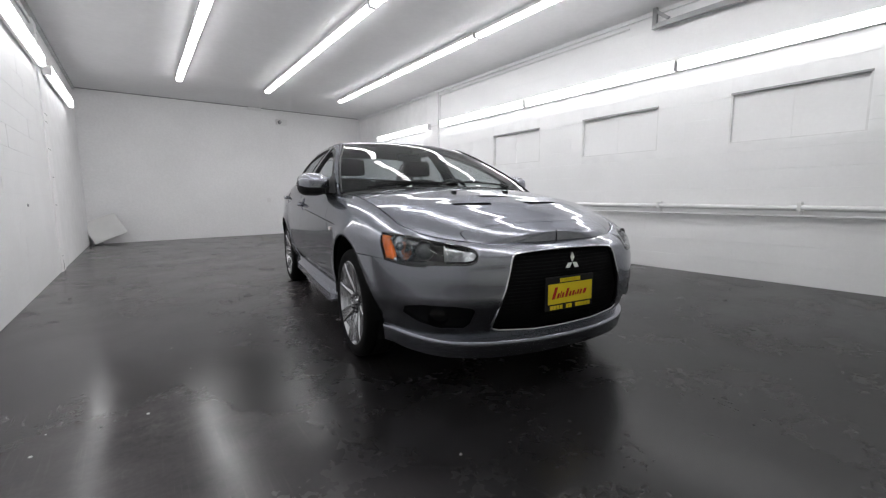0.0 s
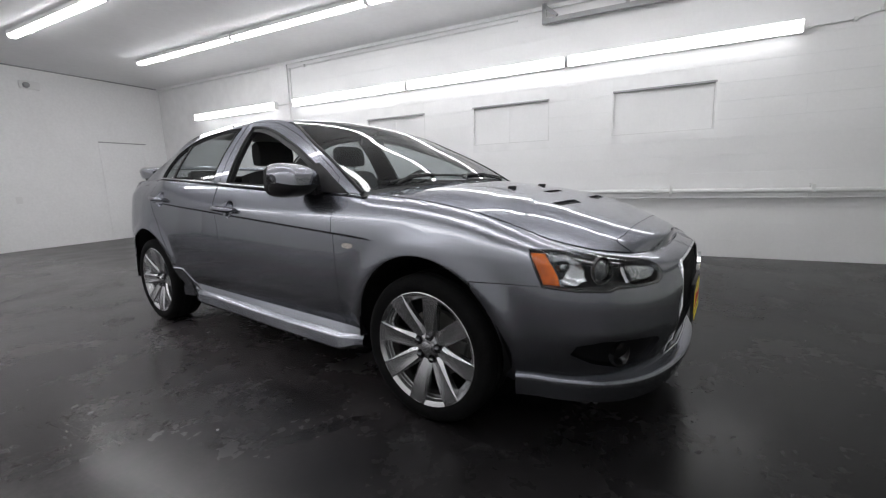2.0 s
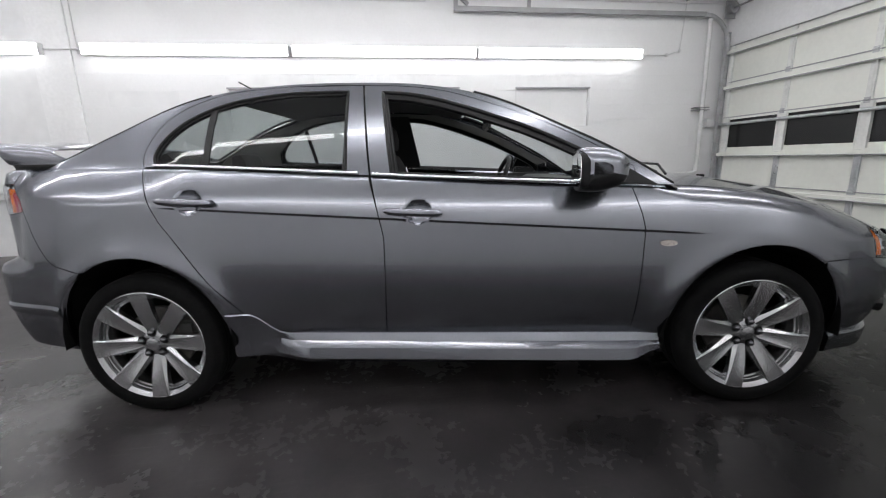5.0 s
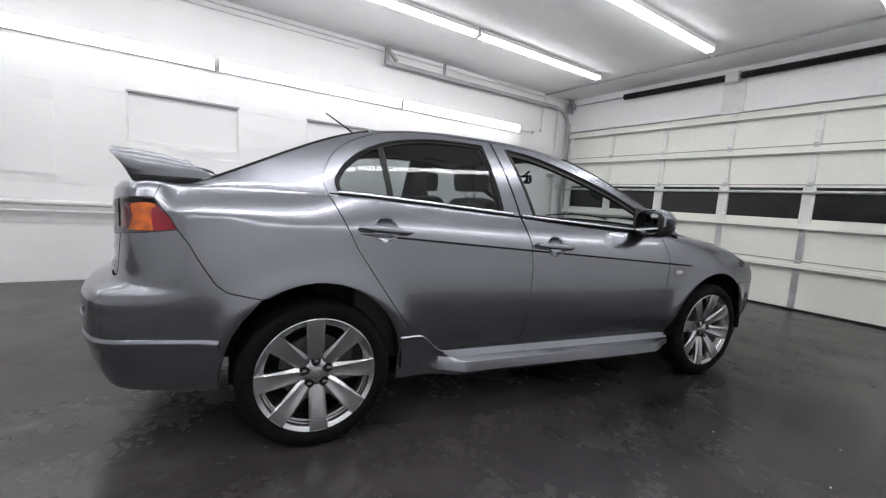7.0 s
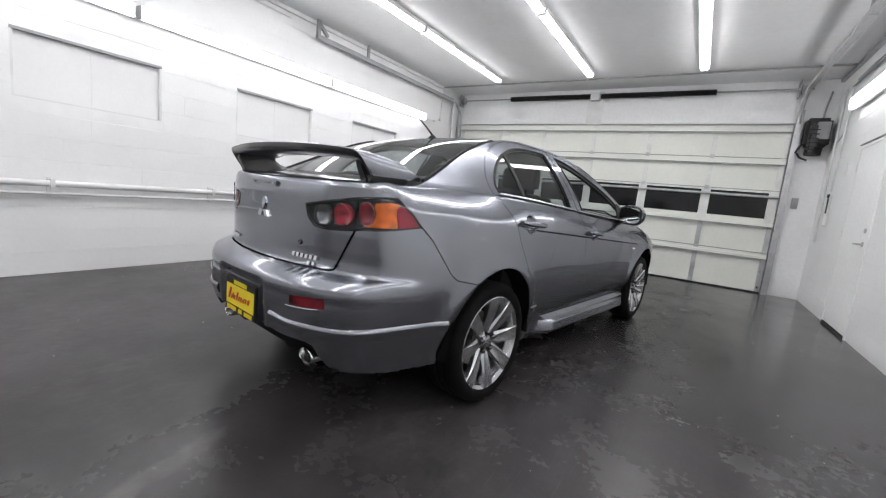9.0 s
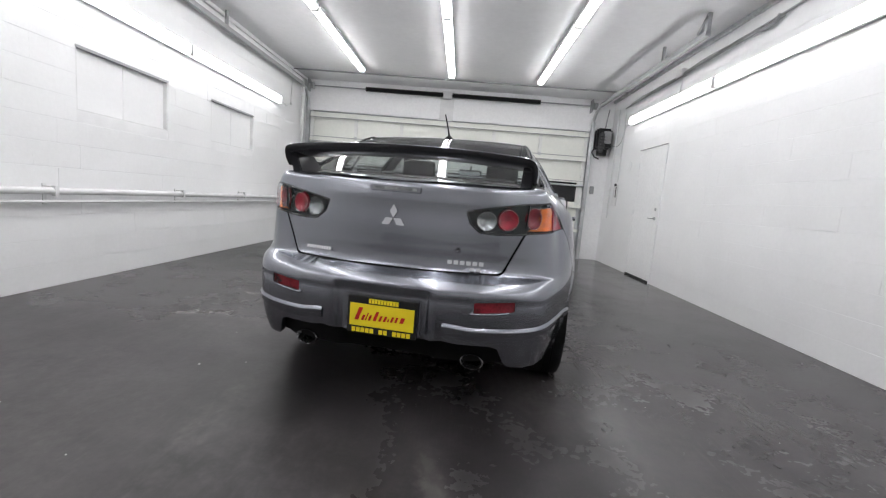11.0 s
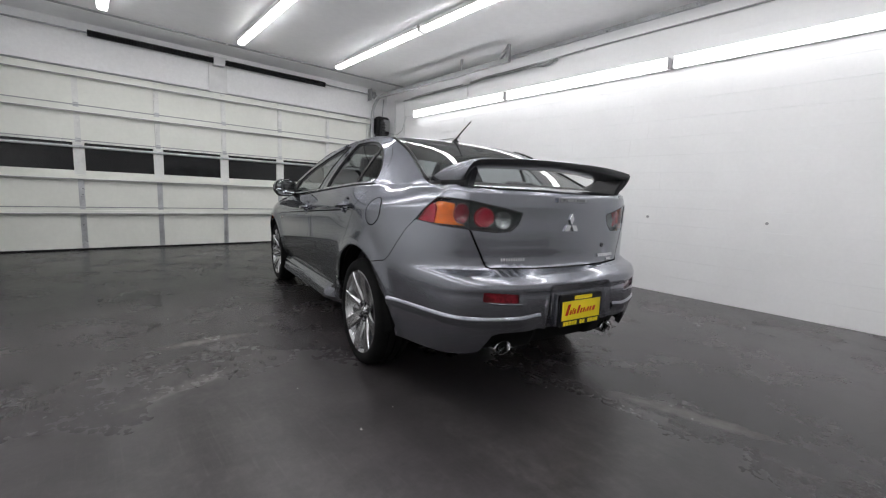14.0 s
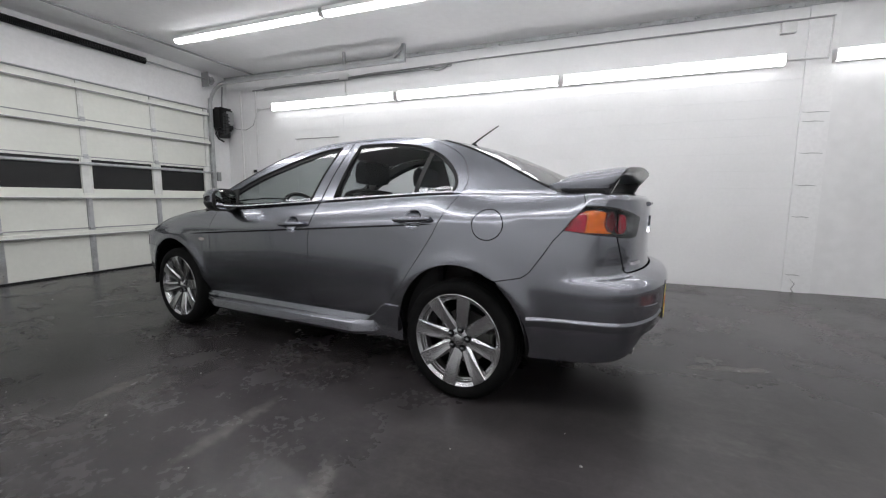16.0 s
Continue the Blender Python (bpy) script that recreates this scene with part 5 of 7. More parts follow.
def build_front():
    low_lamp = HEADLIGHT[5:15][::-1]
    arc = sorted([p for p in arch(WHEEL_Y, 0.26) if p[0] > 1.3 and p[1] < 0.645], key=lambda p: -p[1])
    half = [(s, 0.252) for s in np.linspace(S_NOSE - 0.03, s_at(1.74), 16)] + [(1.70, 0.25)] + arc[::-1] + [(S_F, 0.652)] + low_lamp
    half += [(s, float(top_z(s)) - 0.001) for s in np.linspace(2.302, S_NOSE - 0.03, 20)]
    gr = nose([p for p in GRILLE if p[0] > 0.001])
    fogs = nose(FOG)
    patch("front_bumper", both(half, S_NOSE), full, M_PAINT, CAR, 1, holes=[both(gr, S_NOSE), fogs, [(2 * S_NOSE - a, b) for a, b in fogs]], gap=0.0, rim=0.02, outward=(0, 1, 0))
    patch("grille_back", both(gr, S_NOSE), lambda a, b: full(a, b) - np.stack([0 * a, 0.030 + 0 * a, 0 * a], -1), M_GRILLE, CAR, 1, rim=0, gap=-0.004, outward=(0, 1, 0))
    for sd in (1, -1):
        fog = new("fog_lamp")
        fog.parent = CAR
        patch("fog_bezel", nose(FOG), shell, M_GRILLE, fog, sd, rim=0, gap=-0.006, off=-0.020)
        c = shell(np.array([s_front(0.655)]), np.array([0.392]))[0]
        m = Matrix.Translation((sd * (c[0] - 0.004), c[1] - 0.028, c[2])) @ Matrix.Rotation(radians(-22 * sd), 4, "Z")
        bm = lathe([(0.0, 0.044), (0.014, 0.046), (0.024, 0.048), (0.010, 0.044), (-0.02, 0.02), (-0.02, 0.0005)], 28, "y")
        bmesh.ops.transform(bm, matrix=m, verts=bm.verts)
        part("fog_reflector", bm, M_GLOSSBLACK, fog, smooth=True)
        bm = lathe([(0.018, 0.046), (0.024, 0.03), (0.026, 0.0005)], 24, "y")
        bmesh.ops.transform(bm, matrix=m, verts=bm.verts)
        part("fog_lens", bm, M_CLEAR, fog, smooth=True).visible_shadow = False
        # lower lip
        bm = bmesh.new()
        prof = [(-0.10, 0.046), (0.70, 0.038), (0.93, 0.033), (1.0, 0.026), (0.97, 0.012), (0.55, -0.048), (-0.20, -0.056)]
        rings = []
        for s in np.linspace(s_at(1.715), S_NOSE, 36):
            c = shell(np.array([s]), np.array([0.27]))[0]
            e = shell(np.array([s + 0.004]), np.array([0.27]))[0] - shell(np.array([s - 0.004]), np.array([0.27]))[0]
            n = np.array((e[1], -e[0]))
            n /= np.linalg.norm(n)
            jut = 0.022 + 0.034 * float(smooth(s_at(1.85), S_NOSE, s))
            rise = 0.022 * float(smooth(s_front(0.5), s_at(1.72), s))
            rings.append([bm.verts.new((sd * (c[0] + n[0] * px * jut), c[1] + n[1] * px * jut, 0.232 + rise + pz)) for px, pz in prof])
        for a, b in zip(rings, rings[1:]):
            for k in range(len(prof) - 1):
                bm.faces.new((a[k], a[k + 1], b[k + 1], b[k]))
        bm.faces.new(rings[0])
        part("lower_lip", bm, M_PAINT, CAR, "body-coloured front lip", smooth=True)
        # headlight
        hl = new("headlight")
        hl.parent = CAR
        tagged(hl, "clear headlight with amber corner and chrome reflectors")
        patch("lamp_housing", HEADLIGHT, lambda a, b: shell(a, b) - np.stack([0.045 + 0 * a, 0.045 + 0 * a, 0 * a], -1), M_LAMPBACK, hl, sd, rim=0, gap=-0.006)
        patch("lamp_cover", HEADLIGHT, shell, M_CLEAR, hl, sd, off=0.002, rim=0, gap=0.001, label="clear plastic lamp cover").visible_shadow = False
        tube_on("lamp_gasket", HEADLIGHT, shell, 0.006, M_GLOSSBLACK, hl, sd, off=-0.004, closed=True)
        patch("hood_flange", [(v, float(top_z(v))) for v in np.linspace(2.007, 2.302, 12)] + HEADLIGHT[2:6][::-1], shell, M_PAINT, CAR, sd, rim=0.012, gap=0.0015)
        patch("turn_signal", [(1.818, 0.773), (1.884, 0.770), (1.900, 0.684), (1.898, 0.652), (1.838, 0.657)], shell, M_AMBER, hl, sd, off=-0.010, rim=0.02, gap=0.002, step=0.015, label="amber turn signal reflector")

        def sunk(sc, cz, r, deep):
            return lambda a, b: shell(a, b) - np.stack([0.5 * deep * np.clip(1 - ((a - sc) / r) ** 2 - ((b - cz) / r) ** 2, 0, 1) ** 0.6 + 0.006, deep * np.clip(1 - ((a - sc) / r) ** 2 - ((b - cz) / r) ** 2, 0, 1) ** 0.6 + 0.008, 0 * a], -1)
        # facetted chrome bowls: outer beam beside the amber strip, clear lamp at the inner end
        patch("reflector", [(1.896, 0.758), (1.925, 0.766), (1.975, 0.759), (2.008, 0.738), (2.016, 0.705), (2.004, 0.668), (1.975, 0.650), (1.902, 0.650), (1.904, 0.690)], sunk(1.952, 0.708, 0.066, 0.055), M_REFLECT, hl, sd, rim=0.01, gap=0.001, step=0.009, label="chrome reflector bowl")
        patch("reflector", [(2.176, 0.718), (2.250, 0.712), (2.294, 0.705), (2.314, 0.690), (2.316, 0.674), (2.300, 0.655), (2.270, 0.647), (2.164, 0.648), (2.168, 0.685)], sunk(2.24, 0.682, 0.085, 0.035), M_REFLECT, hl, sd, rim=0.01, gap=0.001, step=0.008, label="clear inner lamp")
        for v in (2.190, 2.206, 2.222):
            tube_on("lamp_rib", [(v, 0.709), (v - 0.006, 0.656)], shell, 0.0022, M_REFLECT, hl, sd, off=-0.010)
        patch("lamp_step", [(1.99, 0.650), (2.05, 0.650), (2.09, 0.658), (2.16, 0.656), (2.18, 0.645), (2.094, 0.646), (2.066, 0.636), (1.93, 0.644)], shell, M_GLOSSBLACK, hl, sd, off=-0.014, rim=0.01, gap=0.0, step=0.012)
        patch("lamp_brow", [(1.99, 0.757), (2.10, 0.738), (2.17, 0.728), (2.17, 0.719), (2.10, 0.724), (2.02, 0.736)], shell, M_GLOSSBLACK, hl, sd, off=-0.012, rim=0.01, gap=0.0, step=0.012)
        for v, z, r, deep, mt in ((2.078, 0.698, 0.041, 0.026, M_LENS), (1.946, 0.712, 0.018, 0.036, M_SMOKE)):
            c = shell(np.array([v]), np.array([z]))[0]
            m = Matrix.Translation((sd * (c[0] - deep * 0.6), c[1] - deep, c[2])) @ Matrix.Rotation(radians(-26 * sd), 4, "Z") @ Matrix.Rotation(radians(6), 4, "X")
            bm = lathe([(0.000, r * 1.22), (0.012, r * 1.16), (0.010, r * 1.02), (-0.01, r * 0.96)], 32, "y")
            bmesh.ops.transform(bm, matrix=m, verts=bm.verts)
            part("projector_bezel", bm, M_GLOSSBLACK, hl, smooth=True)
            bm = lathe([(-0.004, r * 0.96), (0.008, r * 0.80), (0.016, r * 0.45), (0.018, 0.0005)], 28, "y")
            bmesh.ops.transform(bm, matrix=m, verts=bm.verts)
            part("projector_lens", bm, mt, hl, smooth=True)
        # grille surround
    hoop = [(s_front(x), z, 1) for x, z in GRILLE] + [(s_front(x), z, -1) for x, z in GRILLE[::-1]]
    g = new("grille")
    g.parent = CAR
    tagged(g, "large black mesh grille with thin chrome surround")
    ring = []
    for s, z, sd in hoop:
        p = shell(np.array([s]), np.array([z]))[0]
        ring.append((sd * p[0], p[1] + 0.002, p[2]))
    ring = resample(ring, 0.04)
    part("grille_surround", add_tube(bmesh.new(), ring + ring[:2], 0.0055, 8), M_CHROME, g, "thin chrome surround", smooth=True)
    for k in range(22):
        z = 0.318 + 0.0165 * k
        w = float(np.interp(z, [0.30, 0.345, 0.52, 0.655, 0.69], [0.40, 0.425, 0.372, 0.33, 0.30])) - 0.012
        pts = []
        for x in np.linspace(-w, w, 15):
            p = shell(np.array([s_front(abs(x))]), np.array([z]))[0]
            pts.append((x, p[1] - 0.022, z))
        part("grille_bar", add_tube(bmesh.new(), pts, 0.0022, 5), M_GRILLE, g, smooth=True)
    # three plain chrome lozenges
    b = new("badge")
    b.parent = g
    y0 = float(shell(np.array([S_NOSE]), np.array([0.63]))[0][1]) + 0.004
    lozenges(b, 0.632, y0, 1, 0.052)
    plate("plate", (0.0, 2.224, 0.475), 1, g)


def lozenges(parent, z, y, sy, size):
    """Three chrome lozenges meeting in a point."""
    for a in (90, 210, 330):
        bm = bmesh.new()
        d = Vector((math.cos(radians(a)), 0, math.sin(radians(a))))
        n = Vector((-d.z, 0, d.x))
        c = Vector((0, y, z - size * 0.15))
        v0 = [c, c + d * size * 0.5 + n * size * 0.29, c + d * size, c + d * size * 0.5 - n * size * 0.29]
        fr = [bm.verts.new(v + Vector((0, sy * 0.007, 0))) for v in v0]
        bk = [bm.verts.new(v - Vector((0, sy * 0.006, 0))) for v in v0]
        bm.faces.new(fr)
        bm.faces.new(bk[::-1])
        for i in range(4):
            bm.faces.new((fr[i], fr[(i + 1) % 4], bk[(i + 1) % 4], bk[i]))
        part("badge_lozenge", bm, M_CHROME, parent, bevel=0.0012)


def plate(name, loc, sy, parent):
    """A yellow dealer plate in a black frame; its print is plain bars."""
    x, y, z = loc
    p = new("license_plate")
    p.parent = parent
    tagged(p, "yellow dealer plate with red print in black frame")
    bm = box((x - 0.158, min(y, y + sy * 0.012), z - 0.083), (x + 0.158, max(y, y + sy * 0.012), z + 0.083))
    part("plate_frame", bm, M_BLACK, p, bevel=0.003)
    f0, f1 = y + sy * 0.0135, y + sy * 0.011
    part("plate_sheet", box((x - 0.146, min(f0, f1), z - 0.050), (x + 0.146, max(f0, f1), z + 0.050)), M_PLATE, p)
    h0, h1 = y + sy * 0.0135, y + sy * 0.0155
    mirror = -sy
    # a slanted handwritten line as bars of its size
    xs, w = -0.132, 0.0
    for wd, ht in ((0.036, 0.062), (0.022, 0.026), (0.010, 0.036), (0.022, 0.026), (0.028, 0.046), (0.022, 0.026), (0.022, 0.026), (0.012, 0.014), (0.020, 0.026), (0.020, 0.026), (0.034, 0.026)):
        bm = box((-wd * 0.24, min(h0, h1), -0.0), (wd * 0.24, max(h0, h1), ht * 0.92))
        for v in bm.verts:
            v.co.x += v.co.z * 0.35
        for v in bm.verts:
            v.co.x = x + (v.co.x + xs + wd / 2) * mirror * -1 * -1 if sy < 0 else x - (v.co.x + xs + wd / 2)
            v.co.z += z - 0.024 + (xs + 0.132) * 0.045
        part("print_bar", bm, M_PLATERED, p)
        xs += wd * 0.96
    for zz, a, b, n in ((z - 0.067, -0.135, 0.135, 13), (z + 0.066, -0.062, 0.075, 10)):
        for k in range(n):
            c = a + (b - a) * (k + 0.5) / n
            if n == 13 and k in (5, 8):
                continue
            hw = (b - a) / n * 0.40
            bm = box((x + c - hw, min(h0, h1), zz - 0.010), (x + c + hw, max(h0, h1), zz + 0.010))
            part("print_bar", bm, M_PLATE, p)


def build_rear():
    # bumper with cut-outs for the tailpipes
    arc = [p for p in arch(-WHEEL_Y, 0.27) if p[0] < -1.3 and p[1] < 0.66]
    half = [(-1.705, 0.285), (-1.692, 0.35)] + sorted([p for p in arc if p[1] > 0.36], key=lambda p: p[1]) + [(-1.535, 0.668), (-1.66, 0.692), (-1.70, 0.722), (s_at(-1.80), 0.87), (s_at(-1.858), 0.922)]
    half += [(s_at(-2.0), 0.905), (s_rear(0.62), 0.893), (s_rear(0.586), 0.888), (s_rear(LID + 0.004), 0.708), (s_rear(LID - 0.014), 0.700), (s_rear(0.25), 0.6965), (S_TAIL + 0.03, 0.6955)]
    low = [(S_TAIL + 0.03, 0.405)] + tail([(0.21, 0.402), (0.255, 0.408), (0.275, 0.412), (0.33, 0.402), (0.48, 0.400), (0.515, 0.388), (0.54, 0.335), (0.565, 0.292), (0.63, 0.285), (0.70, 0.283)]) + [(s_at(-2.0), 0.281), (s_at(-1.93), 0.280), (s_at(-1.82), 0.282)]
    refl = [(0.405, 0.592), (0.57, 0.603), (0.572, 0.565), (0.56, 0.560), (0.405, 0.552)]
    rr_ = tail(refl)
    # right half down to the middle, left half back up, then the lower edge from left to right
    outline = half + [(2 * S_TAIL - a, b) for a, b in half[::-1]] + [(2 * S_TAIL - a, b) for a, b in low[1:][::-1]] + low
    rb = patch("rear_bumper", outline, full, M_PAINT, CAR, 1, holes=[rr_, [(2 * S_TAIL - a, b) for a, b in rr_]], gap=0.002, rim=0.03, outward=(0, -1, 0), step=0.022)
    for sd in (1, -1):
        patch("reflector", tail(refl), lambda a, b: shell(a, b) + np.stack([0 * a, 0.012 + 0 * a, 0 * a], -1), M_DARKRED, rb, sd, rim=0, gap=-0.004, label="dark red bumper reflector")
        tube_on("reflector_trim", tail([(0.40, 0.552), (0.385, 0.548), (0.405, 0.544), (0.50, 0.549), (0.572, 0.558)]), shell, 0.005, M_PAINT, rb, sd)
        # ridge round the lower bumper
        bm = bmesh.new()
        rings = []
        for s in np.linspace(s_rear(0.275), -1.69, 40):
            z = 0.468 + 0.022 * float(smooth(s_rear(0.5), -1.75, s)) + 0.012 * float(smooth(s_rear(0.4), s_rear(0.28), s))
            c = shell(np.array([s]), np.array([z]))[0]
            e = shell(np.array([s + 0.004]), np.array([z]))[0] - shell(np.array([s - 0.004]), np.array([z]))[0]
            n = np.array((e[1], -e[0]))
            n /= np.linalg.norm(n)
            rings.append([bm.verts.new((sd * (c[0] + n[0] * px), c[1] + n[1] * px, z + pz)) for px, pz in ((-0.010, 0.030), (0.001, 0.016), (0.007, 0.006), (0.009, 0.001), (0.007, -0.006), (0.002, -0.026), (-0.012, -0.05))])
        for a, b in zip(rings, rings[1:]):
            for k in range(6):
                bm.faces.new((a[k], a[k + 1], b[k + 1], b[k]))
        part("bumper_ridge", bm, M_PAINT, rb, smooth=True)
        # dark valance behind the cut-outs
        patch("rear_valance", [(s_rear(0.66), 0.50), (S_TAIL, 0.50), (S_TAIL, 0.30), (s_rear(0.3), 0.29), (s_rear(0.62), 0.30)], lambda a, b: shell(a, b) + np.stack([0 * a, 0.07 + 0 * a, 0 * a], -1), M_SHELL, CAR, sd, rim=0, gap=-0.005)
        # tail light: outer part on the body, inner part on the lid
        tl = new("tail_light")
        tl.parent = CAR
        tagged(tl, "tail light with red, amber and clear sections")
        patch("lamp_housing", TAILLIGHT, lambda a, b: shell(a, b) - np.stack([0.03 + 0 * a, -0.03 + 0 * a, 0 * a], -1), M_LAMPBACK, tl, sd, rim=0, gap=-0.005)
        for nm, poly, mt, lb in (("side_lens", [(s_at(-1.868), 0.922), (s_at(-1.905), 0.968), (s_at(-1.945), 1.004), (s_at(-1.970), 1.012), (s_at(-1.990), 0.990), (s_at(-1.990), 0.965), (s_at(-1.984), 0.935), (s_at(-1.980), 0.913), (s_at(-1.92), 0.914)], M_RED, "red side lens"),
                             ("amber_lens", [(s_at(-1.982), 0.912), (s_at(-1.986), 0.935), (s_at(-1.992), 0.965), (s_at(-1.992), 0.990), (s_at(-1.972), 1.013), (s_at(-1.985), 1.021), (s_at(-2.03), 1.022), (s_rear(0.655), 1.010), (s_rear(0.648), 0.990), (s_rear(0.648), 0.940), (s_rear(0.620), 0.915), (s_rear(0.600), 0.904)], M_AMBER, "amber turn lens")):
            patch(nm, poly, shell, mt, tl, sd, off=-0.014 if nm == "amber_lens" else -0.009, rim=0.008, gap=0.001, step=0.015, label=lb)
        for x, z, rx, rz, mt, lb in ((0.618, 0.962, 0.038, 0.050, M_DARKRED, "round dark red lamp"), (0.506, 0.946, 0.047, 0.047, M_RED, "round red lamp"), (0.412, 0.936, 0.043, 0.042, M_SMOKE, "round clear reversing lamp")):
            patch("round_lamp", [(s_rear(x) + rx * math.cos(a), z + rz * math.sin(a)) for a in np.linspace(0, 2 * math.pi, 30)[:-1]],
                  lambda a, b, x=x, z=z, rx=rx: shell(a, b) + np.stack([0 * a, (0.012 if x > 0.6 else 0.019) + 0.012 * np.clip(1 - ((a - s_rear(x)) ** 2 + (b - z) ** 2) / rx ** 2, 0, 1), 0 * a], -1), mt, tl, sd, rim=0.012, gap=0.0, step=0.014, label=lb)
            ring = bmesh.new()
            for k in range(14):
                arc_ = [(s_rear(x) + rx * 0.97 * math.cos(a), z + rz * 0.97 * math.sin(a)) for a in np.linspace(k * math.pi / 7, k * math.pi / 7 + 0.26 + 0.05 * (k % 4), 4)]
                pos = shell(np.array([p[0] for p in arc_]), np.array([p[1] for p in arc_]))
                add_tube(ring, [(sd * p[0], p[1] + 0.006, p[2]) for p in pos], 0.0016, 6)
            part("lamp_ring", ring, M_SMOKE, tl, "broken bright ring round the lamp", smooth=True)
        patch("lamp_cover", TAILLIGHT, shell, M_CLEAR, tl, sd, off=0.003, rim=0, gap=0.001, label="clear outer lens").visible_shadow = False
        tube_on("lamp_gasket", TAILLIGHT, shell, 0.0035, M_GLOSSBLACK, tl, sd, off=-0.003, closed=True)
        tube_on("lamp_divider", [(s_rear(0.590), 1.020), (s_rear(0.582), 0.889)], shell, 0.004, M_SHELL, tl, sd, off=0.002)
        # tailpipe
        ex = new("tailpipe")
        ex.parent = CAR
        tagged(ex, "oval polished tailpipe")
        bm = bmesh.new()
        rings = []
        for y, r in ((-1.87, 0.034), (-1.97, 0.038), (-2.06, 0.040), (-2.124, 0.0415), (-2.132, 0.0405), (-2.134, 0.038), (-2.130, 0.0355), (-2.01, 0.034)):
            rings.append([bm.verts.new((sd * 0.405 + 1.32 * r * math.cos(a), y, 0.300 + 0.9 * r * math.sin(a))) for a in np.linspace(0, 2 * math.pi, 29)[:-1]])
        for a, b in zip(rings, rings[1:]):
            for k in range(28):
                bm.faces.new((a[k], a[(k + 1) % 28], b[(k + 1) % 28], b[k]))
        part("pipe", bm, M_EXHAUST, ex, smooth=True)
        bm = bmesh.new()
        bm.faces.new([bm.verts.new((sd * 0.405 + 0.042 * math.cos(a), -2.02, 0.300 + 0.029 * math.sin(a))) for a in np.linspace(0, 2 * math.pi, 25)[:-1]])
        part("pipe_inside", bm, M_SHELL, ex)
    # boot lid
    lid = new("boot_lid")
    lid.parent = CAR
    tagged(lid, "body-coloured boot lid")
    up = [(s, float(top_z(s)) + 0.0015) for s in np.linspace(S_TAIL + 0.03, s_at(-1.985), 24)] + [(s_at(-1.985), 1.037), (s_at(-2.05), 1.037), (s_rear(0.58), 1.025), (s_rear(0.42), 0.994), (s_rear(0.322), 0.974), (s_rear(0.34), 0.92), (s_rear(0.385), 0.882), (s_rear(0.46), 0.876), (s_rear(0.578), 0.886), (s_rear(LID), 0.712), (s_rear(LID - 0.02), 0.703), (s_rear(0.25), 0.699), (S_TAIL + 0.03, 0.698)]
    patch("lid_rear_face", both(up, S_TAIL), full, M_PAINT, lid, 1, gap=0.002, rim=0.02, outward=(0, -1, 0), step=0.022)
    lid_top = [(-1, s_at(-1.80)), (1, s_at(-1.80)), (1, S_TAIL + 0.004), (-1, S_TAIL + 0.004)]
    patch("lid_top", lid_top, deck, M_PAINT, lid, 1, outward=(0, 0, 1), gap=0.0, rim=0.0, scale=(0.6, 1), step=0.03)
    # high brake light
    y0 = float(shell(np.array([S_TAIL]), np.array([1.047]))[0][1])
    bm = box((-0.118, y0 - 0.010, 1.034), (0.118, y0 + 0.02, 1.058))
    hb = part("high_brake_light", bm, M_PAINT, lid, "slim high brake light", bevel=0.003)
    for k in range(8):
        c = -0.091 + 0.026 * k
        part("lamp_cell", box((c - 0.011, y0 - 0.0125, 1.040), (c + 0.011, y0 - 0.008, 1.052)), M_SMOKE, hb)
    b = new("badge")
    b.parent = lid
    yb = float(shell(np.array([S_TAIL]), np.array([0.93]))[0][1])
    lozenges(b, 0.925, yb - 0.002, -1, 0.062)
    # model lettering as plain chrome bars
    for x0, x1, z, h, n in ((-0.435, -0.300, 0.742, 0.015, 10), (0.255, 0.420, 0.742, 0.018, 6), (0.355, 0.410, 0.716, 0.014, 2)):
        for k in range(n):
            c = x0 + (x1 - x0) * (k + 0.5) / n
            w = (x1 - x0) / n * 0.38
            yy = float(shell(np.array([s_rear(abs(c))]), np.array([z]))[0][1])
            part("letter_bar", box((-w, -0.009, -h / 2), (w, 0.006, h / 2), Matrix.Translation((c, yy, z)) @ Matrix.Rotation(radians(-13), 4, "X")), M_CHROME, lid)
    yy = float(shell(np.array([s_rear(0.30)]), np.array([0.80]))[0][1])
    part("lock", lathe([(yy + 0.004, 0.012), (yy - 0.005, 0.012), (yy - 0.006, 0.009), (yy - 0.003, 0.006), (yy - 0.003, 0.0005)], 20, "y", (0.30, 0, 0.80)), M_NUT, lid, "round key lock", smooth=True)
    plate("plate", (0.01, -2.243, 0.487), -1, CAR)
    # plate recess surround on the bumper's middle
    part("plate_panel", box((-0.178, -2.2445, 0.408), (0.178, -2.19, 0.588)), M_PAINT, CAR, bevel=0.008)
    # wing on two stands
    wing = new("rear_wing")
    wing.parent = CAR
    tagged(wing, "tall body-coloured rear wing on two stands")
    path = [(0.607, 1.122), (0.610, 1.150), (0.606, 1.178), (0.592, 1.198), (0.566, 1.208), (0.50, 1.214), (0.36, 1.222), (0.20, 1.228), (0.0, 1.231)]
    path = path + [(-x, z) for x, z in path[-2::-1]]
    path = resample(path, 0.02, closed=False) + [path[-1]]
    prof = [(0.0, 0.0), (0.05, 0.006), (0.35, 0.010), (0.75, 0.010), (0.96, 0.007), (1.0, 0.002), (0.998, -0.014), (0.95, -0.026), (0.55, -0.026), (0.12, -0.010)]
    bm = bmesh.new()
    rings = []
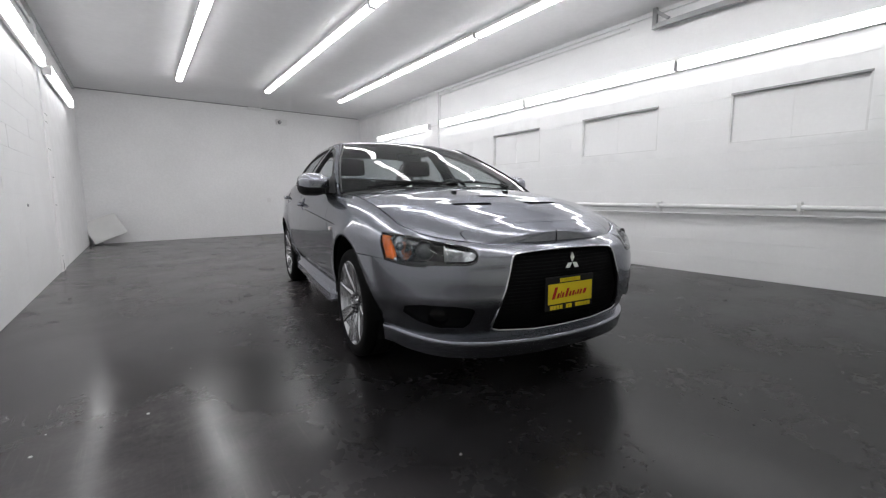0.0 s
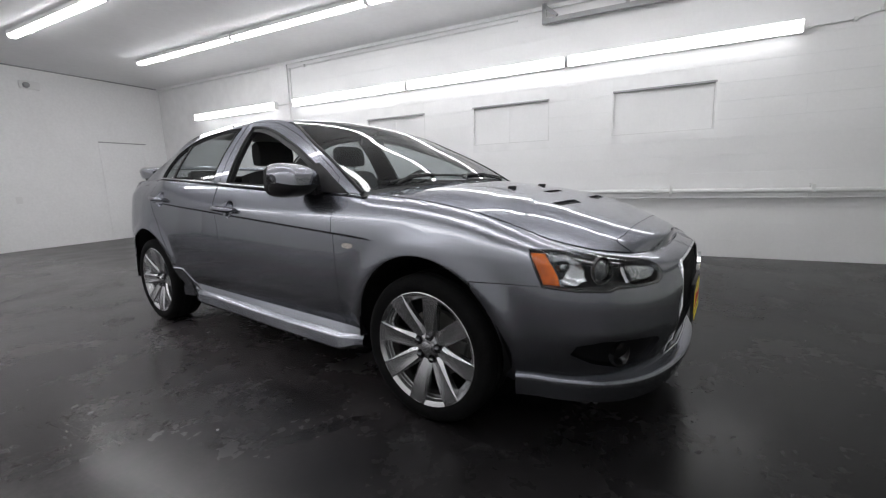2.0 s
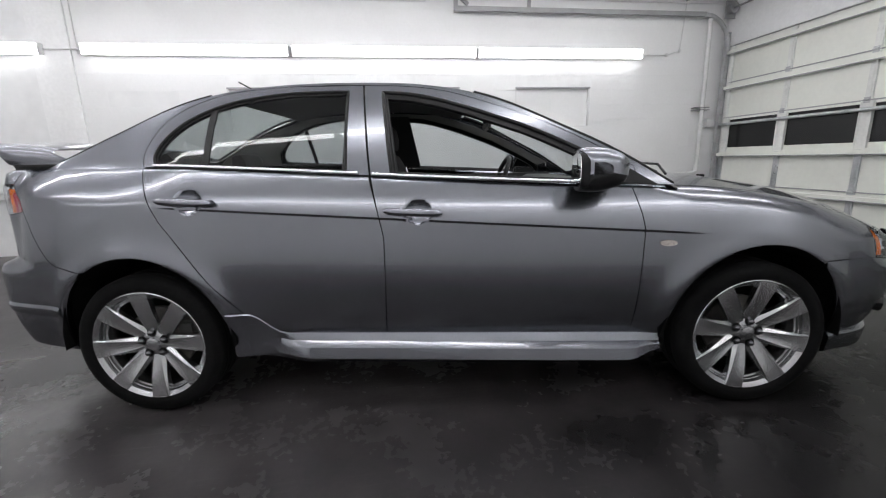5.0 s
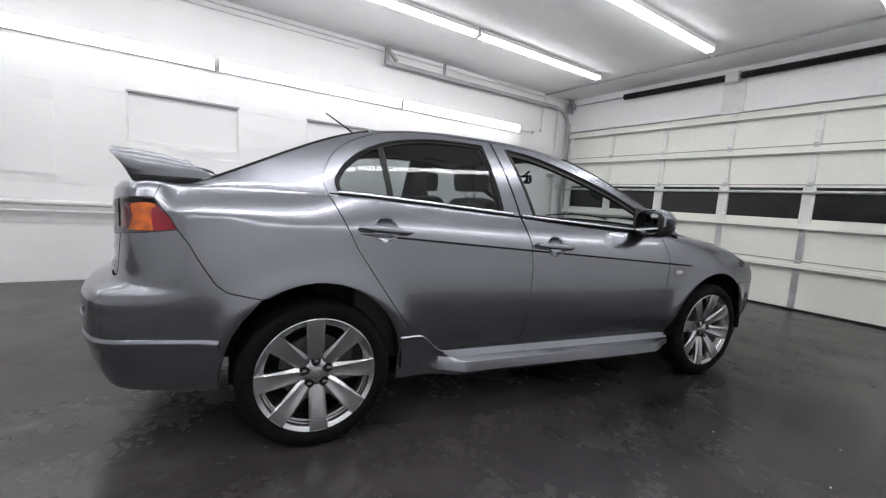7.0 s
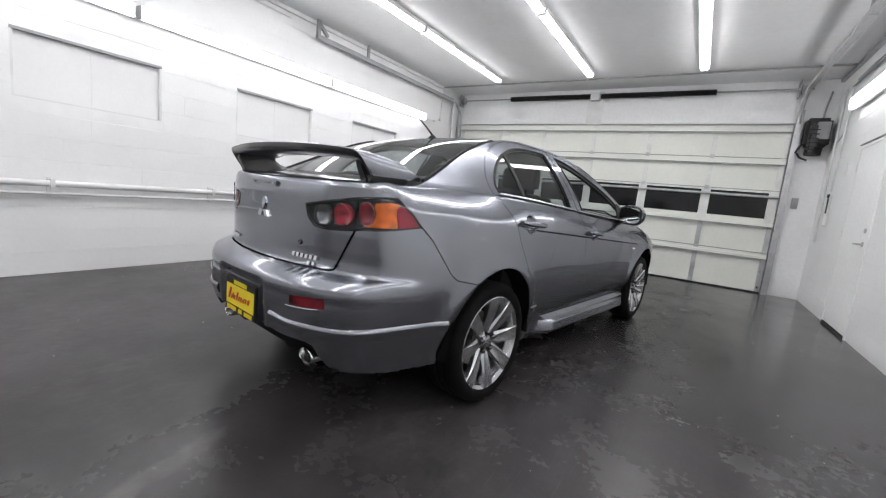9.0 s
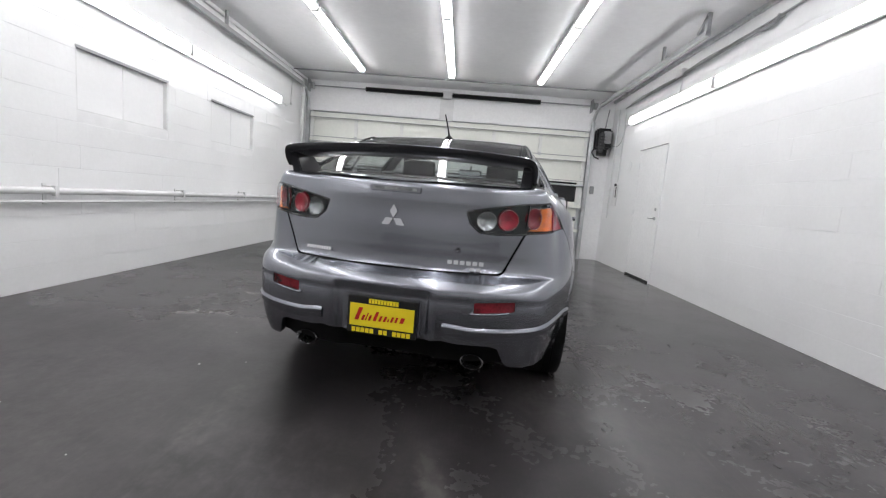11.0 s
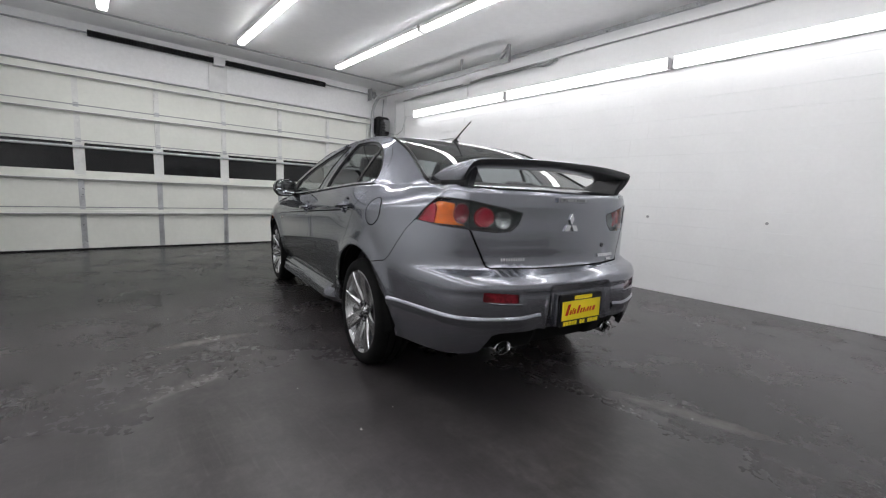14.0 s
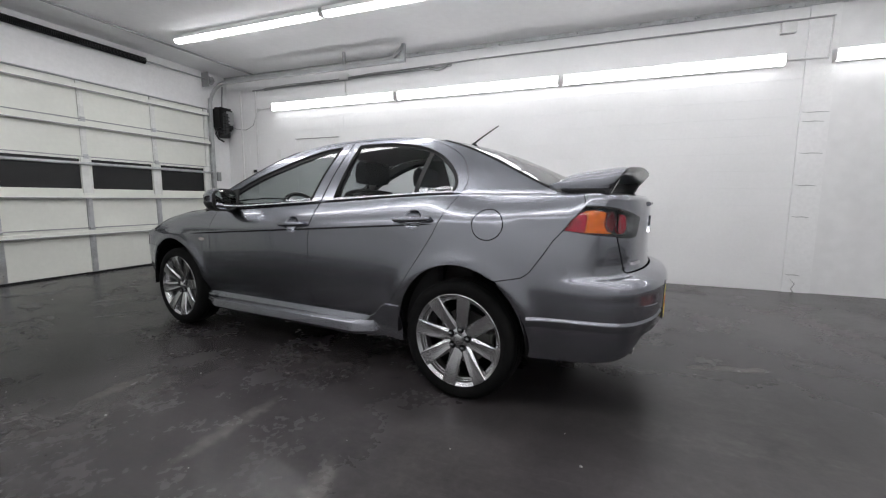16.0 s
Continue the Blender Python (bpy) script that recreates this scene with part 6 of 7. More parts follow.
    for k, (x, z) in enumerate(path):
        x0, z0 = path[max(k - 1, 0)]
        x1, z1 = path[min(k + 1, len(path) - 1)]
        l = math.hypot(x1 - x0, z1 - z0)
        nx, nz = (z1 - z0) / l, -(x1 - x0) / l
        low = float(np.clip((1.214 - z) / 0.092, 0, 1)) if abs(x) > 0.5 else 0.0
        wide = float(smooth(0.25, 0.58, abs(x)))
        front = -1.885 + 0.075 * wide + 0.045 * low + 0.125 * low ** 2.4
        back = -2.115 + 0.035 * wide + 0.075 * low
        rings.append([bm.verts.new((x + nx * tn, front + (back - front) * px, z + nz * tn + 0.030 * (px - 0.70) * (1 - low))) for px, tn in prof])
    n = len(prof)
    for a, b in zip(rings, rings[1:]):
        for k in range(n):
            bm.faces.new((a[k], a[(k + 1) % n], b[(k + 1) % n], b[k]))
    bm.faces.new(rings[0])
    bm.faces.new(rings[-1][::-1])
    # trailing face and underside split off, coloured dark like the floor they mirror
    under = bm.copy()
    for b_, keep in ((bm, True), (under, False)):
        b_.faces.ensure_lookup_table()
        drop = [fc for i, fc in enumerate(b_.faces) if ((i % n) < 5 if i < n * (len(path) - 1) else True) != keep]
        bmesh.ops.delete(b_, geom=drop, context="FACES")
    part("wing_blade", bm, M_PAINT, wing, smooth=True, crisp=35)
    part("wing_underside", under, M_WINGDARK, wing, "wing underside with the dark floor's reflection in its colour", smooth=True)
    for sd in (1, -1):
        bm = bmesh.new()
        side = [(-1.75, 1.06), (-1.76, 1.115), (-1.86, 1.180), (-2.03, 1.190), (-2.042, 1.17), (-1.985, 1.06)]
        ra = [bm.verts.new((sd * 0.588, y, z)) for y, z in side]
        rb_ = [bm.verts.new((sd * (0.535 + 0.012 * (z > 1.1)), y, z)) for y, z in side]
        bm.faces.new(ra)
        bm.faces.new(rb_[::-1])
        for i in range(len(side)):
            bm.faces.new((ra[i], ra[(i + 1) % len(side)], rb_[(i + 1) % len(side)], rb_[i]))
        part("wing_stand", bm, M_WINGDARK, wing, bevel=0.006)
        part("wing_foot", box((min(sd * 0.54, sd * 0.594), -1.985, 1.06), (max(sd * 0.54, sd * 0.594), -1.77, 1.112)), M_BLACK, wing, "black gasket under the stand", bevel=0.004)
        part("foot_tip", box((min(sd * 0.545, sd * 0.604), -1.768, 1.06), (max(sd * 0.545, sd * 0.604), -1.665, 1.116)), M_PAINT, wing, bevel=0.010)


def build_top():
    s0, s1 = 0.975, s_at(2.125)
    lead = flowing([(1, 2.302), (0.95, 2.262), (0.86, 2.20), (0.72, s1 - 0.004), (0.4, s1), (0.0, s1 + 0.002)], 4)
    lead = lead + [(-a, b) for a, b in lead[-2::-1]]
    hood = [(-1, s0), (1, s0), (1, s_at(1.75))] + lead + [(-1, s_at(1.75))]
    vents = [[(-0.15, s_at(1.545)), (0.15, s_at(1.545)), (0.13, s_at(1.585)), (-0.13, s_at(1.585))],
             [(0.16, s_at(1.755)), (0.52, s_at(1.735)), (0.50, s_at(1.785)), (0.20, s_at(1.815))]]
    vents.append([(-a, b) for a, b in vents[1]])
    patch("hood", hood, deck, M_PAINT, CAR, outward=(0, 0, 1), gap=0.003, rim=0.015, scale=(0.72, 1), step=0.015, label="body-coloured hood with three vents", holes=vents)
    for v in vents:
        n = new("hood_vent")
        n.parent = CAR
        patch("vent_floor", v, deck, M_BLACK, n, outward=(0, 0, 1), off=-0.022, gap=-0.004, rim=0, scale=(0.72, 1), step=0.02)
        for k in (0.35, 0.7):
            p0, p1 = [v[0][i] + (v[3][i] - v[0][i]) * k for i in (0, 1)], [v[1][i] + (v[2][i] - v[1][i]) * k for i in (0, 1)]
            line = deck(np.linspace(p0[0], p1[0], 8), np.linspace(p0[1], p1[1], 8))
            part("vent_slat", tube([(q[0], q[1], q[2] - 0.010) for q in line], 0.005, 6), M_BLACK, n, smooth=True)
    patch("nose_panel", lead[::-1] + [(1, S_NOSE - 0.004), (-1, S_NOSE - 0.004)], deck, M_PAINT, CAR, outward=(0, 0, 1), gap=0.0015, rim=0.012, scale=(0.5, 1), step=0.014)
    patch("cowl", [(-1, 0.93), (1, 0.93), (1, 0.972), (-1, 0.972)], lambda u, y: over(u, y) - np.stack([0 * u, 0 * u, 0.012 + 0 * u], -1), M_BLACK, CAR, outward=(0, 0, 1), gap=0, rim=0, scale=(0.72, 1), label="black plastic cowl")
    patch("windshield", [(-0.985, 0.945), (0.985, 0.945), (0.985, 0.125), (-0.985, 0.125)], over, M_SCREEN, CAR, outward=(0, 1, 1), gap=0, rim=0, scale=(0.62, 1), step=0.035, label="tinted windshield glass").visible_shadow = False
    for sd in (1, -1):
        tube_on("screen_seal", [(0.985, y) for y in np.linspace(0.95, 0.12, 20)], over, 0.008, M_BLACK, CAR, sd)
        tube_on("screen_seal", [(0.975, y) for y in np.linspace(-1.06, -1.74, 20)], over, 0.008, M_BLACK, CAR, sd)
    patch("roof", [(-1, 0.118), (1, 0.118), (1, -1.045), (-1, -1.045)], over, M_PAINT, CAR, outward=(0, 0, 1), gap=0.0, rim=0.01, scale=(0.55, 1), step=0.035, label="body-coloured roof")
    patch("headlining", [(-0.97, 0.10), (0.97, 0.10), (0.97, -1.03), (-0.97, -1.03)], over, M_LINER, CAR, outward=(0, 0, 1), off=-0.03, gap=0.0, rim=0, scale=(0.55, 1), step=0.06)
    patch("rear_window", [(-0.975, -1.06), (0.975, -1.06), (0.975, -1.735), (-0.975, -1.735)], over, M_SCREEN, CAR, outward=(0, -1, 1), gap=0, rim=0, scale=(0.6, 1), step=0.035, label="tinted rear window glass").visible_shadow = False
    patch("rear_cowl", [(-1, -1.74), (1, -1.74), (1, -1.835), (-1, -1.835)], over, M_BLACK, CAR, outward=(0, 0, 1), gap=0, rim=0.01, scale=(0.6, 1), step=0.03)
    # aerial
    an = new("antenna")
    an.parent = CAR
    p = over(np.array([0.0]), np.array([-0.97]))[0]
    bm = lathe([(0.0, 0.030), (0.012, 0.022), (0.022, 0.010), (0.024, 0.0005)], 16, "z", (0, p[1], p[2] - 0.003))
    part("antenna_base", bm, M_BLACK, an, smooth=True)
    part("antenna_rod", tube([(0, p[1], p[2] + 0.015), (0, p[1] - 0.06, p[2] + 0.055), (0, p[1] - 0.185, p[2] + 0.125)], [0.007, 0.005, 0.0035], 8), M_BLACK, an, smooth=True)
    # wipers
    for x0, x1 in ((0.10, -0.56), (0.62, 0.04)):
        w = new("wiper")
        w.parent = CAR
        pts = []
        for t in np.linspace(0, 1, 10):
            x = x0 + (x1 - x0) * t
            u = x / float(cabin_x(0.90, 0.99))
            q = over(np.array([u]), np.array([0.925 - 0.018 * math.sin(math.pi * t)]))[0]
            pts.append((x, q[1], q[2] + 0.008))
        part("wiper_blade", tube(pts, 0.006, 6), M_BLACK, w)
        mid = pts[5]
        part("wiper_arm", tube([(x0, pts[0][1] + 0.045, pts[0][2] - 0.012), (x0 * 0.7 + mid[0] * 0.3, mid[1] + 0.025, mid[2]), (mid[0], mid[1], mid[2] + 0.006)], 0.006, 6), M_BLACK, w)
    # washer jets on the hood
    for x in (-0.20, 0.20):
        q = deck(np.array([x / 0.75]), np.array([1.40]))[0]
        part("washer_jet", box((q[0] - 0.012, q[1] - 0.02, q[2] - 0.004), (q[0] + 0.012, q[1] + 0.02, q[2] + 0.010)), M_BLACK, CAR, bevel=0.003)


def build_wheels():
    w = new("wheel")
    w.parent = CAR
    # built round the x axis, outer face at +x
    R, rim = WHEEL_R, 0.247
    prof = [(-0.095, rim - 0.004), (-0.105, rim + 0.016), (-0.108, R - 0.035), (-0.098, R - 0.012), (-0.080, R - 0.002)]
    for gx in (-0.045, 0.0, 0.045):
        prof += [(gx - 0.006, R), (gx - 0.004, R - 0.007), (gx + 0.004, R - 0.007), (gx + 0.006, R)]
    prof += [(0.080, R - 0.002), (0.098, R - 0.012), (0.108, R - 0.035), (0.106, rim + 0.016), (0.095, rim - 0.004)]
    part("tyre", lathe(prof, 72, "x"), M_RUBBER, w, "black low-profile tyre", smooth=True)
    part("rim", lathe([(-0.095, rim), (-0.09, rim - 0.012), (-0.06, rim - 0.04), (0.030, rim - 0.040), (0.040, rim - 0.036), (0.058, rim - 0.034), (0.060, rim - 0.026), (0.070, rim - 0.023), (0.072, rim - 0.020)], 72, "x"), M_SILVER, w, "silver alloy rim", smooth=True, crisp=25)
    part("rim_lip", lathe([(0.068, rim - 0.0215), (0.084, rim - 0.0175), (0.088, rim - 0.016), (0.098, rim - 0.003), (0.1005, rim + 0.001), (0.0985, rim + 0.0045), (0.092, rim + 0.0045)], 72, "x"), M_SILVER, w, "bright outer lip", smooth=True, crisp=25)
    part("brake_disc", lathe([(0.0, 0.05), (0.0, 0.148), (-0.022, 0.148), (-0.022, 0.05)], 40, "x", closed=True), M_DISC, w, "steel brake disc", smooth=False)
    part("wheel_back", lathe([(-0.03, 0.0005), (-0.03, rim - 0.04)], 40, "x"), M_SHELL, w)
    bm = bmesh.new()
    add_box(bm, (-0.045, 0.085, -0.075), (0.022, 0.165, 0.075))
    part("brake_caliper", bm, M_CALIPER, w, bevel=0.012)
    part("hub", lathe([(0.02, 0.072), (0.048, 0.072), (0.058, 0.066), (0.064, 0.056), (0.066, 0.036), (0.070, 0.034), (0.070, 0.0005)], 40, "x"), M_SILVER, w, smooth=True)
    # eight spokes: a flat face that widens to the lip, bevelled flanks that widen to the hub
    bm = bmesh.new()
    rows = []
    for k in range(11):
        t = k / 10
        r = 0.046 + (rim - 0.002 - 0.046) * t
        hf = 0.0125 + 0.0255 * t ** 0.85
        hb = hf + 0.017 * (1 - t) ** 1.2 + 0.003
        face = 0.062 + 0.040 * math.sin(t * 1.45)
        dish = 0.0025 * math.sin(math.pi * t)
        deep = face - 0.036 + 0.010 * (1 - t)
        rows.append([bm.verts.new(c) for c in ((deep, -hb, r), (face - 0.012 + 0.008 * t, -hb + 0.001, r), (face, -hf, r), (face - dish, -hf * 0.35, r), (face - dish, hf * 0.35, r), (face, hf, r),
                                               (face - 0.012 + 0.008 * t, hb - 0.001, r), (deep, hb, r))])
    for a, b in zip(rows, rows[1:]):
        for k in range(7):
            bm.faces.new((a[k], a[k + 1], b[k + 1], b[k]))
        bm.faces.new((a[7], a[0], b[0], b[7]))
    bm.faces.new(rows[0])
    bm.faces.new(rows[-1][::-1])
    me = part("spoke", bm, M_SILVER, w, smooth=True, crisp=20)
    for k in range(1, 8):
        o = new("spoke", me.data)
        o.parent = w
        o.matrix_basis = Matrix.Rotation(2 * math.pi * k / 8, 4, "X")
    nut = part("lug_nut", lathe([(0.050, 0.0135), (0.076, 0.0135), (0.081, 0.011), (0.084, 0.006), (0.0845, 0.0005)], 12, "x", (0, 0, 0.053)), M_NUT, w, "dark chrome lug nut", smooth=True)
    sock_ = part("lug_socket", lathe([(0.0665, 0.0205), (0.0675, 0.0195), (0.0655, 0.0135)], 16, "x", (0, 0, 0.053)), M_SHELL, w)
    for k in range(1, 5):
        for src in (nut, sock_):
            o = new(src.name.split(".")[0], src.data)
            o.parent = w
            o.matrix_basis = Matrix.Rotation(2 * math.pi * k / 5, 4, "X")
    part("centre_cap", lathe([(0.070, 0.030), (0.077, 0.028), (0.079, 0.018), (0.080, 0.0005)], 28, "x"), M_SILVER, w, smooth=True)
    spin = {(1, 1): -11, (1, -1): 3, (-1, 1): 10, (-1, -1): -10}
    TRACK = 0.757
    def kids(m):
        made = {}
        for o in (w, *w.children):
            c = o.copy()
            scene.collection.objects.link(c)
            made[o] = c
            if o is not w:
                c.parent = made[w]
        made[w].parent = CAR
        made[w].matrix_basis = m
        return made[w]
    for (sx, sy), a in spin.items():
        m = Matrix.Translation((sx * TRACK, sy * WHEEL_Y, 0.3225)) @ (Matrix.Rotation(math.pi, 4, "Z") if sx < 0 else Matrix.Identity(4)) @ Matrix.Rotation(radians(a), 4, "X")
        if (sx, sy) == (1, 1):
            w.matrix_basis = m
        else:
            kids(m)


def build_cabin():
    # floor pan and firewalls
    part("floor_pan", box((-0.74, -1.60, 0.24), (0.74, 1.70, 0.28)), M_SHELL, CAR)
    part("firewall", box((-0.70, 0.86, 0.26), (0.70, 0.90, 0.93)), M_SHELL, CAR)
    part("rear_bulkhead", box((-0.70, -1.66, 0.26), (0.70, -1.62, 1.02)), M_SHELL, CAR)
    part("nose_core", box((-0.42, 1.75, 0.28), (0.42, 2.10, 0.66)), M_SHELL, CAR)
    part("tail_core", box((-0.50, -1.96, 0.36), (0.50, -1.70, 0.98)), M_SHELL, CAR)
    bm = box((-0.66, -1.70, 1.00), (0.66, -1.30, 1.045))
    part("parcel_shelf", bm, M_SEAT, CAR, bevel=0.01)
    # dashboard
    bm = bmesh.new()
    rows = []
    for x in np.linspace(-0.72, 0.72, 25):
        hood = 0.035 * math.exp(-((x + 0.34) / 0.17) ** 2)
        ring = [(0.93, 0.90), (0.86, 0.955), (0.70, 0.965 + hood * 0.6), (0.55, 0.955 + hood), (0.47, 0.92 + hood * 0.7), (0.45, 0.80), (0.50, 0.62), (0.9, 0.55)]
        rows.append([bm.verts.new((x, y + 0.10 * (1 - (x / 0.72) ** 2) * (1 if y > 0.8 else 0.3), z)) for y, z in ring])
    for a, b in zip(rows, rows[1:]):
        for k in range(8):
            bm.faces.new((a[k], a[(k + 1) % 8], b[(k + 1) % 8], b[k]))
    bm.faces.new(rows[0])
    bm.faces.new(rows[-1][::-1])
    part("dashboard", bm, M_DASH, CAR, "dark grey dashboard", smooth=True)
    # steering wheel on the left side
    sw = new("steering_wheel")
    sw.parent = CAR
    m = Matrix.Translation((-0.35, 0.36, 0.93)) @ Matrix.Rotation(radians(-25), 4, "X")
    bm = bmesh.new()
    ring = [(0.185 * math.cos(a), 0, 0.185 * math.sin(a)) for a in np.linspace(0, 2 * math.pi, 41)]
    add_tube(bm, ring, 0.016, 8, caps=False)
    bmesh.ops.transform(bm, matrix=m, verts=bm.verts)
    part("wheel_rim", bm, M_BLACK, sw, smooth=True)
    bm = box((-0.17, -0.012, -0.02), (0.17, 0.02, 0.03))
    add_box(bm, (-0.06, -0.03, -0.07), (0.06, 0.03, 0.06))
    add_box(bm, (-0.025, -0.01, -0.17), (0.025, 0.015, -0.06))
    bmesh.ops.transform(bm, matrix=m, verts=bm.verts)
    part("wheel_hub", bm, M_BLACK, sw)

    def cushion(name, parent, w, prof, x, mat=M_SEAT, n=9, puff=0.02):
        bm = bmesh.new()
        rows = []
        for k in range(n):
            t = 2 * k / (n - 1) - 1
            sh = 1 - 0.10 * abs(t) ** 4
            cy, cz = np.mean([p[0] for p in prof]), np.mean([p[1] for p in prof])
            rows.append([bm.verts.new((x + t * w / 2, cy + (p[0] - cy) * sh, cz + (p[1] - cz) * sh)) for p in prof])
        for a, b in zip(rows, rows[1:]):
            for k in range(len(prof)):
                bm.faces.new((a[k], a[(k + 1) % len(prof)], b[(k + 1) % len(prof)], b[k]))
        bm.faces.new(rows[0])
        bm.faces.new(rows[-1][::-1])
        return part(name, bm, mat, parent, smooth=True)

    for x in (-0.36, 0.36):
        st = new("front_seat")
        st.parent = CAR
        tagged(st, "charcoal fabric front seat")
        cushion("seat_cushion", st, 0.50, [(0.25, 0.50), (0.22, 0.56), (-0.20, 0.53), (-0.25, 0.46), (-0.2, 0.36), (0.2, 0.38)], x)
        cushion("backrest", st, 0.48, [(-0.20, 0.50), (-0.24, 0.80), (-0.30, 1.08), (-0.33, 1.13), (-0.40, 1.12), (-0.41, 1.0), (-0.36, 0.7), (-0.32, 0.46)], x)
        cushion("headrest", st, 0.26, [(-0.325, 1.165), (-0.315, 1.23), (-0.33, 1.305), (-0.37, 1.33), (-0.42, 1.31), (-0.43, 1.22), (-0.415, 1.16)], x)
        for dx in (-0.05, 0.05):
            part("headrest_post", tube([(x + dx, -0.365, 1.10), (x + dx, -0.375, 1.19)], 0.007, 8), M_CHROME, st)
    bench = new("rear_bench")
    bench.parent = CAR
    tagged(bench, "charcoal fabric rear bench")
    cushion("seat_cushion", bench, 1.24, [(-0.62, 0.52), (-0.66, 0.58), (-1.12, 0.54), (-1.16, 0.44), (-0.7, 0.36)], 0, n=13)
    cushion("backrest", bench, 1.24, [(-1.08, 0.50), (-1.16, 0.80), (-1.30, 1.05), (-1.36, 1.06), (-1.38, 0.9), (-1.26, 0.46)], 0, n=13)
    for x in (-0.36, 0.36):
        cushion("headrest", bench, 0.27, [(-1.30, 1.05), (-1.31, 1.13), (-1.34, 1.165), (-1.40, 1.15), (-1.41, 1.05)], x)
    rv = new("rear_view_mirror")
    rv.parent = CAR
    bm = box((-0.115, 0.245, 1.262), (0.115, 0.27, 1.325))
    part("mirror_shell", bm, M_BLACK, rv, bevel=0.01)
    part("mirror_glass", box((-0.105, 0.2405, 1.27), (0.105, 0.2445, 1.317)), M_MIRROR, rv)
    part("mirror_arm", tube([(0, 0.262, 1.31), (0, 0.32, 1.36)], 0.010, 8), M_BLACK, rv)
    for sd in (1, -1):
        part("door_card", box((min(sd * 0.70, sd * 0.765), -1.15, 0.34), (max(sd * 0.70, sd * 0.765), 0.80, 0.985)), M_DASH, CAR)
        patch("pillar_cover", [(-0.43, 1.06), (-0.43, 1.42), (-0.25, 1.42), (-0.19, 1.06)], cabin, M_DASH, CAR, sd, off=-0.03, rim=0, gap=0)
        patch("rail_cover", [(0.80, 1.07), (0.5, 1.22), (0.22, 1.345), (-0.05, 1.42), (-0.5, 1.445), (-0.95, 1.42), (-1.25, 1.34), (-1.6, 1.18), (-1.72, 1.10), (-1.27, 1.09), (-1.26, 1.18), (-1.1, 1.325), (-0.93, 1.385), (-0.55, 1.418), (-0.15, 1.40), (0.10, 1.335), (0.36, 1.24), (0.6, 1.12), (0.72, 1.05)], cabin, M_LINER, CAR, sd, off=-0.022, rim=0, gap=0)


for sd in (1, -1):
    build_side(sd)
build_front()
build_rear()
build_top()
build_wheels()
build_cabin()


# ---------------------------------------------------------------- fittings on the walls and the ceiling
# heating pipe along the west wall, with its riser by the door
pipe = thing("heating_pipe", (XW, 0, 0), label="white painted pipe run along the wall with riser", category="pipe")
bm = tube([(0.09, -7.6, 0.83), (0.09, 0.0, 0.815), (0.09, 4.44, 0.79)], 0.028, 12)
part("pipe_run", bm, M_PIPE, pipe, smooth=True)
part("pipe_run", tube([(0.07, -7.6, 0.745), (0.07, 4.3, 0.715)], 0.013, 10), M_PIPE, pipe, smooth=True)
part("pipe_elbow", tube([(0.09, 4.40, 0.79), (0.09, 4.47, 0.795), (0.09, 4.505, 0.83), (0.09, 4.51, 0.90)], 0.034, 12), M_PIPE, pipe, smooth=True)
part("pipe_riser", tube([(0.09, 4.51, 0.86), (0.09, 4.50, 3.02)], 0.030, 12), M_PIPE, pipe, smooth=True)
for y in (-6.4, -4.9, -3.4, -2.0, -0.6, 0.95, 2.35, 3.7):
    bm = box((-0.002, y - 0.014, 0.70), (0.012, y + 0.014, 0.87))
    add_box(bm, (0.0, y - 0.012, 0.845), (0.10, y + 0.012, 0.855))
    add_box(bm, (0.088, y - 0.016, 0.775), (0.122, y + 0.016, 0.86))
    part("pipe_clip", bm, M_PIPE, pipe)
for z in (1.72, 1.755):
    part("pipe_clip", box((0.0, 4.39, z), (0.125, 4.60, z + 0.012)), M_GREYPAINT, pipe)

# pilasters between the block wall and the plain wall
tagged(part("trim_west", box((XW, -4.34, 0), (XW + 0.035, -3.92, ZC)), M_WALL), "flat white painted pilaster", "trim", kind="structure")
tagged(part("trim_east", box((XE - 0.02, -4.05, 0), (XE, -3.78, ZC)), M_WALL), "flat white painted pilaster with cracks", "trim", kind="structure")
crack = thing("wall_crack", (XE - 0.021, -3.9, 0), label="short dark cracks in the painted pilaster", category="crack")
for z, w in ((2.05, 0.24), (1.95, 0.20), (1.60, 0.22), (1.24, 0.20), (0.88, 0.16), (0.20, 0.14)):
    bm = tube([(0.0, 0.10 - w, z), (0.001, 0.10 - w * 0.6, z + 0.008), (0.001, 0.10 - w * 0.3, z + 0.004), (0.0, 0.10, z + 0.012)], [0.002, 0.005, 0.004, 0.0015], 5)
    part("crack_line", bm, M_GREYPAINT, crack)
part("crack_line", tube([(0.0, 0.05, 0.16), (0.001, 0.0, 0.10), (0.0, 0.03, 0.04), (0.0, 0.01, 0.002)], [0.002, 0.005, 0.005, 0.008], 5), M_GREYPAINT, crack)

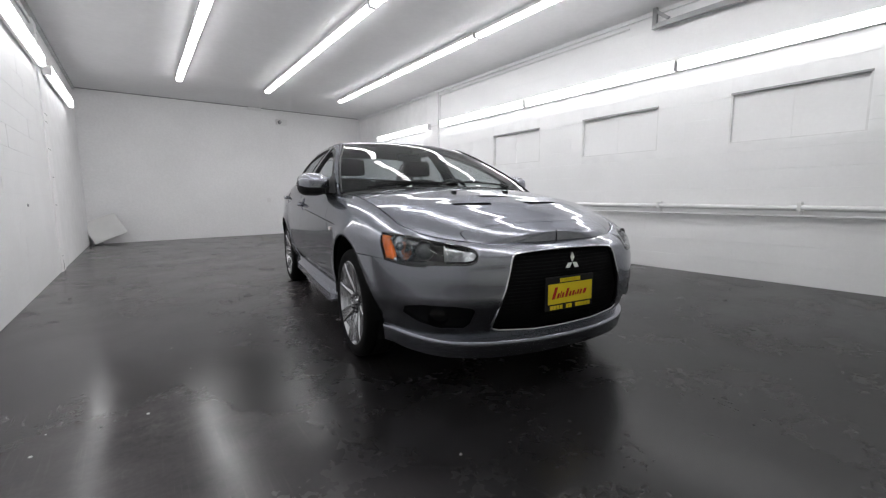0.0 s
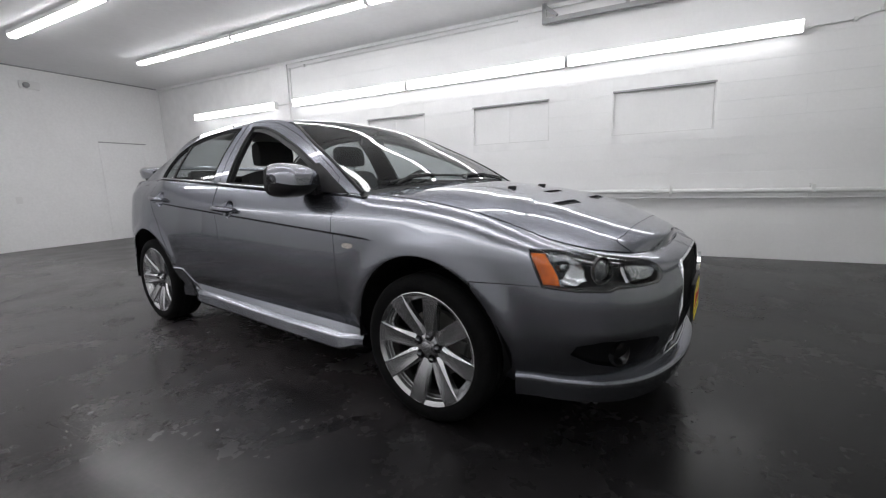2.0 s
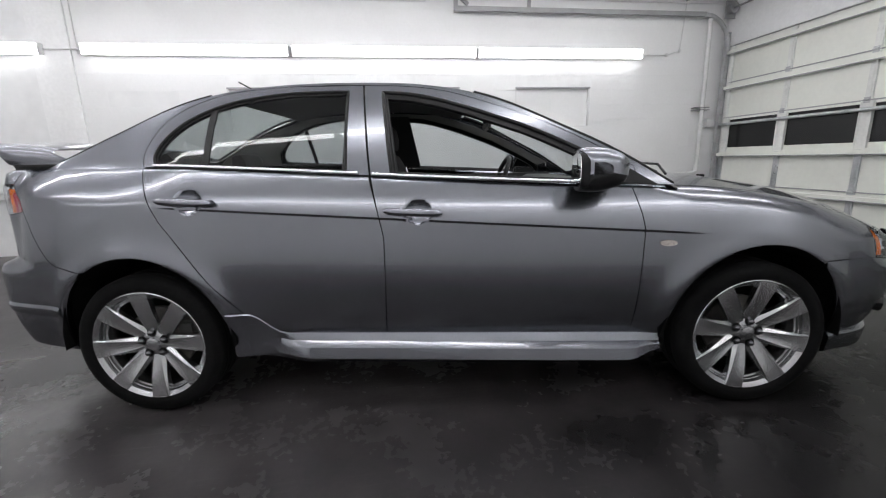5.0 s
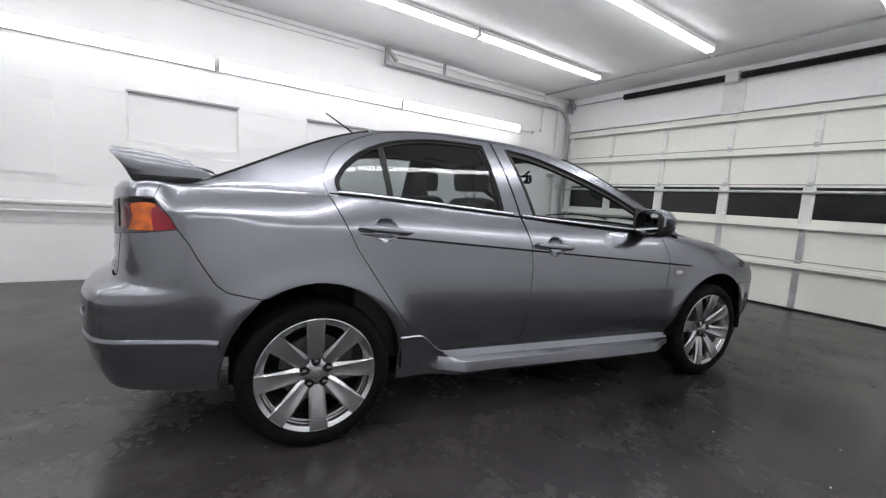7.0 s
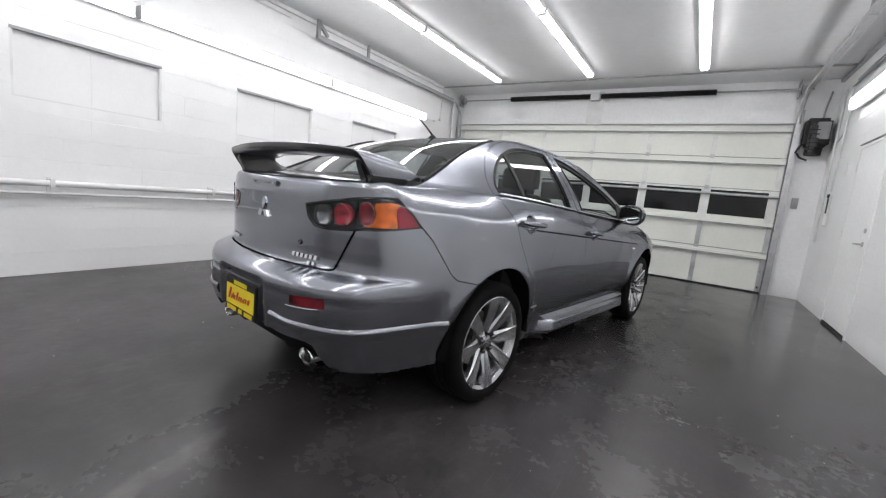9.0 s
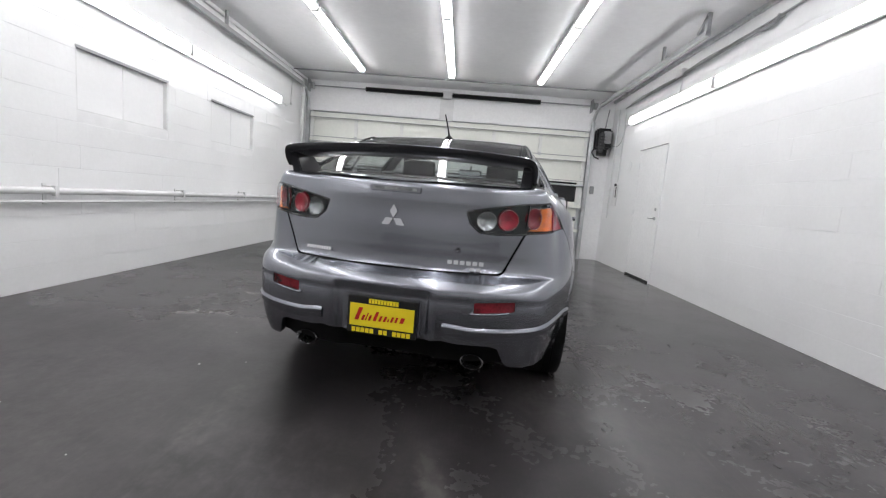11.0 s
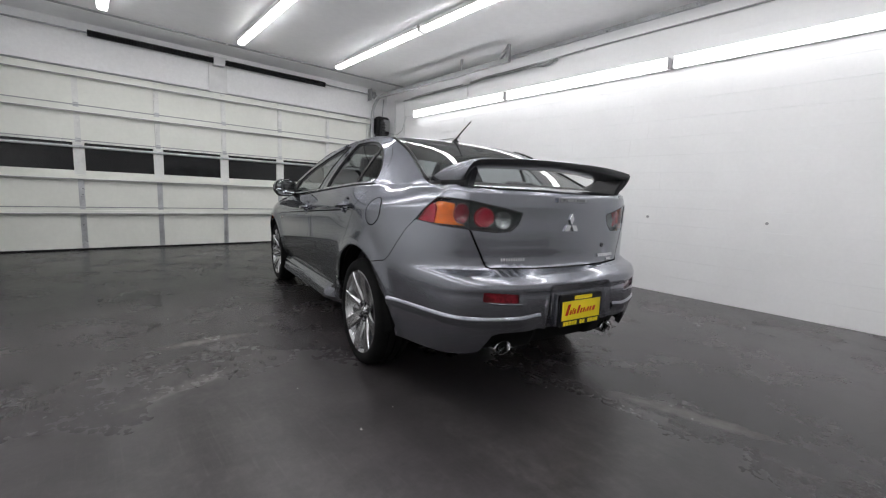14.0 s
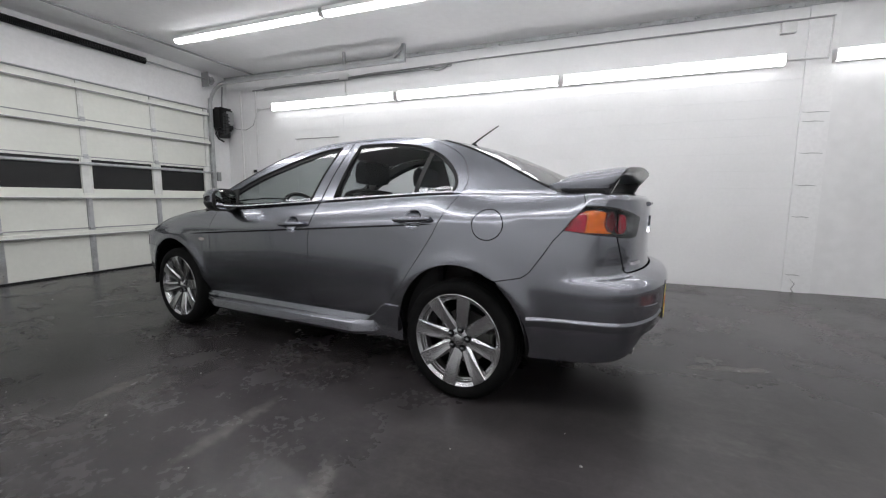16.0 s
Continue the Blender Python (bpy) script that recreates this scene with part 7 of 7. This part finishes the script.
# conduits
for name, pts, r, lab in (
        ("conduit", [(XW + 0.02, -3.85, 2.45), (XW + 0.02, -3.85, 3.10), (XW + 0.02, -3.5, 3.12), (XW + 0.02, 0.4, 3.13)], 0.009, "thin painted conduit high on the wall"),
        ("conduit", [(XW + 0.02, 3.5, 2.49), (XW + 0.02, 3.9, 2.50), (XW + 0.02, 4.1, 2.56), (XW + 0.02, 4.15, 3.2)], 0.008, "thin painted conduit from the strip light"),
        ("conduit", [(XW + 0.05, -4.20, 2.50), (XW + 0.05, -3.78, 2.50)], 0.009, "short painted conduit between strip lights"),
        ("conduit", [(XE - 0.02, 4.2, 2.96), (XE - 0.02, 2.4, 2.99), (XE - 0.02, 0.0, 3.05), (XE - 0.02, -4.0, 3.06)], 0.011, "dark conduit high along the wall"),
        ("conduit", [(XE - 0.02, -3.60, 2.64), (XE - 0.02, -3.98, 2.63)], 0.012, "short painted conduit between strip lights"),
        ("conduit", [(XE - 0.02, -3.98, 2.63), (XE - 0.02, -3.99, 3.06)], 0.010, "short painted conduit stub between boxes"),
        ("conduit", [(XE - 0.02, 2.25, 2.72), (XE - 0.02, 2.25, 3.0)], 0.012, "short painted conduit stub between boxes"),
        ("conduit", [(XE - 0.02, 4.15, 2.95), (XE - 0.02, 4.15, 1.60)], 0.011, "painted conduit down the wall"),
        ("conduit", [(XE - 0.02, 4.50, 3.0), (XE - 0.02, 4.50, 1.45), (XE - 0.02, 4.50, 0.9)], 0.014, "painted conduit beside the door"),
        ("conduit", [(XW + 0.05, 4.12, 3.215), (-0.3, 4.14, 3.215), (XE - 0.05, 4.12, 3.215)], 0.014, "grey conduit across the ceiling"),
        ("conduit", [(XE - 0.02, 3.75, 2.64), (XE - 0.02, 4.10, 2.62), (XE - 0.02, 4.15, 2.5)], 0.008, "thin painted conduit from the strip light")):
    dark = "dark" in lab
    c = thing(name, pts[0], label=lab, category="conduit")
    o = Vector(pts[0])
    part("tube", tube([Vector(p) - o for p in pts], r, 8), M_GREYPAINT if dark or "grey" in lab else M_PIPE, c, smooth=True)
    for p in pts[1:-1]:
        q = Vector(p) - o
        part("clip", box((q.x - 0.02, q.y - 0.015, q.z - 0.02), (q.x + 0.02, q.y + 0.015, q.z + 0.02)), M_PIPE, c, bevel=0.004)

# loose bundle of cables that sags under the east conduit
cb = thing("cable_bundle", (XE - 0.045, 0, 0), label="loose grey cables tied along the conduit", category="cable")
for k in range(4):
    pts = []
    for i in range(22):
        y = 3.9 - 3.5 * i / 21
        z = 2.985 + 0.0155 * (3.9 - y) - 0.018 * abs(math.sin(1.9 * y + k)) - 0.012 * k
        pts.append((0.006 * math.sin(3 * y + 2 * k), y, z))
    part("cable", tube(pts, 0.006, 6), M_GREYPAINT, cb, smooth=True)
part("cable", tube([(0, 0.75, 2.99), (-0.01, 0.62, 2.96), (0, 0.50, 2.985), (0, 0.46, 3.03)], 0.02, 8), M_GREYPAINT, cb, smooth=True)

# small boxes
for name, lo, hi, mt, lab in (
        ("junction_box", (XE - 0.06, -3.66, 2.92), (XE, -3.52, 3.04), M_PIPE, "white painted junction box on the wall"),
        ("junction_box", (XE - 0.07, 2.17, 2.96), (XE, 2.33, 3.06), M_PIPE, "white painted junction box on the conduit"),
        ("junction_box", (XE - 0.05, 2.21, 2.69), (XE, 2.29, 2.76), M_FIXTURE, "small white box over the strip light"),
        ("light_switch", (XE - 0.02, 3.62, 1.78), (XE, 3.72, 1.92), M_FIXTURE, "small white wall box"),
        ("switch_box", (XW, 4.62, 1.48), (XW + 0.07, 4.74, 1.60), M_PIPE, "white painted switch box beside the riser"),
        ("wall_switch", (2.80, YG - 0.03, 1.36), (2.88, YG, 1.52), M_GREYPAINT, "grey door push-button on the jamb"),
        ("outlet", (-0.62, YB, 0.84), (-0.53, YB + 0.012, 0.96), M_FIXTURE, "white wall socket plate")):
    b = thing(name, lo, label=lab, category=name.replace("_", " "))
    d = Vector(hi) - Vector(lo)
    part("case", box((0, 0, 0), d), mt, b, bevel=0.005)
    nx = 0.5 * d.x
    part("screw", lathe([(0.0, 0.006), (0.003, 0.004), (0.003, 0.0005)], 8, "z", (d.x / 2, d.y / 2, d.z)), M_GALV, b)

# notice holder with a pen
nh = thing("notice_holder", (XE - 0.002, 4.22, 1.15), label="white paper holder with hanging pen on the wall", category="notice holder")
part("backing", box((-0.014, -0.10, 0.0), (0.0, 0.10, 0.40)), M_CARDBOARD, nh, bevel=0.003)
part("pocket", box((-0.04, -0.09, 0.0), (-0.015, 0.09, 0.16)), M_FIXTURE, nh, bevel=0.004)
part("clip", box((-0.03, -0.04, 0.37), (-0.015, 0.04, 0.42)), M_BLACK, nh, bevel=0.004)
part("pen", tube([(-0.03, -0.07, 0.36), (-0.03, -0.08, 0.12)], 0.007, 8), M_BLACK, nh)


# side door in the east wall
md = thing("door_1", (XE, 2.84, 0), label="closed flush white side door with lever handle", category="door", kind="structure")
part("leaf", box((-0.010, -0.425, 0.035), (0.0, 0.425, 2.034)), M_WALL, md, bevel=0.002)
part("door_frame", box((-0.0125, -0.465, 0.0), (0.0, -0.428, 2.07)), M_WALL, md)
part("door_frame", box((-0.0125, 0.428, 0.0), (0.0, 0.465, 2.07)), M_WALL, md)
part("door_frame", box((-0.0125, -0.428, 2.036), (0.0, 0.428, 2.07)), M_WALL, md)
part("drip_edge", box((-0.03, -0.44, 2.072), (0.0, 0.44, 2.082)), M_GREYPAINT, md, "dark steel drip edge")
part("threshold", box((-0.02, -0.428, 0.0), (0.0, 0.428, 0.028)), M_BLACK, md)
bm = lathe([(0.0, 0.026), (-0.010, 0.026), (-0.012, 0.010), (-0.05, 0.010), (-0.05, 0.0005)], 16, "x", (-0.012, -0.36, 0.98))
add_tube(bm, [(-0.058, -0.36, 0.98), (-0.058, -0.25, 0.98)], 0.009, 8)
part("door_handle", bm, M_GALV, md, "steel lever handle", smooth=True)
part("lock", lathe([(0.0, 0.024), (-0.012, 0.022), (-0.014, 0.0005)], 16, "x", (-0.012, -0.36, 1.12)), M_GALV, md, smooth=True)
for z in (0.25, 1.05, 1.82):
    part("hinge", tube([(-0.020, 0.428, z - 0.05), (-0.020, 0.428, z + 0.05)], 0.007, 8), M_WALL, md)

# painted-over door in the back wall
bd = thing("door_2", (-2.36, YB, 0), label="painted-over white door in the back wall", category="door", kind="structure")
part("leaf", box((-0.40, 0.0, 0.01), (0.40, 0.008, 1.985)), M_WALL, bd)
part("head_strip", box((-0.44, 0.0, 1.995), (0.44, 0.022, 2.012)), M_GREYPAINT, bd)
part("door_frame", box((-0.44, 0.0, 0.0), (-0.405, 0.014, 1.99)), M_WALL, bd)
part("door_frame", box((0.405, 0.0, 0.0), (0.44, 0.014, 1.99)), M_WALL, bd)

# alarm unit high on the back wall
al = thing("alarm_unit", (-1.0, YB, 2.93), label="small white alarm unit on the back wall", category="alarm")
part("case", box((-0.14, 0.0, -0.07), (0.14, 0.06, 0.07)), M_FIXTURE, al, bevel=0.012)
part("lamp_head", lathe([(0.05, 0.05), (0.10, 0.045), (0.115, 0.03), (0.118, 0.0005)], 20, "y", (0.06, 0, -0.01)), M_GREYPAINT, al, smooth=True)
cl = thing("ceiling_box", (-0.35, YB + 0.02, 3.16), label="small white box under the ceiling", category="junction box")
part("case", box((-0.16, 0, 0), (0.16, 0.05, 0.07)), M_FIXTURE, cl, bevel=0.006)
tagged(part("trim_south", box((XW, YB, ZC - 0.02), (XE, YB + 0.012, ZC - 0.001)), M_GREYPAINT), "thin dark strip along the ceiling edge", "trim", kind="structure")
for x in (XW + 0.001, XE - 0.041):
    tagged(part("trim_ceiling", box((x, YB + 0.012, ZC - 0.05), (x + 0.04, YG - 0.002, ZC - 0.001)), M_GALV if x > 0 else M_WALL), "strip along the ceiling edge", "trim", kind="structure")

# loose board leaning in the corner
lb = thing("leaning_board", (2.78, YB + 0.02, 0), label="loose white board leaning against the back wall", category="board")
bm = box((-0.30, 0, 0), (0.30, 0.018, 0.52), Matrix.Translation((-0.06, 0.25, 0.125)) @ Matrix.Rotation(radians(26), 4, "X") @ Matrix.Rotation(radians(24), 4, "Y"))
part("board", bm, M_CARDBOARD, lb, bevel=0.002)
part("offcut", box((0.10, 0.05, 0), (0.28, 0.16, 0.14)), M_GREYPAINT, lb, bevel=0.006)

# anchors and spots on the east wall
for y, z in ((-2.21, 0.90), (-1.04, 0.89)):
    a = thing("wall_anchor", (XE, y, z), label="small dark bolt sticking out of the wall", category="bolt", group="wall bolts")
    part("bolt", lathe([(0.0, 0.016), (-0.012, 0.014), (-0.014, 0.0005)], 10, "x"), M_GREYPAINT, a)

# patched rectangle on the west wall
tagged(part("window_4", box((XW, -3.62, 1.11), (XW + 0.010, -2.79, 1.84)), M_BLOCK), "plastered-over window patch on the wall", "window", kind="structure")


# ---------------------------------------------------------------- concrete blocks of the two side walls
def block_mesh(ly, lz, depth, sx):
    bm = box((0, -ly / 2, -lz / 2), (depth * sx, ly / 2, lz / 2))
    f = [f for f in bm.faces if f.calc_center_median().x * sx > depth * 0.9]
    bmesh.ops.bevel(bm, geom=[e for e in f[0].edges if abs(e.verts[0].co.z - e.verts[1].co.z) < 1e-5], offset=0.0014, segments=1, affect="EDGES")
    bmesh.ops.recalc_face_normals(bm, faces=bm.faces)
    me = bpy.data.meshes.new("block")
    bm.to_mesh(me)
    bm.free()
    me.materials.append(M_BLOCK)
    return me


def build_blocks(wall, x, sx, y0, y1, holes):
    L, H, G, GV = 0.406, 0.2025, 0.0022, 0.0
    depth = 0.0018
    full = block_mesh(L - GV, H - G, depth, sx)
    cache = {}
    rest = bmesh.new()
    rng = random.Random(4)
    count = 0
    for r in range(16):
        z = (r + 0.5) * H
        off = 0.0 if r % 2 else L / 2
        k = 0
        y = y0 - off
        while y < y1 - 0.02:
            a, b = max(y, y0), min(y + L, y1)
            y += L
            if b - a < 0.05:
                continue
            za, zb = z - H / 2, min(z + H / 2, ZC - 0.002)
            segs = [(a, b)]
            for ha, hb, hz0, hz1 in holes:
                if zb - 0.01 > hz0 and za + 0.01 < hz1:
                    nxt = []
                    for p, q in segs:
                        if q <= ha or p >= hb:
                            nxt.append((p, q))
                        else:
                            if ha - p > 0.03:
                                nxt.append((p, ha))
                            if q - hb > 0.03:
                                nxt.append((hb, q))
                    segs = nxt
            for p, q in segs:
                w, h = q - p, zb - za
                key = (round(w, 3), round(h, 3))
                if r < 13 and count < 300:
                    me = full if abs(w - L) < 1e-3 and abs(h - H) < 1e-3 else cache.get(key)
                    if me is None:
                        me = cache[key] = block_mesh(w - GV, h - G, depth, sx)
                    o = new("block", me)
                    o.parent = wall
                    proud = rng.uniform(0.0008, 0.0022) if rng.random() < 0.22 else rng.uniform(-0.0005, 0.0)
                    o.matrix_basis = Matrix.Translation((x + sx * proud, (p + q) / 2, (za + zb) / 2)) @ Matrix.Rotation(rng.uniform(-0.003, 0.003), 4, "Y")
                    count += 1
                else:
                    dx = sx * (depth - rng.uniform(0, 0.0002))
                    add_box(rest, (min(x, x + dx), p + GV / 2, za + G / 2), (max(x, x + dx), q - GV / 2, zb - G / 2))
    tagged(part("blocks", rest, M_BLOCK, wall), kind="stuff")


build_blocks(wall_west, XW, 1, -3.92, YG - 0.002, [(a, b, WIN_Z0, WIN_Z1) for a, b in WINDOWS[1:]] + [(-3.62, -2.79, 1.11, 1.84)])
build_blocks(wall_east, XE, -1, -3.78, YG - 0.002, [(2.37, 3.31, 0.0, 2.09)])


# small pale crumbs scattered on the floor
M_GRIT = material("pale_grit", (0.42, 0.41, 0.40), 0.8, var=0.3, var_scale=40)


def build_crumbs():
    rnd = random.Random(11)
    bm = bmesh.new()
    for k in range(60):
        x, y = rnd.uniform(XW + 0.3, XE - 0.3), rnd.uniform(-4.6, YG - 0.4)
        if abs(x - 0.2) < 0.9 and abs(y) < 2.2:
            x += 1.3 * (1 if x > 0.2 else -1)
        r = rnd.choice((0.003, 0.004, 0.005, 0.007))
        n = rnd.randint(5, 7)
        h = r * rnd.uniform(0.25, 0.6)
        lo = [bm.verts.new((x + r * rnd.uniform(0.6, 1.2) * math.cos(2 * math.pi * i / n), y + r * rnd.uniform(0.6, 1.4) * math.sin(2 * math.pi * i / n), 0.0)) for i in range(n)]
        hi = [bm.verts.new((x + (v.co.x - x) * 0.7, y + (v.co.y - y) * 0.7, h)) for v in lo]
        bm.faces.new(hi)
        for i in range(n):
            bm.faces.new((lo[i], lo[(i + 1) % n], hi[(i + 1) % n], hi[i]))
    tagged(part("floor_crumbs", bm, M_GRIT), "small pale crumbs of grit scattered on floor", "grit", kind="stuff")


build_crumbs()
